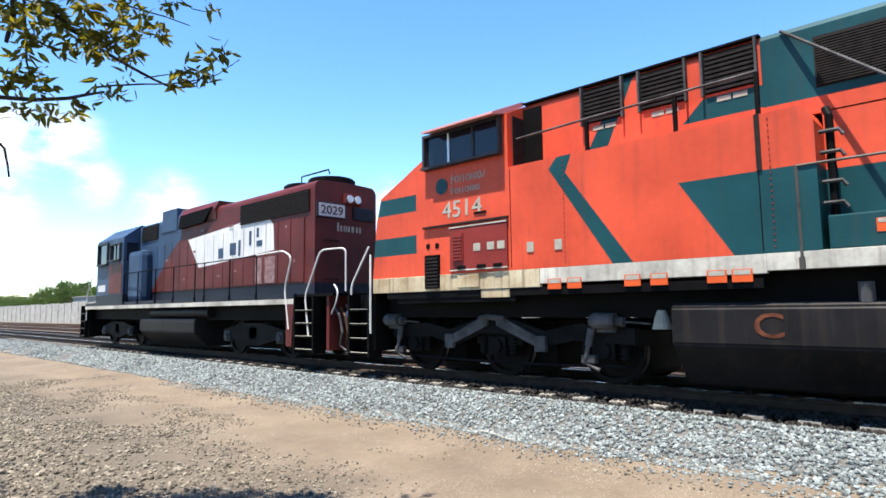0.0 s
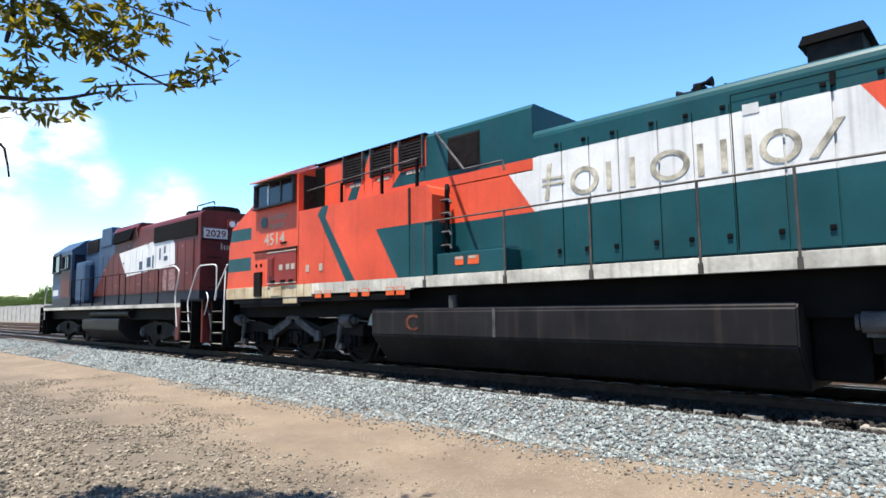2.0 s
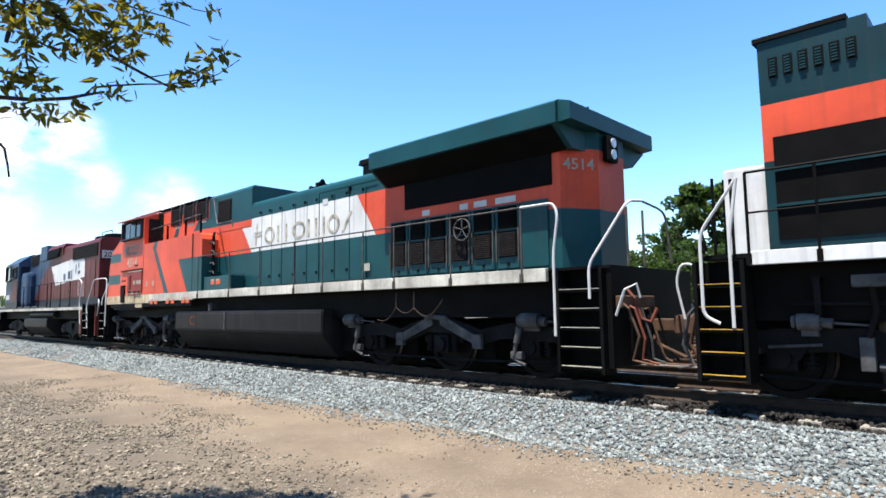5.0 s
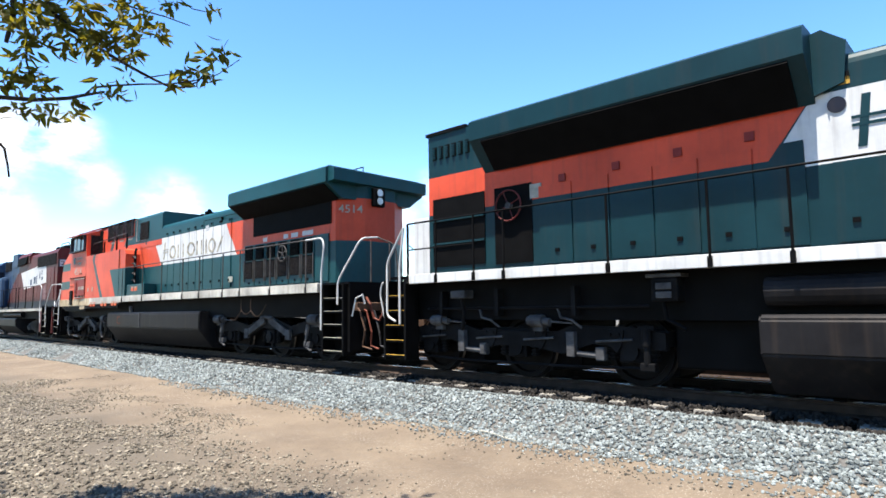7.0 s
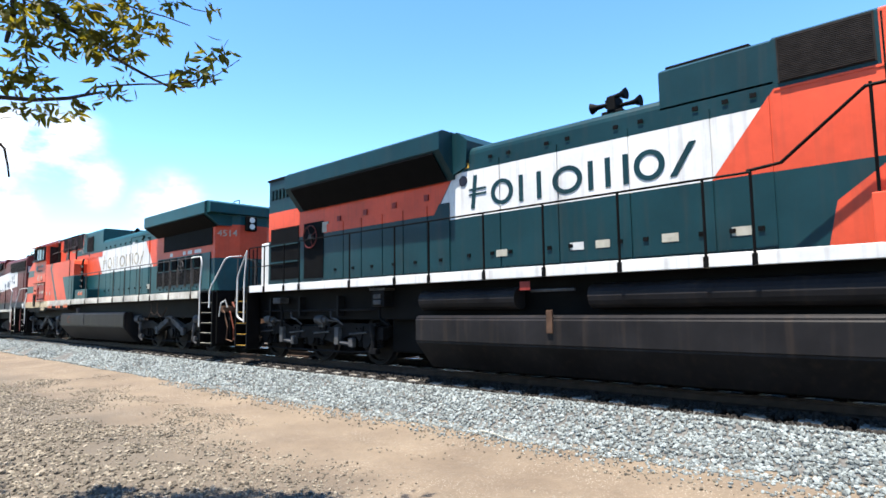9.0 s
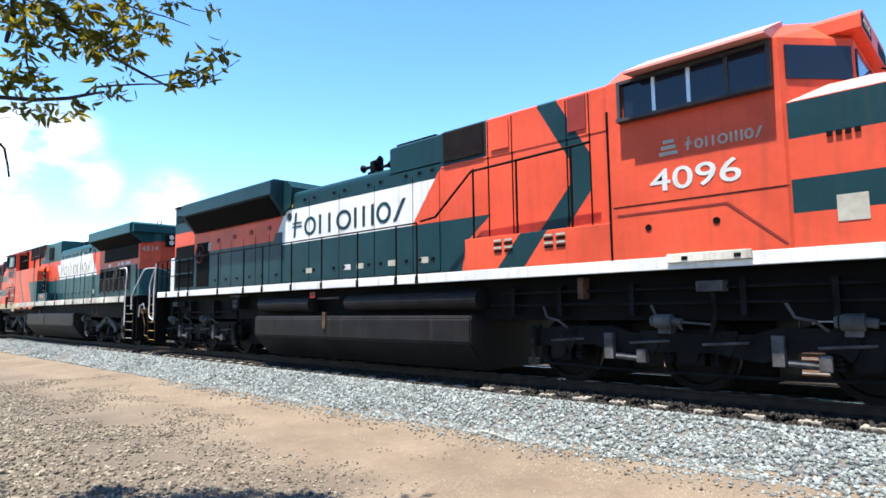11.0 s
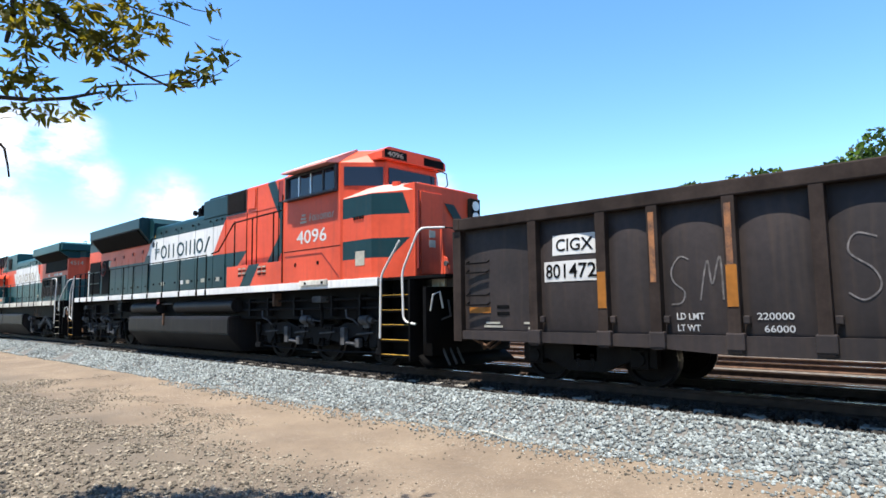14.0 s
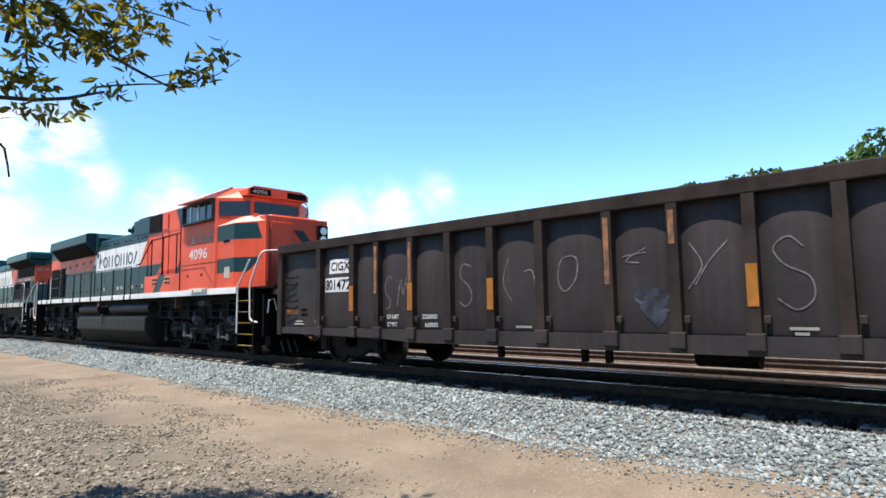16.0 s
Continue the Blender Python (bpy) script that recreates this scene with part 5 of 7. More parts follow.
        plate(x + 0.02, x + 0.22, 1.55, 1.61, -1.561, r, LABEL, "pale_half", 0.003)
    tank = fuel_tank(-3.37, 4.3, 0.13, 1.21, root, 0.55)
    text_part("C", -2.35, -2.02, 0.78, 1.08, -1.5, mat("faded_orange_stencil", (0.11, 0.033, 0.015), 0.7, vary=0.3, scale=8), tank, "stencil")
    part("filler", fixed(tube(bmesh.new(), [(-1.2, -1.4, 1.2), (-1.2, -1.42, 1.42)], 0.08, 10)), DUSTY, tank)
    part("gauge", fixed(box(bmesh.new(), -0.22, -0.16, -1.52, -1.49, 0.7, 1.18)), DUSTY, tank)
    part("bell", fixed(tube(bmesh.new(), [(-3.62, -1.2, 1.12), (-3.62, -1.2, 1.02), (-3.62, -1.2, 0.86)], 0.06, 14, True, 0.14)), LABEL, root, "pale bell")
    truck_three(-6.65, 2.05, root, "arched")
    truck_three(7.55, 2.05, root, "arched")
    # added black block, shuts out light between tank and rear truck
    part("gap_block", fixed(box(bmesh.new(), 4.32, 4.92, -1.0, 1.0, 0.26, 1.2, 0.04)), BLACK, root)
    # safety chains by the rear truck
    bm = bmesh.new()
    for a, b in (((6.75, 1.5), (6.75, 1.22)), ((7.25, 1.5), (7.25, 1.2))):
        tube(bm, [(a[0], -1.5, a[1]), (b[0], -1.5, b[1])], 0.015)
    for (xa, za), (xb, zb), sag in (((6.2, 0.98), (6.75, 1.22), 0.12), ((6.75, 1.22), (7.25, 1.2), 0.1), ((7.25, 1.2), (8.0, 1.35), 0.22)):
        pts = [(xa + (xb - xa) * k / 18, -1.5, za + (zb - za) * k / 18 - sag * math.sin(math.pi * k / 18)) for k in range(19)]
        for i, (q, w) in enumerate(zip(pts, pts[1:])):
            tube(bm, [q, w], 0.007 if i % 2 else 0.015, 5)
    part("chain", fixed(bm), DARKRAIL, root, "hanging rusty safety chain")
    return root


# ---- second locomotive: orange and green, road number 4096 ----
def build_loco_b():
    global ORG
    ORG = 23.0
    root = thing("locomotive", "wide-nosed orange, white and dark green diesel locomotive on the track", "locomotive", "coupled locomotives", (ORG, YC, 0))
    P = [ORANGE, DARKGREEN, WHITE]
    # deep frame, closes the bright gap over the trucks
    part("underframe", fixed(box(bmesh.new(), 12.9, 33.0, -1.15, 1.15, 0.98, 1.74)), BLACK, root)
    for s in (-1, 1):
        a, b = sorted((s * 1.55, s * 1.47))
        part("side_sill", fixed(box(bmesh.new(), 13.17, 32.8, a, b, 1.66, 1.83, 0.008)), WHITE, root, "white painted side sill")
    part("walkway", fixed(box(bmesh.new(), 12.6, 34.6, -1.46, 1.46, 1.76, 1.815)), BLACK, root)
    HP = [([(13.0, 3.0), (19.42, 3.0), (19.95, 3.74), (13.0, 3.74)], 0), ([(19.36, 2.86), (24.68, 2.86), (25.34, 3.72), (19.95, 3.72)], 2),
          ([(24.68, 2.86), (29.5, 2.86), (29.5, 4.9), (26.64, 4.9), (26.64, 3.93), (25.5, 3.93), (25.34, 3.72)], 0), ([(26.45, 1.7), (26.7, 2.4), (29.5, 2.4), (29.5, 3.0), (26.9, 3.0), (26.1, 2.4), (25.95, 1.7)], 0),
          ([(27.55, 4.9), (27.95, 4.9), (28.72, 3.6), (28.72, 3.0), (27.65, 1.7), (27.1, 1.7), (28.35, 3.15), (28.35, 3.55)], 1)]
    # rear end with the tall grille
    bm = livery(prism_x(bmesh.new(), [(-1.05, 1.82), (-1.05, 4.58), (1.05, 4.58), (1.05, 1.82)], 13.3, 14.5), HP[:1], 1)
    rear = part("rear_hood", bm, P, root)
    g = plate(13.42, 14.72, 1.98, 3.30, -1.05, rear, GRILLE, "rear_grille", 0.015, "black radiator grille")
    for z in (2.4, 2.85):
        part("grille_bar", fixed(box(bmesh.new(), 13.42, 14.72, -1.10, -1.07, z, z + 0.035)), DARKGREEN, g)
    for k in range(6):
        louvre(13.42 + 0.17 * k, 13.53 + 0.17 * k, 4.08, 4.34, -1.05, rear, 6, DARKGREEN)
    for k in range(4):
        plate(16.3 + 0.95 * k, 16.42 + 0.95 * k, 3.22 + 0.03 * k, 3.34 + 0.03 * k, -1.05, rear, PLACARD, "fitting", 0.03)
    plate(15.72, 15.95, 3.02, 3.26, -1.05, rear, LABEL, "label_plate", 0.02)
    part("roof_edge", fixed(box(bmesh.new(), 13.25, 14.3, -1.08, 1.08, 4.58, 4.64)), BLACK, rear)
    # radiator section
    bm = livery(prism_x(bmesh.new(), [(-1.05, 1.82), (-1.05, 4.4), (1.05, 4.4), (1.05, 1.82)], 14.5, 20.0), HP[:2], 1)
    radi = part("radiator_hood", bm, P, root, "red and green side below a broad radiator overhang")
    part("radiator_wing", fixed(prism_x(bmesh.new(), wing_profile(1.06, 1.50, 3.62, 4.13, 4.52), 14.75, 19.98)), DARKGREEN, radi)
    part("overhang_dark_sheet", fixed(prism_x(bmesh.new(), [(-1.10, 3.65), (-1.48, 4.10), (-1.49, 4.07), (-1.11, 3.61)], 15.0, 19.8)), GRILLE, radi)
    part("roof_walk", fixed(box(bmesh.new(), 15.6, 19.7, -1.25, 1.25, 4.52, 4.56)), DARKGREEN, radi)
    part("blower_duct", fixed(prism_y(bmesh.new(), [(19.98, 3.7), (19.98, 4.48), (20.1, 4.5), (20.35, 4.3), (20.3, 3.8)], -1.12, 1.12)), DARKGREEN, radi)
    ring = [(15.3 + 0.27 * math.cos(k * math.tau / 20), -1.13, 2.95 + 0.27 * math.sin(k * math.tau / 20)) for k in range(21)]
    wheel = part("brake_wheel", fixed(tube(bmesh.new(), ring, 0.016)), MAROON, radi)
    part("hub", fixed(tube(bmesh.new(), [(15.3, -1.06, 2.95), (15.3, -1.14, 2.95)], 0.06, 12)), DUSTY, wheel)
    for k in range(4):
        q = k * math.tau / 4 + 0.4
        part("spoke", fixed(tube(bmesh.new(), [(15.3, -1.12, 2.95), (15.3 + 0.26 * math.cos(q), -1.13, 2.95 + 0.26 * math.sin(q))], 0.010)), MAROON, wheel)
    # black plate paints the shaded recess behind the brake wheel
    plate(14.95, 15.75, 1.95, 3.30, -1.05, radi, GRILLE, "screen", 0.015)
    x = 15.9
    for w in (0.65, 0.65, 0.7, 0.65, 0.7, 0.6):
        d = part("hood_door", livery(box(bmesh.new(), x, x + w - 0.03, -1.072, -1.05, 1.9, 3.2), HP[:1], 1), P, radi)
        part("latch", fixed(box(bmesh.new(), x + 0.3, x + 0.38, -1.09, -1.072, 2.08, 2.14)), BLACK, d)
        x += w
    # engine hood
    bm = livery(prism_x(bmesh.new(), round_hood(1.05, 1.82, 4.19), 20.0, 29.3), HP, 1)
    hood = part("engine_hood", bm, P, root, "dark green hood with a white band and a sloping orange field")
    x = 20.12
    for i, w in enumerate((0.95, 1.2, 1.25, 1.2, 0.75)):
        d = part("hood_door", livery(box(bmesh.new(), x, x + w - 0.03, -1.072, -1.05, 1.9, 3.85), HP, 1), P, hood)
        for k in (0.15, w - 0.25):
            part("latch", fixed(box(bmesh.new(), x + k, x + k + 0.08, -1.09, -1.072, 2.12, 2.18)), BLACK, d)
            part("latch", fixed(box(bmesh.new(), x + k, x + k + 0.08, -1.09, -1.072, 3.87, 3.93)), BLACK, d)
        x += w
    word_bars(20.38, 24.5, 3.0, 3.62, -1.073, WORD, 0.09, DARKGREEN, hood)
    for x, m in ((20.95, LABEL), (22.45, RAILW), (22.9, LABEL), (23.95, LABEL), (24.9, LABEL)):
        plate(x, x + 0.24, 2.08, 2.2, -1.073, hood, m, "warning_plate")
    part("oval_window", fixed(tube(bmesh.new(), [(20.2, -1.04, 3.55), (20.2, -1.085, 3.55)], 0.1, 14)), NAVY, hood)
    plate(20.12, 20.35, 3.78, 3.92, -1.073, hood, YELLOW)
    # raised inertial-filter housings
    part("filter_housing", livery(prism_x(bmesh.new(), [(-1.05, 4.0), (-1.05, 4.56), (-0.95, 4.62), (0.95, 4.62), (1.05, 4.56), (1.05, 4.0)], 24.0, 25.5), HP, 1), P, hood)
    part("roof_edge", fixed(box(bmesh.new(), 24.05, 25.2, -0.9, 0.9, 4.622, 4.68)), BLACK, hood)
    part("filter_housing", livery(prism_x(bmesh.new(), [(-1.06, 3.9), (-1.06, 4.58), (-0.96, 4.64), (0.96, 4.64), (1.06, 4.58), (1.06, 3.9)], 25.5, 29.3), HP, 1), P, hood)
    louvre(25.56, 26.6, 3.98, 4.58, -1.06, hood, 24, VENT, VENT)
    for x in (26.66, 27.2, 28.3, 28.72):
        part("seam", fixed(box(bmesh.new(), x, x + 0.02, -1.066, -1.05, 1.95, 4.55)), BLACK, hood)
    part("door", livery(box(bmesh.new(), 26.75, 27.15, -1.085, -1.05, 4.0, 4.5), HP, 0), P, hood)
    # dark red plate gives the shade of a recess by colour alone
    plate(28.35, 28.68, 4.0, 4.55, -1.06, hood, PLACARD, "shaded_recess", 0.02)
    part("conduit", fixed(tube(bmesh.new(), [(25.2, -1.35, 2.86), (25.6, -1.35, 2.9), (26.5, -1.35, 3.62), (28.9, -1.35, 3.68)], 0.022)), BLACK, hood)
    for x in (26.55, 27.5, 28.55):
        part("conduit_post", fixed(tube(bmesh.new(), [(x, -1.35, 2.4), (x, -1.35, 3.66)], 0.02)), BLACK, hood)
    horn(23.1, 4.22, hood, 0.75)
    bm = box(bmesh.new(), 26.5, 29.3, -1.54, -1.05, 1.82, 2.38, 0.015)
    low = part("side_locker", livery(bm, HP, 0), P, root)
    for xx in (27.15, 28.15):
        for dx in (0, 0.22):
            for k in range(4):
                part("slot", fixed(box(bmesh.new(), xx + dx, xx + dx + 0.16, -1.553, -1.54, 2.1 + 0.06 * k, 2.135 + 0.06 * k)), LABEL if k % 2 else BLACK, low)
    # cab with an angled windshield
    plan = [(29.3, -1.54), (31.57, -1.54), (32.22, -0.80), (32.22, 0.80), (31.57, 1.54), (29.3, 1.54)]
    bm = bmesh.new()
    lo = [bm.verts.new((x - ORG, y, 1.82)) for x, y in plan]
    mid = [bm.verts.new((x - ORG, y, 4.40)) for x, y in plan]
    top = [bm.verts.new((x - ORG - (0.1 if x > 30 else 0), y * 0.66, 4.76)) for x, y in plan]
    for a, b in ((lo, mid), (mid, top)):
        for i in range(6):
            bm.faces.new((a[i], a[(i + 1) % 6], b[(i + 1) % 6], b[i]))
    bm.faces.new(top)
    bm.faces.new(lo[::-1])
    cab = part("cab", fixed(bm), ORANGE, root, "orange wide cab")
    cab_window(29.5, 31.5, 3.77, 4.37, -1.54, cab, 4)
    part("awning", fixed(prism_x(bmesh.new(), [(-1.87, 4.365), (-1.87, 4.40), (-1.02, 4.80), (-1.02, 4.75), (-1.545, 4.405)], 29.72, 31.52)), PINK, cab, "faded awning over the window, painted lighter as sunlit")
    # windshields on the angled face and the front
    for (xa, ya), (xb, yb) in (((31.62, -1.48), (32.19, -0.84)), ((32.225, -0.72), (32.225, 0.72))):
        d = Vector((xb - xa, yb - ya, 0)).normalized()
        no = Vector((d.y, -d.x, 0)) * 0.012
        v = []
        for off in (0.2, 1.6):
            for (x, y) in ((xa, ya), (xb, yb)):
                for z in (3.88, 4.30):
                    q = Vector((x - ORG, y, z)) + no * off
                    v.append(q)
        bm = bmesh.new()
        solid(bm, v, ((0, 1, 3, 2), (4, 6, 7, 5), (0, 4, 5, 1), (2, 3, 7, 6), (0, 2, 6, 4), (1, 5, 7, 3)))
        part("windshield", fixed(bm), GLASS, cab, "dark tinted windshield")
    nb = part("number_housing", fixed(prism_x(bmesh.new(), [(-1.0, 4.46), (-1.0, 4.62), (-0.8, 4.74), (0.8, 4.74), (1.0, 4.62), (1.0, 4.46)], 31.8, 32.34)), ORANGE, cab)
    part("number_face", fixed(box(bmesh.new(), 32.34, 32.345, -0.93, -0.27, 4.49, 4.67)), BLACK, nb)
    text_part("4096", -0.85, -0.38, 4.52, 4.64, 32.345, LABEL, nb, "road_number", "end")
    part("number_face", fixed(box(bmesh.new(), 32.34, 32.345, 0.27, 0.93, 4.49, 4.67)), BLACK, nb)
    part("grab_iron", fixed(tube(bmesh.new(), [(32.25, 0.75, 4.5), (32.5, 0.85, 4.35), (32.5, 0.9, 4.1), (32.3, 0.95, 4.0)], 0.015)), BLACK, cab)
    text_part("4096", 29.9, 31.08, 2.72, 3.03, -1.54, RAILW, cab, "road_number")
    word_bars(30.42, 31.35, 3.22, 3.40, -1.541, WORD, 0.028, LABEL, cab)
    bm = bmesh.new()
    for k in range(3):
        box(bm, 30.05 + 0.03 * k, 30.3 - 0.02 * k, -1.55, -1.541, 3.2 + 0.08 * k, 3.25 + 0.08 * k)
    part("emblem", fixed(bm), LABEL, cab)
    part("seam", fixed(box(bmesh.new(), 29.35, 31.6, -1.545, -1.54, 2.57, 2.585)), BLACK, cab)
    part("seam", fixed(box(bmesh.new(), 29.28, 29.31, -1.56, -1.54, 1.85, 4.0)), BLACK, cab)
    bm = bmesh.new()
    prism_y(bm, [(29.4, 2.47), (30.9, 2.47), (31.55, 1.9), (31.52, 1.9), (30.88, 2.45), (29.4, 2.45)], -1.548, -1.54)
    part("door_outline", fixed(bm), PLACARD, cab)
    for x in (29.85, 30.75):
        part("lift_hole", fixed(tube(bmesh.new(), [(x, -1.53, 2.25), (x, -1.55, 2.25)], 0.045, 10)), BLACK, cab)
    # nose
    plan = [(31.5, -1.5), (32.57, -1.5), (33.30, -1.0), (33.30, 1.0), (32.57, 1.5), (31.5, 1.5)]
    bm = bmesh.new()
    lo = [bm.verts.new((x - ORG, y, 1.82)) for x, y in plan]
    mid = [bm.verts.new((x - ORG, y, 3.58 if x < 33 else 3.62)) for x, y in plan]
    top = [bm.verts.new((x - ORG - (0.12 if x > 32 else 0), y * 0.72, 3.82)) for x, y in plan]
    for a, b in ((lo, mid), (mid, top)):
        for i in range(6):
            bm.faces.new((a[i], a[(i + 1) % 6], b[(i + 1) % 6], b[i]))
    bm.faces.new(top)
    bm.faces.new(lo[::-1])
    fixed(bm)
    livery(bm, [([(31.61, 3.13), (33.24, 3.13), (33.12, 3.57), (31.61, 3.57)], 1), ([(31.61, 2.24), (32.9, 2.24), (33.24, 2.64), (31.61, 2.64)], 1)])
    bm.normal_update()
    # upward faces get the pale paint, a highlight put into the colour
    for f in bm.faces:
        if f.normal.z > 0.6:
            f.material_index = 3
    nose = part("nose", bm, P + [PINK], root, "orange wide nose with green stripes and a pale top painted sunlit")
    plate(32.05, 32.35, 2.1, 2.4, -1.5, nose, LABEL)
    plate(32.6, 32.62, 3.25, 3.4, -1.45, nose, LABEL)
    for k in range(4):
        plate(32.0 + 0.09 * k, 32.06 + 0.09 * k, 3.08, 3.14, -1.5, nose, BLACK, "light_slot", 0.02)
    part("nose_front", fixed(box(bmesh.new(), 33.0, 33.34, -1.0, 1.0, 1.82, 3.77, 0.02)), ORANGE, nose, "upright orange nose front")
    part("nose_lamp", fixed(tube(bmesh.new(), [(32.75, -0.95, 3.70), (32.75, -0.95, 3.86)], 0.1, 12)), ORANGE, nose)
    door = part("nose_door", fixed(box(bmesh.new(), 33.33, 33.365, -0.85, -0.2, 1.9, 3.6, 0.01)), ORANGE, nose)
    part("hinge", fixed(tube(bmesh.new(), [(33.36, -0.93, 2.0), (33.36, -0.93, 3.6)], 0.035)), PLACARD, door)
    for (xa, za), (xb, zb) in (((-0.15, 3.42), (0.45, 2.75)),):
        v = [(33.367, y2, z2) for y2, z2 in ((xa, za), (xa + 0.3, za), (xb + 0.3, zb), (xb, zb))]
        bm = bmesh.new()
        solid(bm, [(x - ORG, y2, z2) for x, y2, z2 in v] + [(x - ORG + 0.004, y2, z2) for x, y2, z2 in v], ((0, 1, 2, 3), (7, 6, 5, 4), (0, 4, 5, 1), (1, 5, 6, 2), (2, 6, 7, 3), (3, 7, 4, 0)))
        part("nose_stripe", fixed(bm), DARKGREEN, nose)
    for z in (2.65, 2.45):
        part("notice", fixed(box(bmesh.new(), 33.365, 33.371, -0.62, -0.44, z, z + 0.15)), LABEL, door)
    bm = box(bmesh.new(), 33.33, 33.45, 0.62, 0.95, 3.05, 3.62, 0.03)
    hl = part("headlight", fixed(bm), BLACK, nose)
    for z in (3.15, 3.40):
        part("lens", fixed(tube(bmesh.new(), [(33.44, 0.785, z + 0.05), (33.46, 0.785, z + 0.05)], 0.11, 16)), ALU, hl)
    # front platform, steps and plough
    part("front_platform", fixed(box(bmesh.new(), 33.5, 34.65, -1.0, 1.0, 1.60, 1.76, 0.02)), DUSTY, root)
    part("platform_edge", fixed(box(bmesh.new(), 33.86, 34.2, -1.06, -1.0, 1.61, 1.755, 0.01)), LABEL, root, "pale platform edge")
    part("end_plate", fixed(box(bmesh.new(), 34.0, 34.08, -1.45, 1.45, 0.55, 1.6)), BLACK, root)
    pad = part("jacking_pad", fixed(box(bmesh.new(), 30.1, 31.15, -1.60, -1.55, 1.74, 1.86, 0.01)), SILL_WHITE, root)
    for x in (30.3, 30.95):
        plate(x, x + 0.08, 1.77, 1.82, -1.60, pad, BLACK, "bolt_hole")
    st = stairs(32.86, 33.75, root, 1.76, tread=YELLOW, n=5)
    plate(33.5, 33.72, 1.55, 1.68, -1.2, st, LABEL)
    stairs(12.5, 13.13, root, 1.74, tread=YELLOW, n=5)
    bent_rail([(33.42, -1.5, 2.52), (32.93, -1.56, 1.85), (32.90, -1.56, 0.62)], root)
    bent_rail([(34.08, -0.92, 2.76), (33.92, -1.45, 2.72), (33.55, -1.56, 1.90), (33.58, -1.56, 0.95), (33.85, -1.5, 0.9)], root)
    bent_rail([(34.08, -0.92, 2.76), (34.5, -0.85, 2.70), (34.5, -0.8, 1.76)], root, BLACK, 0.014)
    for x, y, z1 in ((34.03, -0.92, 2.76), (34.45, -0.78, 2.50)):
        post = part("end_post", fixed(box(bmesh.new(), x - 0.035, x + 0.035, y - 0.035, y + 0.035, 1.76, z1, 0.008)), ORANGE, root, "orange end post")
        part("gusset", fixed(prism_y(bmesh.new(), [(x + 0.035, 1.76), (x + 0.2, 1.76), (x + 0.12, 2.15), (x + 0.035, 2.2)], y - 0.02, y + 0.02)), ORANGE, post)
        part("marker_lamp", fixed(tube(bmesh.new(), [(x + 0.14, y - 0.03, 2.05), (x + 0.14, y - 0.08, 2.05)], 0.05, 12)), DUSTY, post)
    # added black fill, closes the bright gap behind the end plate
    part("pilot_gap_fill", fixed(box(bmesh.new(), 33.72, 34.0, -1.2, 1.2, 0.3, 1.6)), BLACK, root)
    part("drop_step", fixed(box(bmesh.new(), 34.42, 34.6, -0.5, 0.5, 1.9, 2.45, 0.02)), VENT, root, "raised footplate")
    bent_rail([(13.1, -1.56, 2.75), (12.62, -1.56, 2.1), (12.62, -1.56, 1.05), (12.8, -1.5, 0.95)], root)
    bent_rail([(12.98, -1.56, 0.9), (12.98, -1.56, 2.0), (13.1, -1.56, 2.75)], root)
    bm = bmesh.new()
    n = 9
    prev = None
    for i in range(n):
        q = i / (n - 1)
        y = -1.35 + 2.7 * q
        bulge = 0.45 * (1 - abs(2 * q - 1))
        ring = [bm.verts.new((33.68 + bulge * 0.45 + dx - ORG, y, z)) for dx, z in ((0.10, 1.12), (-0.02, 0.95), (-0.10, 0.70), (-0.04, 0.45), (0.10, 0.25), (0.34, 0.08))]
        back = [bm.verts.new((v.co.x - 0.05, v.co.y, v.co.z)) for v in ring]
        if prev:
            for k in range(5):
                bm.faces.new((prev[0][k], ring[k], ring[k + 1], prev[0][k + 1]))
                bm.faces.new((prev[1][k], prev[1][k + 1], back[k + 1], back[k]))
            bm.faces.new((prev[0][5], ring[5], back[5], prev[1][5]))
        prev = (ring, back)
    for f in bm.faces:
        f.smooth = True
    plow = part("plough", fixed(bm), BLACK, root, "black steel pilot plough")
    for y in (-0.9, -0.7, -0.5):
        part("plough_bar", fixed(tube(bmesh.new(), [(33.86, y, 0.62), (34.16, y, 0.12)], 0.025)), DUSTY, plow)
    part("hose", fixed(tube(bmesh.new(), [(34.1, -0.85, 1.35), (34.25, -0.95, 1.05), (34.0, -1.05, 0.95), (33.85, -1.05, 1.15), (34.05, -0.95, 1.4)], 0.025)), DUSTY, root)
    part("uncoupling_lever", fixed(tube(bmesh.new(), [(34.1, -1.35, 1.15), (34.2, -1.38, 1.45), (34.3, -1.3, 1.5), (34.28, -1.2, 1.2)], 0.02)), RAILW, root, "white uncoupling lever")
    for y in (-0.75, -0.6, 0.55):
        part("air_hose", fixed(tube(bmesh.new(), [(34.1, y, 1.4), (34.3, y, 1.15), (34.38, y, 0.8), (34.5, y + 0.05, 0.62)], 0.03, 8)), BLACK, root)
    part("hose", fixed(tube(bmesh.new(), [(34.1, -0.45, 1.5), (34.3, -0.45, 1.25), (34.34, -0.4, 1.0), (34.22, -0.35, 1.2)], 0.022, 8)), PLACARD, root, "dark red hose")
    coupler(34.62, 1, root)
    coupler(12.15, -1, root)
    for x, y, z1 in ((12.62, -1.0, 2.9), (12.62, -0.55, 2.95), (12.95, -1.3, 2.8)):
        part("end_stanchion", fixed(tube(bmesh.new(), [(x, y, 1.8), (x, y, z1)], 0.02)), BLACK, root)
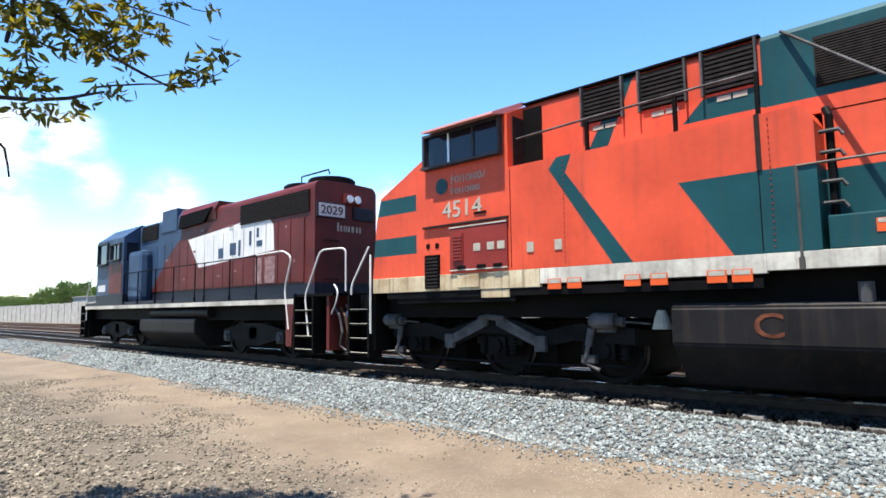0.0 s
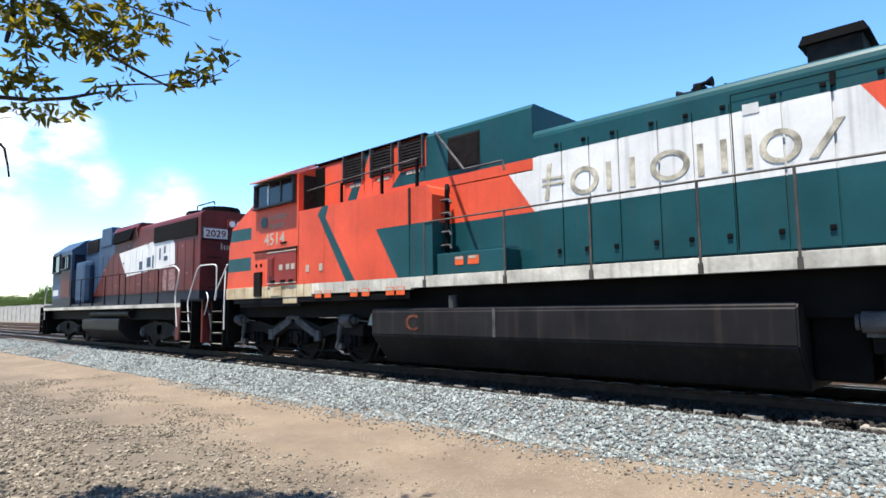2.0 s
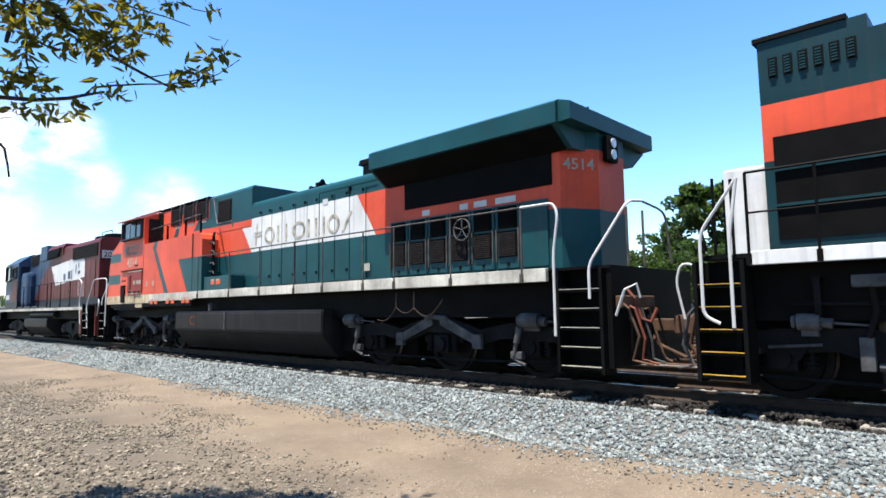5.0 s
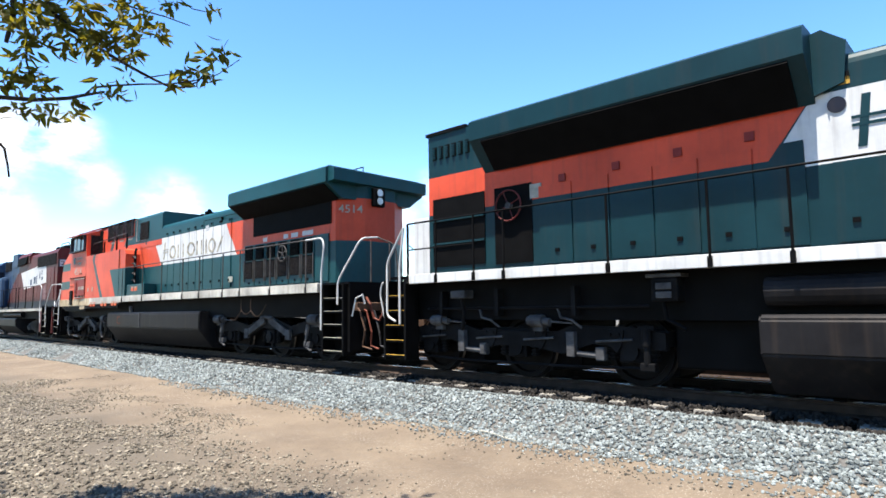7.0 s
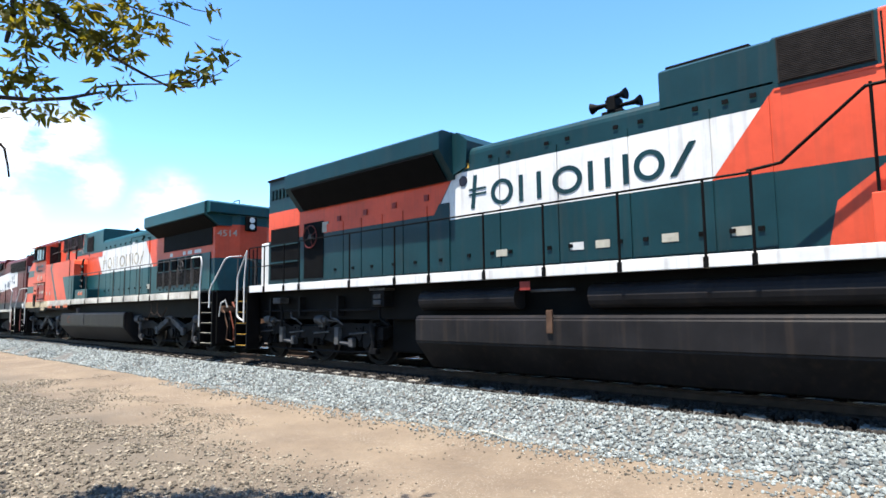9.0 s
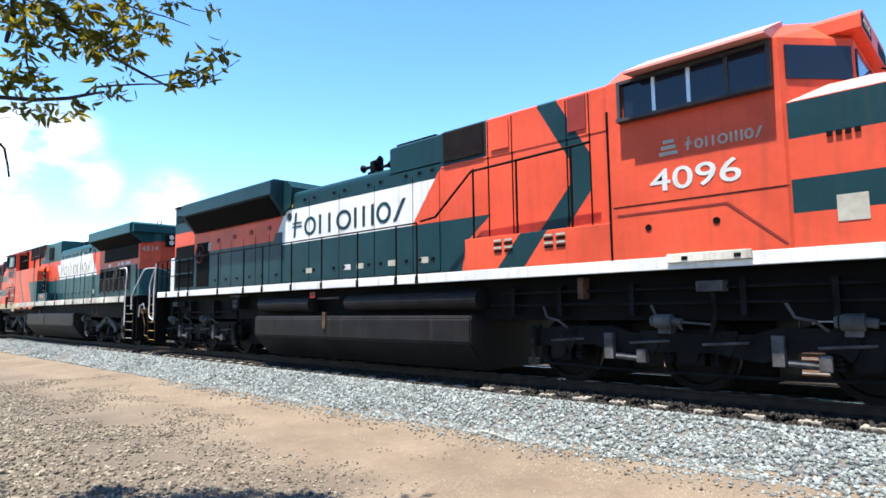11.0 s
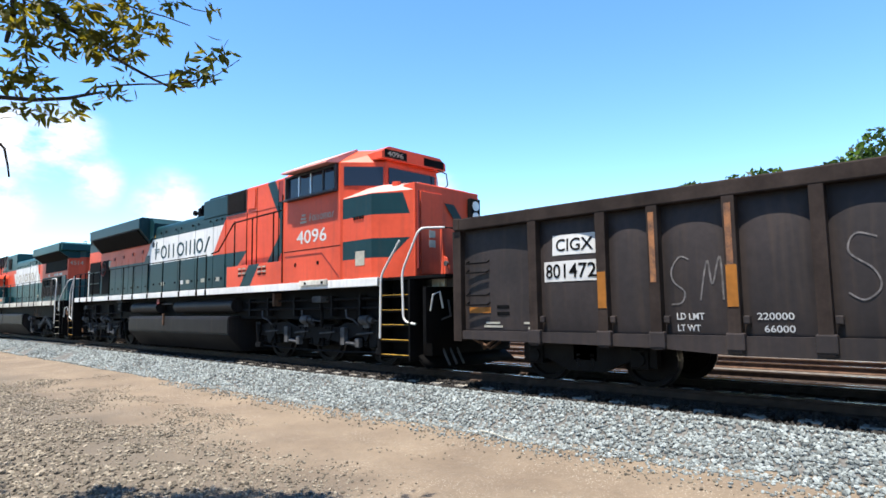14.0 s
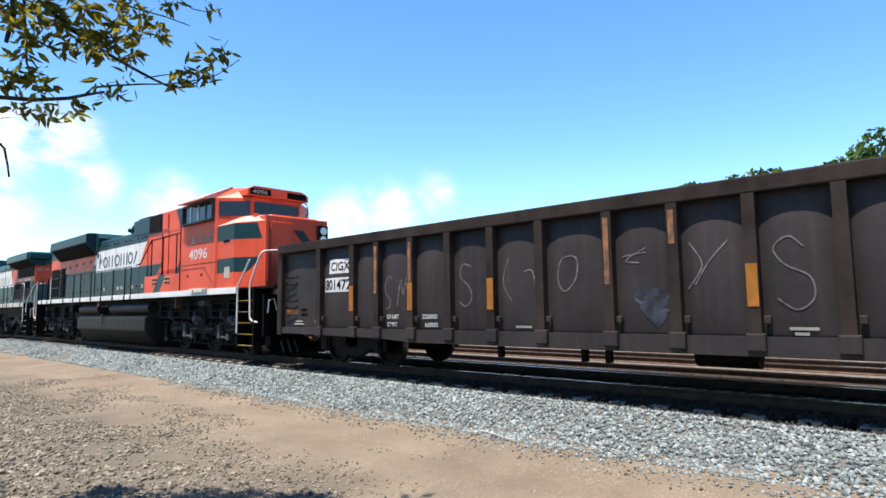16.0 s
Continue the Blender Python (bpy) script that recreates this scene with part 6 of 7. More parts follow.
    part("end_chain", fixed(tube(bmesh.new(), [(12.62, -1.0, 2.5), (12.62, -0.78, 2.38), (12.62, -0.55, 2.5)], 0.012)), BLACK, root)
    bent_rail([(12.3, -1.35, 1.0), (12.22, -1.4, 1.5), (12.3, -1.4, 1.75), (12.5, -1.35, 1.7), (12.5, -1.35, 1.2)], root, RAILW, 0.018)
    for y, m in ((-1.2, DUSTY), (-0.95, RUST), (-0.7, BLACK)):
        part("air_hose", fixed(tube(bmesh.new(), [(12.5, y, 1.3), (12.3, y - 0.04, 1.05), (12.2, y, 0.65), (12.32, y + 0.03, 0.38), (12.1, y + 0.06, 0.34)], 0.026, 8)), m, root)
    part("sand_box", fixed(box(bmesh.new(), 12.75, 13.28, -0.95, -0.2, 1.82, 3.0, 0.03)), WHITE, root, "white locker on the rear platform")
    railing((13.2, 13.95, 14.85, 15.5, 17.38, 18.8, 19.74, 21.05, 22.26, 23.53, 24.72, 25.3), 1.68, 2.80, -1.55, root)
    part("knee_rail", fixed(tube(bmesh.new(), [(13.2, -1.55, 2.3), (14.85, -1.55, 2.3)], 0.014)), BLACK, root)
    # black block added to fill the lit wedge beside the tank
    part("gap_block", fixed(box(bmesh.new(), 18.05, 19.28, -0.95, 0.95, 0.30, 1.0, 0.04)), BLACK, root)
    # tanks and reservoirs
    tank = fuel_tank(19.3, 26.55, 0.08, 1.06, root, 0.5)
    part("filler", fixed(box(bmesh.new(), 22.25, 22.36, -1.53, -1.49, 0.78, 1.14, 0.01)), RUST, tank, "rusty filler guard")
    for x0, x1 in ((19.37, 21.6), (22.95, 26.65)):
        bm = tube(bmesh.new(), [(x0, -1.28, 1.34), (x0 + 0.06, -1.28, 1.34), (x1 - 0.06, -1.28, 1.34), (x1, -1.28, 1.34)], 0.19, 18)
        part("air_reservoir", fixed(bm), TANKM, root, "black cylindrical air reservoir")
    part("valve", fixed(tube(bmesh.new(), [(21.9, -1.4, 1.45), (22.7, -1.4, 1.45)], 0.025)), DUSTY, root)
    plate(21.75, 21.95, 1.46, 1.6, -1.5, root, PLACARD, "notice")
    jb = part("junction_box", fixed(box(bmesh.new(), 17.92, 18.30, -1.40, -1.1, 1.24, 1.56, 0.03)), TRUCKM, root, "grimy steel junction box")
    for z in (1.33, 1.45):
        part("lid", fixed(box(bmesh.new(), 18.0, 18.22, -1.425, -1.40, z - 0.045, z + 0.045, 0.012)), DUSTY, jb, "pale dusty lid")
    part("top_flange", fixed(box(bmesh.new(), 17.86, 18.36, -1.42, -1.1, 1.57, 1.62, 0.01)), DUSTY, jb)
    part("cable", fixed(tube(bmesh.new(), [(18.05, -1.3, 1.25), (18.1, -1.32, 1.0), (18.35, -1.3, 0.86)], 0.03, 7)), BLACK, jb)
    for x in (14.2, 30.4):
        sf = part("sand_filler", fixed(box(bmesh.new(), x, x + 0.34, -1.45, -1.2, 1.36, 1.5, 0.02)), DUSTY, root)
        part("spout", fixed(tube(bmesh.new(), [(x + 0.17, -1.34, 1.38), (x + 0.2, -1.3, 1.1), (x + 0.1, -1.25, 0.8)], 0.035, 8)), TRUCKM, sf)
    # piping, brackets and air hoses along the frame
    for x0, x1, z in ((13.4, 17.8, 1.18), (26.8, 32.6, 1.22), (27.0, 32.4, 1.42)):
        part("air_pipe", fixed(tube(bmesh.new(), [(x0, -1.2, z), (x0 + 0.12, -1.27, z), (x1 - 0.12, -1.27, z), (x1, -1.2, z)], 0.022, 7)), TRUCKM, root)
    for x in (13.8, 15.1, 16.6, 27.3, 28.2, 29.4, 30.9, 31.9):
        part("pipe_bracket", fixed(box(bmesh.new(), x, x + 0.07, -1.31, -1.15, 1.05, 1.5)), TRUCKM, root)
    for x in (14.7, 16.3, 27.9, 29.7, 31.4):
        part("air_hose", fixed(tube(bmesh.new(), [(x, -1.25, 1.2), (x + 0.1, -1.3, 1.02), (x + 0.3, -1.3, 0.98), (x + 0.42, -1.22, 0.86)], 0.02, 7)), DUSTY, root)
    part("rusty_bracket", fixed(box(bmesh.new(), 28.62, 28.72, -1.4, -1.2, 1.3, 1.62, 0.01)), RUST, root)
    truck_three(15.4, 2.05, root, "straight", -1)
    truck_three(30.15, 2.05, root, "straight")
    return root


# ---- leading unit: maroon and blue, road number 2029 ----
def build_loco_p():
    global ORG
    ORG = -19.5
    root = thing("locomotive", "maroon and faded blue diesel locomotive with a white patch", "locomotive", "coupled locomotives", (ORG, YC, 0))
    P = [MAROON, BLUE, WHITE, NAVY]
    part("underframe", fixed(box(bmesh.new(), -27.3, -11.2, -1.2, 1.2, 0.95, 1.45)), BLACK, root)
    for s in (-1, 1):
        a, b = sorted((s * 1.55, s * 1.47))
        part("side_sill", livery(box(bmesh.new(), -27.4, -12.3, a, b, 1.34, 1.58), [([(-28, 1.3), (-11, 1.3), (-11, 1.46), (-28, 1.46)], 1)], 0), [NAVY, SILL_WHITE], root, "navy side sill with a white stripe")
    part("walkway", fixed(box(bmesh.new(), -27.4, -10.9, -1.46, 1.46, 1.50, 1.56)), BLACK, root)
    HP = [([(-30, 0), (-22.2, 0), (-22.2, 1.9), (-20.9, 3.0), (-19.9, 3.6), (-19.9, 5), (-30, 5)], 1), ([(-19.3, 3.5), (-14.6, 3.78), (-14.15, 3.45), (-14.1, 2.78), (-18.5, 2.55)], 2), ([(-30, 1.4), (-11, 1.4), (-11, 1.86), (-30, 1.86)], 3)]
    bm = livery(prism_x(bmesh.new(), round_hood(0.97, 1.56, 4.40, 0.2), -23.4, -12.3), HP, 0)
    hood = part("long_hood", bm, P, root, "scuffed maroon hood with a painted-over white patch")
    x = -22.9
    while x < -12.9:
        part("hood_door", livery(box(bmesh.new(), x, x + 0.57, -0.995, -0.97, 1.9, 3.5), HP, 0), P, hood)
        x += 0.6
    louvre(-15.95, -12.5, 3.62, 4.18, -0.97, hood, 9)
    part("dynamic_brake_hood", livery(prism_x(bmesh.new(), [(-0.99, 3.98), (-1.04, 4.3), (-0.9, 4.55), (0.9, 4.55), (1.04, 4.3), (0.99, 3.98)], -20.0, -17.4), HP, 0), P, hood)
    prow = prism_y(bmesh.new(), [(-19.9, 3.9), (-19.75, 4.32), (-17.55, 4.36), (-18.1, 3.95)], -1.075, -0.99)
    part("blister", fixed(prow), GRILLE, hood, "dark brake grid intake")
    part("filter_box", fixed(box(bmesh.new(), -21.4, -20.2, -1.0, 1.0, 3.9, 4.66, 0.02)), BLUE, hood)
    louvre(-23.2, -21.75, 3.75, 4.3, -0.97, hood, 9)
    bm = box(bmesh.new(), -23.4, -22.1, -1.4, -0.97, 1.56, 3.4, 0.2)
    part("cabinet", fixed(bm), BLUE, hood)
    for xx in (-14.1, -12.95):
        fan(xx, 4.4, 0.62, hood)
    part("roof_rail", fixed(tube(bmesh.new(), [(-13.6, -0.5, 4.45), (-13.6, -0.5, 4.72), (-12.4, -0.5, 4.72), (-12.35, -0.5, 4.6)], 0.02)), BLACK, hood)
    # end of the hood: headlights, number board, trade mark
    bm = box(bmesh.new(), -12.3, -12.24, -0.95, -0.06, 3.46, 3.86, 0.02)
    nb = part("number_board", fixed(bm), NAVY, hood)
    part("board_face", fixed(box(bmesh.new(), -12.24, -12.235, -0.90, -0.11, 3.50, 3.82)), RAILW, nb)
    text_part("2029", -0.84, -0.17, 3.55, 3.77, -12.235, NAVY, nb, "road_number", "end")
    part("number_board", fixed(box(bmesh.new(), -12.3, -12.24, 0.18, 0.85, 3.48, 3.82, 0.02)), NAVY, hood)
    bm = box(bmesh.new(), -12.3, -12.2, -0.12, 0.42, 3.86, 4.14, 0.03)
    hl = part("headlight", fixed(bm), MAROON, hood)
    for y in (0.02, 0.27):
        part("lens", fixed(tube(bmesh.new(), [(-12.21, y, 4.0), (-12.17, y, 4.0)], 0.1, 14)), ALU, hl)
    y = -0.3
    for w, h in ((0.1, 0.22), (0.1, 0.15), (0.07, 0.15), (0.07, 0.15), (0.11, 0.15), (0.15, 0.15), (0.1, 0.15), (0.1, 0.15)):
        part("trade_mark_block", fixed(box(bmesh.new(), -12.3, -12.292, y, y + w * 0.5, 3.16, 3.16 + h)), LABEL, hood)
        y += w
    for z in (2.9, 1.95):
        part("grab_iron", fixed(tube(bmesh.new(), [(-12.3, -0.7, z), (-12.22, -0.7, z), (-12.22, -0.3, z), (-12.3, -0.3, z)], 0.015)), BLACK, hood)
    # worn trade mark remnants on the white patch
    for xx, w, z, h in ((-17.2, 0.3, 2.75, 0.3), (-16.5, 0.35, 2.8, 0.35), (-16.0, 0.12, 2.75, 0.45), (-15.4, 0.12, 3.0, 0.4), (-15.0, 0.3, 2.95, 0.15), (-15.0, 0.12, 3.2, 0.25)):
        part("paint_remnant", fixed(box(bmesh.new(), xx, xx + w, -1.003, -0.996, z, z + h)), BLUE, hood)
    for xx, w in ((-15.05, 0.35), (-14.55, 0.5)):
        plate(xx, xx + w, 1.92, 2.62, -0.996, hood, PATCH, "pale_patch")
    for xx, z, w in ((-21.0, 2.9, 0.2), (-19.6, 2.2, 0.12), (-18.9, 3.05, 0.16), (-17.3, 2.2, 0.2), (-16.2, 2.3, 0.1), (-13.6, 3.3, 0.12), (-13.2, 2.4, 0.1), (-16.6, 3.62, 0.25), (-18.4, 3.68, 0.2)):
        plate(xx, xx + w, z, z + 0.07, -0.996, hood, PATCH, "scuff", 0.002)
    # cab and low nose
    bm = livery(prism_x(bmesh.new(), [(-1.5, 1.56), (-1.5, 3.95), (-0.9, 4.42), (0.9, 4.42), (1.5, 3.95), (1.5, 1.56)], -26.3, -23.5), [([(-30, 1.4), (-11, 1.4), (-11, 1.86), (-30, 1.86)], 3)], 1)
    cab = part("cab", bm, P, root, "faded blue cab")
    cab_window(-26.1, -25.0, 3.0, 3.85, -1.5, cab, 1)
    cab_window(-24.7, -23.7, 3.1, 3.75, -1.5, cab, 2)
    part("rear_window", fixed(box(bmesh.new(), -23.5, -23.47, -1.4, -1.02, 3.1, 3.75)), GLASS, cab)
    plate(-24.9, -23.6, 1.9, 3.0, -1.5, cab, MAROON, "door_panel", 0.02)
    plate(-26.1, -25.3, 2.0, 2.25, -1.5, cab, RAILW, "faded_number_bars")
    part("nose", fixed(box(bmesh.new(), -27.3, -26.3, -1.0, 1.0, 1.56, 2.95, 0.12)), NAVY, root)
    railing((-23.2, -21.9, -20.4, -19.0, -17.5, -16.9, -15.4, -14.0), 1.5, 2.58, -1.55, root)
    bent_rail([(-14.0, -1.55, 2.60), (-12.75, -1.55, 2.62), (-12.4, -1.55, 2.45), (-12.68, -1.55, 1.7), (-12.5, -1.55, 0.75)], root)
    bent_rail([(-11.75, -1.5, 0.6), (-11.9, -1.5, 1.5), (-11.45, -1.4, 2.55), (-10.9, -1.1, 2.58), (-10.9, -1.1, 1.6)], root)
    bent_rail([(-27.4, -1.5, 0.9), (-27.4, -1.5, 2.0), (-26.9, -1.5, 2.6)], root)
    stairs(-12.3, -11.5, root, 1.5, tread=LABEL)
    stairs(-27.95, -27.4, root, 1.5)
    part("end_plate", fixed(box(bmesh.new(), -11.2, -11.1, -1.4, 1.4, 0.3, 1.5)), MAROON, root)
    part("step_side", fixed(prism_y(bmesh.new(), [(-12.62, 0.35), (-12.62, 1.45), (-12.3, 1.45), (-12.38, 0.35)], -1.545, -1.52)), MAROON, root, "scuffed maroon step side")
    for y, m in ((-1.25, DUSTY), (-1.1, RUST), (-0.85, DUSTY), (-0.7, BLACK)):
        part("air_hose", fixed(tube(bmesh.new(), [(-11.1, y, 1.25), (-10.85, y - 0.05, 1.05), (-10.78, y - 0.03, 0.7), (-10.9, y, 0.42), (-10.75, y + 0.05, 0.3)], 0.028, 8)), m, root)
    bent_rail([(-11.1, -1.35, 1.1), (-10.85, -1.4, 1.35), (-10.8, -1.38, 1.6), (-11.0, -1.35, 1.75)], root, RAILW, 0.018)
    part("end_plate", fixed(box(bmesh.new(), -27.45, -27.35, -1.4, 1.4, 0.25, 1.5)), BLACK, root)
    part("hose", fixed(tube(bmesh.new(), [(-11.0, -1.0, 1.3), (-10.75, -1.05, 1.0), (-10.9, -1.05, 0.5)], 0.03)), DUSTY, root)
    bm = tube(bmesh.new(), [(-10.95, -0.9, 1.0), (-10.75, -0.9, 1.0)], 0.22, 14)
    part("cable_reel", fixed(bm), BLUE, root)
    coupler(-10.6, 1, root)
    coupler(-28.1, -1, root)
    fuel_tank(-21.75, -17.6, 0.16, 0.98, root, 0.42)
    part("air_reservoir", fixed(tube(bmesh.new(), [(-21.2, -1.25, 1.16), (-17.0, -1.25, 1.16)], 0.15, 16)), TANKM, root)
    truck_two(-25.0, 2.74, root, 0.5)
    truck_two(-14.9, 2.74, root, 0.5)
    return root


# ---- gondola car ----
RIBS = (36.6, 37.79, 38.57, 39.56, 40.52, 41.5, 42.48, 43.65, 44.6, 45.55, 46.5, 47.48, 48.4, 49.5, 50.7)


def sheet_y(x, z):
    """How far the bulging side sheet stands from the centre line."""
    edges = (35.02,) + RIBS + (52.28,)
    for a, b in zip(edges, edges[1:]):
        if a <= x <= b:
            i, j = (x - a) / (b - a), (z - 0.68) / 1.88
            g = 0.055 if a < 35.1 or b > 52.2 else 0.105
            return -1.44 - g * max(0.0, math.sin(math.pi * i)) ** 0.7 * max(0.0, math.sin(math.pi * min(0.97, j + 0.02))) ** 0.45
    return -1.44


def sheet_plate(xa, xb, za, zb, parent, material, name, off=0.003, label=""):
    """A thin painted field that follows the side sheet."""
    bm = bmesh.new()
    nx, nz = 8, 4
    rows = []
    for yy in (0.0, 0.003):
        rows.append([[bm.verts.new((x - ORG, sheet_y(x, z) - off - yy, z)) for z in (za + (zb - za) * j / nz for j in range(nz + 1))] for x in (xa + (xb - xa) * i / nx for i in range(nx + 1))])
    for g in rows:
        for i in range(nx):
            for j in range(nz):
                bm.faces.new((g[i][j], g[i + 1][j], g[i + 1][j + 1], g[i][j + 1]))
    return part(name, fixed(bm), material, parent, label)


def sheet_text(words, xa, xb, za, zb, material, parent, name, off):
    """Stencilled words that follow the side sheet."""
    ob = text_part(words, xa, xb, za, zb, 0.0, material, parent, name)
    for v in ob.data.vertices:
        v.co.y += sheet_y(v.co.x + ORG, v.co.z) - off + 0.004
    return ob


def stroke(pts, parent, y, r=0.010):
    """A chalk line through points of the side, smoothed."""
    out = []
    for i in range(len(pts) - 1):
        p0, p1, p2, p3 = (Vector(pts[max(0, min(len(pts) - 1, i + k))]) for k in (-1, 0, 1, 2))
        for k in range(6):
            t = k / 6
            out.append(0.5 * (2 * p1 + (p2 - p0) * t + (2 * p0 - 5 * p1 + 4 * p2 - p3) * t * t + (3 * p1 - p0 - 3 * p2 + p3) * t ** 3))
    out.append(Vector(pts[-1]))
    bm = bmesh.new()
    for a, b in zip(out, out[1:]):
        d = (b - a).normalized()
        o = Vector((-d.y, d.x)) * r
        v = [bm.verts.new((q.x - ORG, sheet_y(q.x, q.y) - yy, q.y)) for yy in (0.0, 0.005) for q in (a - o, a + o, b + o, b - o)]
        bm.faces.new(v[:4])
        bm.faces.new(v[7:3:-1])
    return part("chalk_mark", fixed(bm), CHALK, parent, "faint chalk scrawl")


def build_gondola():
    global ORG
    ORG = 43.65
    x0, x1 = 34.94, 52.36
    root = thing("gondola_car", "weathered dark brown steel gondola car with ribbed sides", "freight car", "", (ORG, YC, 0))
    yb = -1.44
    edges = (x0 + 0.08,) + RIBS + (x1 - 0.08,)
    for a, b in zip(edges, edges[1:]):
        for s in (-1, 1):
            bm = bmesh.new()
            n, m = 8, 12
            g = 0.055 if a < 35.1 or b > 52.2 else 0.105
            grid = [[bm.verts.new((a + (b - a) * i / n - ORG, -s * (yb - (g * math.sin(math.pi * i / n) ** 0.7 * math.sin(math.pi * min(0.97, j / m + 0.02)) ** 0.45 if 0 < i < n and j < m else 0.0)), 0.68 + (2.56 - 0.68) * j / m)) for j in range(m + 1)] for i in range(n + 1)]
            back = [bm.verts.new((a + (b - a) * i / n - ORG, -s * (yb + 0.03), 0.68)) for i in range(n + 1)]
            for i in range(n):
                for j in range(m):
                    f = bm.faces.new((grid[i][j], grid[i + 1][j], grid[i + 1][j + 1], grid[i][j + 1]))
                    f.smooth = True
                bm.faces.new((grid[i][0], back[i], back[i + 1], grid[i + 1][0]))
            part("side_sheet", fixed(bm), GOND, root)
    for s in (-1, 1):
        a, b = sorted((s * 1.588, s * 1.44))
        part("top_chord", fixed(box(bmesh.new(), x0, x1, a, b, 2.54, 2.75, 0.02)), GONDRIB, root, "dusty brown top chord")
        a, b = sorted((s * 1.58, s * 1.40))
        bm = prism_y(bmesh.new(), [(x0, 0.80), (x1, 0.80), (x1, 0.66), (x1 - 3.6, 0.62), (x1 - 4.6, 0.56), (x0 + 4.6, 0.56), (x0 + 3.6, 0.62), (x0, 0.66)], a + 0.04, b - 0.04)
        part("side_sill", fixed(bm), GOND, root)
        for x in RIBS:
            a, b = sorted((s * 1.60, s * 1.46))
            w = 0.075
            bm = prism_y(bmesh.new(), [(x - w, 0.60), (x - w, 2.54), (x + w, 2.54), (x + w, 0.60)], a, b)
            rib = part("rib", fixed(bm), GONDRIB, root)
            if s < 0:
                part("foot", fixed(box(bmesh.new(), x - 0.11, x + 0.11, -1.61, -1.5, 0.62, 0.84, 0.02)), GOND, rib)
                if RIBS.index(x) in (2, 3, 7, 8):
                    part("rust_stain", fixed(box(bmesh.new(), x - 0.05, x + 0.03, -1.603, -1.60, 1.5 if x < 44 else 2.0, 2.45)), RUSTSTAIN, rib, "rust-streaked face")
                part("lug", fixed(box(bmesh.new(), x + 0.09, x + 0.17, -1.57, -1.5, 0.95, 1.05, 0.015)), GOND, rib)
    for x, s in ((x0, 1), (x1, -1)):
        a, b = sorted((x, x + s * 0.1))
        part("end_wall", fixed(box(bmesh.new(), a, b, -1.52, 1.52, 0.7, 2.6, 0.01)), GONDRIB, root)
        part("end_cap", fixed(box(bmesh.new(), a - 0.02, b + 0.02, -1.60, 1.60, 2.545, 2.76, 0.02)), GONDRIB, root)
        for y in (-0.9, -0.3, 0.3, 0.9):
            a2, b2 = sorted((x - s * 0.1, x))
            part("end_rib", fixed(box(bmesh.new(), a2, b2, y - 0.07, y + 0.07, 0.8, 2.5)), GONDRIB, root)
        part("corner_post", fixed(box(bmesh.new(), x - 0.06 if s > 0 else x - 0.12, x + 0.12 if s > 0 else x + 0.06, -1.56, -1.42, 0.62, 2.54)), GONDRIB, root)
    part("floor", fixed(box(bmesh.new(), x0 + 0.1, x1 - 0.1, -1.42, 1.42, 0.95, 1.05)), GOND, root)
    part("centre_sill", fixed(box(bmesh.new(), x0 - 0.3, x1 + 0.3, -0.3, 0.3, 0.62, 0.95)), BLACK, root)
    part("load", fixed(box(bmesh.new(), x0 + 0.12, x1 - 0.12, -1.40, 1.40, 1.06, 1.1)), RUST, root)
    # writing
    sheet_plate(36.93, 37.68, 1.97, 2.28, root, RAILW, "stencil_field")
    sheet_plate(36.76, 37.70, 1.57, 1.88, root, RAILW, "stencil_field")
    sheet_text("CIGX", 37.0, 37.62, 2.03, 2.22, BLACK, root, "reporting_mark", 0.010)
    sheet_text("801472", 36.80, 37.66, 1.62, 1.84, BLACK, root, "reporting_mark", 0.010)
    for words, xa, xb, z in (("LD LMT", 38.82, 39.18, 1.0), ("LT WT", 38.82, 39.12, 0.85), ("220000", 39.8, 40.2, 1.0), ("66000", 39.87, 40.2, 0.85)):
        sheet_text(words, xa, xb, z, z + 0.085, RAILW, root, "weight_stencil", 0.004)
    for xa, xb, z in ((35.55, 35.85, 0.92), (35.5, 35.9, 0.86), (36.32, 36.48, 0.92), (36.4, 36.46, 0.84), (41.95, 42.25, 0.86), (45.9, 46.2, 0.88), (45.95, 46.1, 0.82)):
        sheet_plate(xa, xb, z, z + 0.035, root, LABEL, "stencil_bars")
    for x in (37.79, 39.56, 41.5, 45.55):
        plate(x - 0.065, x + 0.065, 1.16, 1.68, -1.601, root, AMBER, "reflector", 0.005, "amber reflector strip on a rib")
    sheet_plate(35.17, 35.66, 1.10, 1.20, root, AMBER, "reflector")
    for z in (1.24, 1.40, 1.79, 1.95):
        part("grab_iron", fixed(tube(bmesh.new(), [(35.17, -1.46, z + 0.05), (35.17, -1.55, z), (35.64, -1.55, z), (35.64, -1.46, z + 0.05)], 0.014)), BLACK, root)
    sheet_plate(35.80, 36.05, 1.17, 1.23, root, BLACK, "slot")
    sheet_plate(35.80, 36.05, 1.06, 1.12, root, BLACK, "slot")
    # chalk scrawls
    y = -1.54
    stroke([(39.02, 1.78), (38.9, 1.82), (38.78, 1.66), (38.8, 1.5), (38.95, 1.36), (38.9, 1.22), (38.76, 1.2)], root, y)
    stroke([(39.15, 1.25), (39.25, 1.75), (39.3, 1.45), (39.4, 1.8), (39.42, 1.25)], root, y)
    stroke([(41.05, 1.9), (40.85, 1.95), (40.78, 1.75), (41.0, 1.55), (41.05, 1.35), (40.9, 1.22), (40.75, 1.3)], root, y)
    stroke([(41.85, 2.0), (41.72, 1.6), (41.9, 1.3)], root, y)
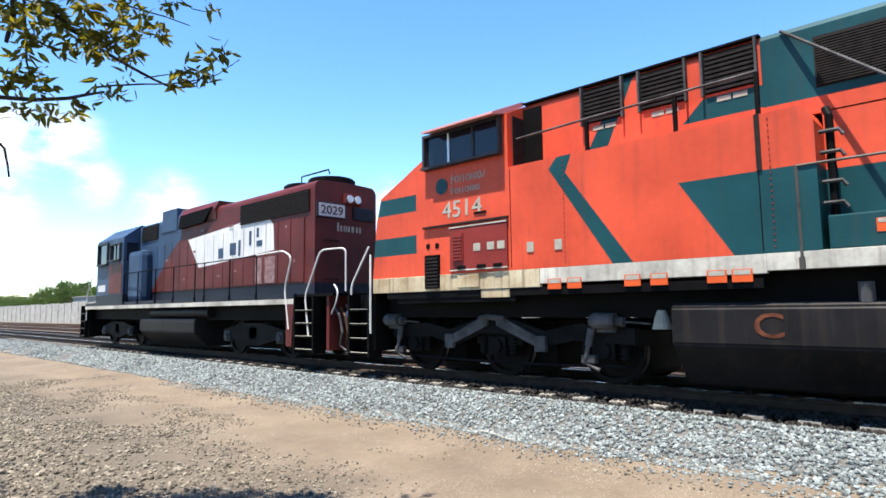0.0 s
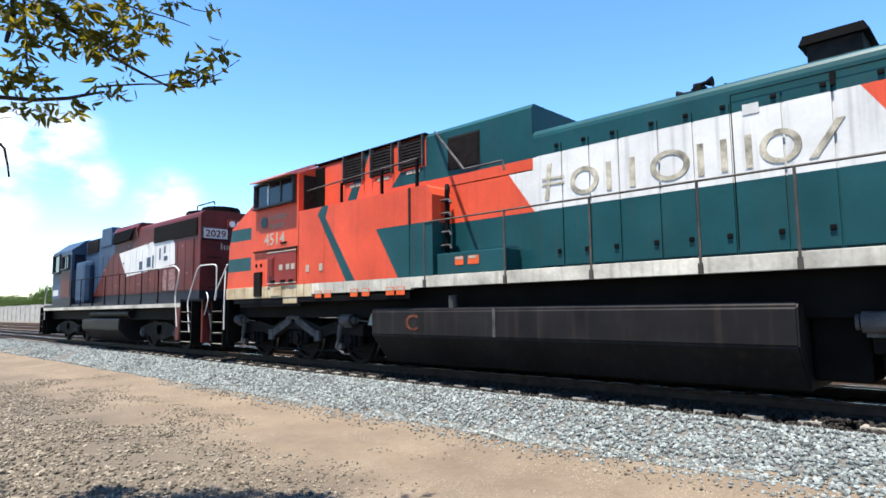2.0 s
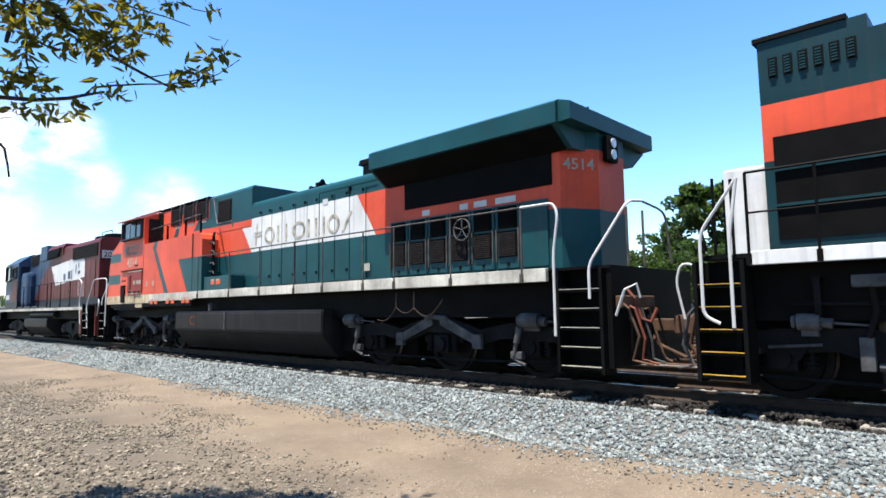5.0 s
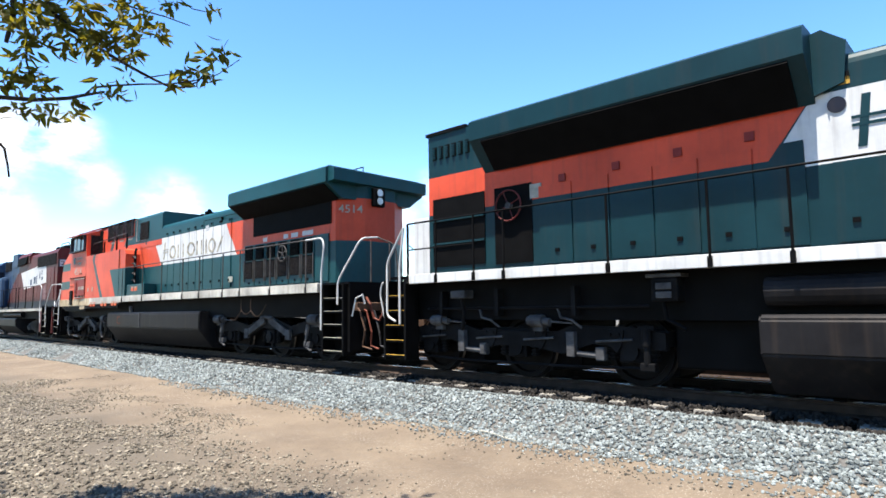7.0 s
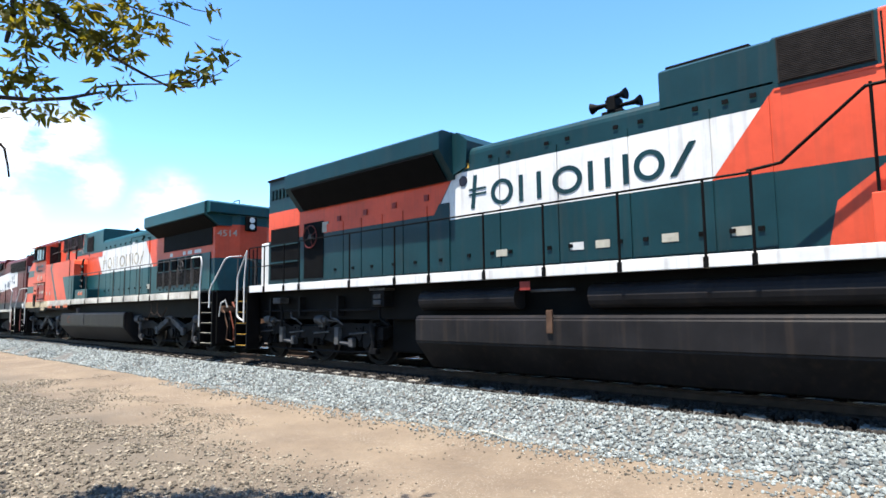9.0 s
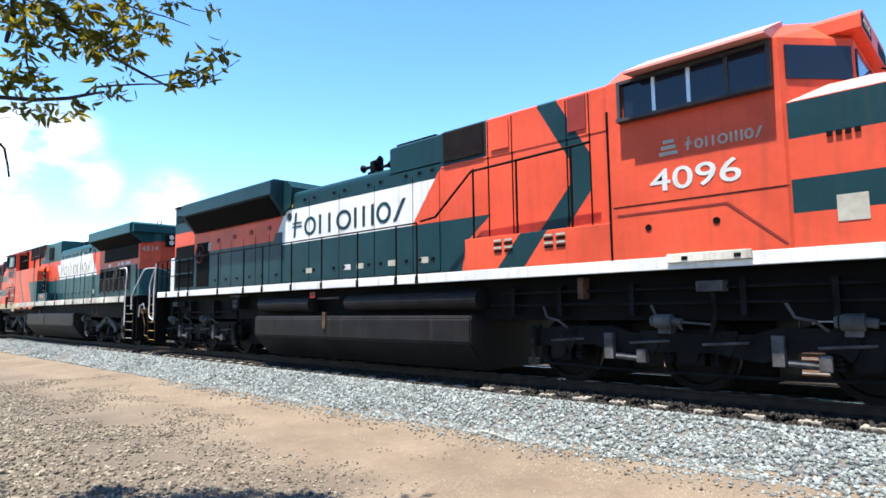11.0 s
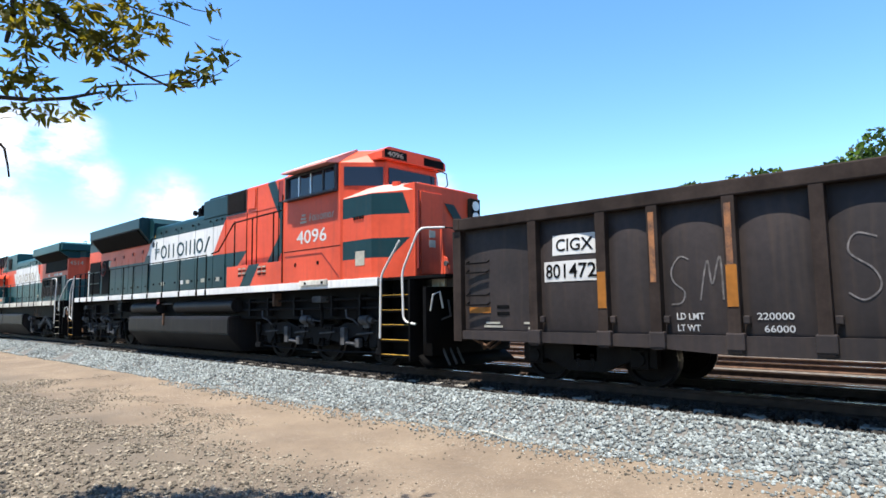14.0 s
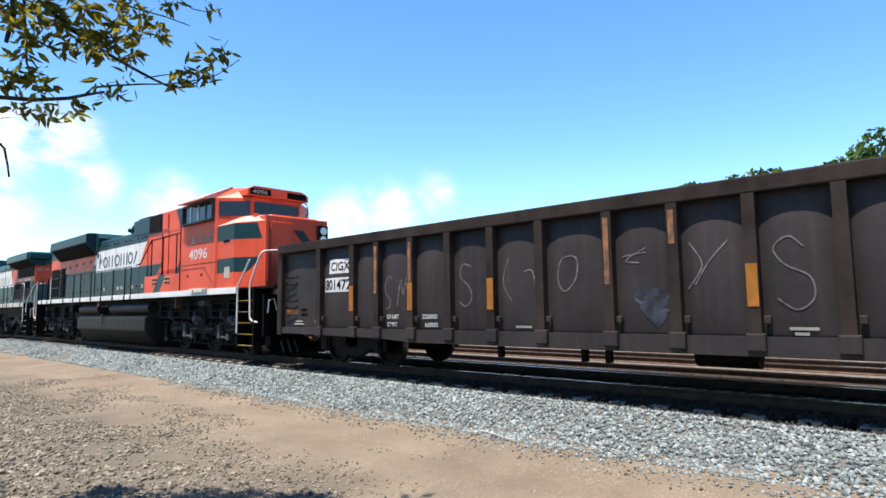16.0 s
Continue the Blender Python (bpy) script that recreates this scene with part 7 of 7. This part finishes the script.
    stroke([(42.15, 1.75), (42.3, 1.75), (42.38, 1.3)], root, y)
    stroke([(43.05, 1.95), (42.85, 1.9), (42.78, 1.6), (42.9, 1.42), (43.1, 1.6), (43.12, 1.9), (42.95, 1.95)], root, y)
    stroke([(43.85, 1.88), (44.2, 1.92)], root, y)
    stroke([(44.2, 1.98), (43.9, 1.82), (44.1, 1.78)], root, y)
    stroke([(44.78, 2.0), (44.95, 1.7), (44.75, 1.4)], root, y)
    stroke([(45.28, 2.0), (45.05, 1.75), (44.85, 1.45)], root, y)
    stroke([(46.1, 1.85), (45.95, 1.98), (45.78, 1.85), (45.9, 1.65), (46.15, 1.5), (46.18, 1.25), (46.0, 1.12), (45.8, 1.25)], root, y)
    blue = mat("blue_spray_haze", (0.040, 0.042, 0.058), 0.8, vary=0.3, scale=6.0)
    for xa, xb, za, zb in ((44.02, 44.45, 1.05, 1.45), (44.15, 44.5, 0.95, 1.3)):
        bm = bmesh.new()
        cx, cz = (xa + xb) / 2, (za + zb) / 2
        ring = []
        for k in range(20):
            q = k * math.tau / 20
            rr = 1 + 0.25 * math.sin(3 * q + xa) + 0.12 * math.sin(7 * q)
            xx, zz = cx + (xb - xa) / 2 * rr * math.cos(q), cz + (zb - za) / 2 * rr * math.sin(q)
            ring.append((xx, zz))
        vs = [bm.verts.new((xx - ORG, sheet_y(xx, zz) - 0.003, zz)) for xx, zz in ring]
        hub = bm.verts.new((cx - ORG, sheet_y(cx, cz) - 0.003, cz))
        for k in range(20):
            bm.faces.new((hub, vs[k], vs[(k + 1) % 20]))
        part("paint_smudge", fixed(bm), blue, root, "faint blue spray paint smudge")
    # underframe gear
    part("brake_reservoir", fixed(tube(bmesh.new(), [(44.6, -0.9, 0.50), (45.4, -0.9, 0.50)], 0.15, 14)), BLACK, root)
    part("brake_rod", fixed(tube(bmesh.new(), [(39.5, -0.6, 0.52), (48.0, -0.6, 0.52)], 0.025)), BLACK, root)
    for x in (41.4, 43.0, 43.4):
        part("hanger", fixed(box(bmesh.new(), x, x + 0.08, -1.3, -1.2, 0.36, 0.7)), BLACK, root)
    truck_two(37.2, 1.78, root, 0.42, True)
    truck_two(50.1, 1.78, root, 0.42, True)
    coupler(34.75, -1, root)
    coupler(52.6, 1, root)
    return root


build_ground()
build_track(YC, "railway track with rusty rails on concrete ties")
build_track(13.4, "second railway track of the yard on pale concrete ties", -0.24)
build_track(17.4, "third railway track of the yard", -0.27, False)
build_track(21.4, "fourth railway track of the yard", -0.27, False)
build_track(25.6, "fifth railway track of the yard", -0.27, False)
ORG = 0.0
build_wall()
build_far_trees()
near_tree()
build_stones()
def straw():
    bm = tube(bmesh.new(), [(-5.74, 6.80, GROUND + 0.04), (-5.5, 6.74, GROUND + 0.05), (-5.36, 6.71, GROUND + 0.04), (-4.94, 6.60, GROUND + 0.03)], 0.009, 6, False, 0.005)
    tagged(part("dry_stick", fixed(bm), LABEL, None), "pale dry stick lying at the foot of the ballast", "stick")


straw()
TRAIN = [build_loco_p(), build_loco_a(), build_loco_b(), build_gondola()]


# ---- movement ----
def motions():
    for ob in TRAIN:
        x = ob.location.x
        walk(ob, [(0.5 * k, pose(x - travelled(0.5 * k), YC, 0)) for k in range(33)])
    for ob, x, r in WHEELS:
        walk(ob, [(0.2 * k, pose(x, 0, r, 0, -math.degrees(travelled(0.2 * k) / r), 0)) for k in range(81)])


motions()
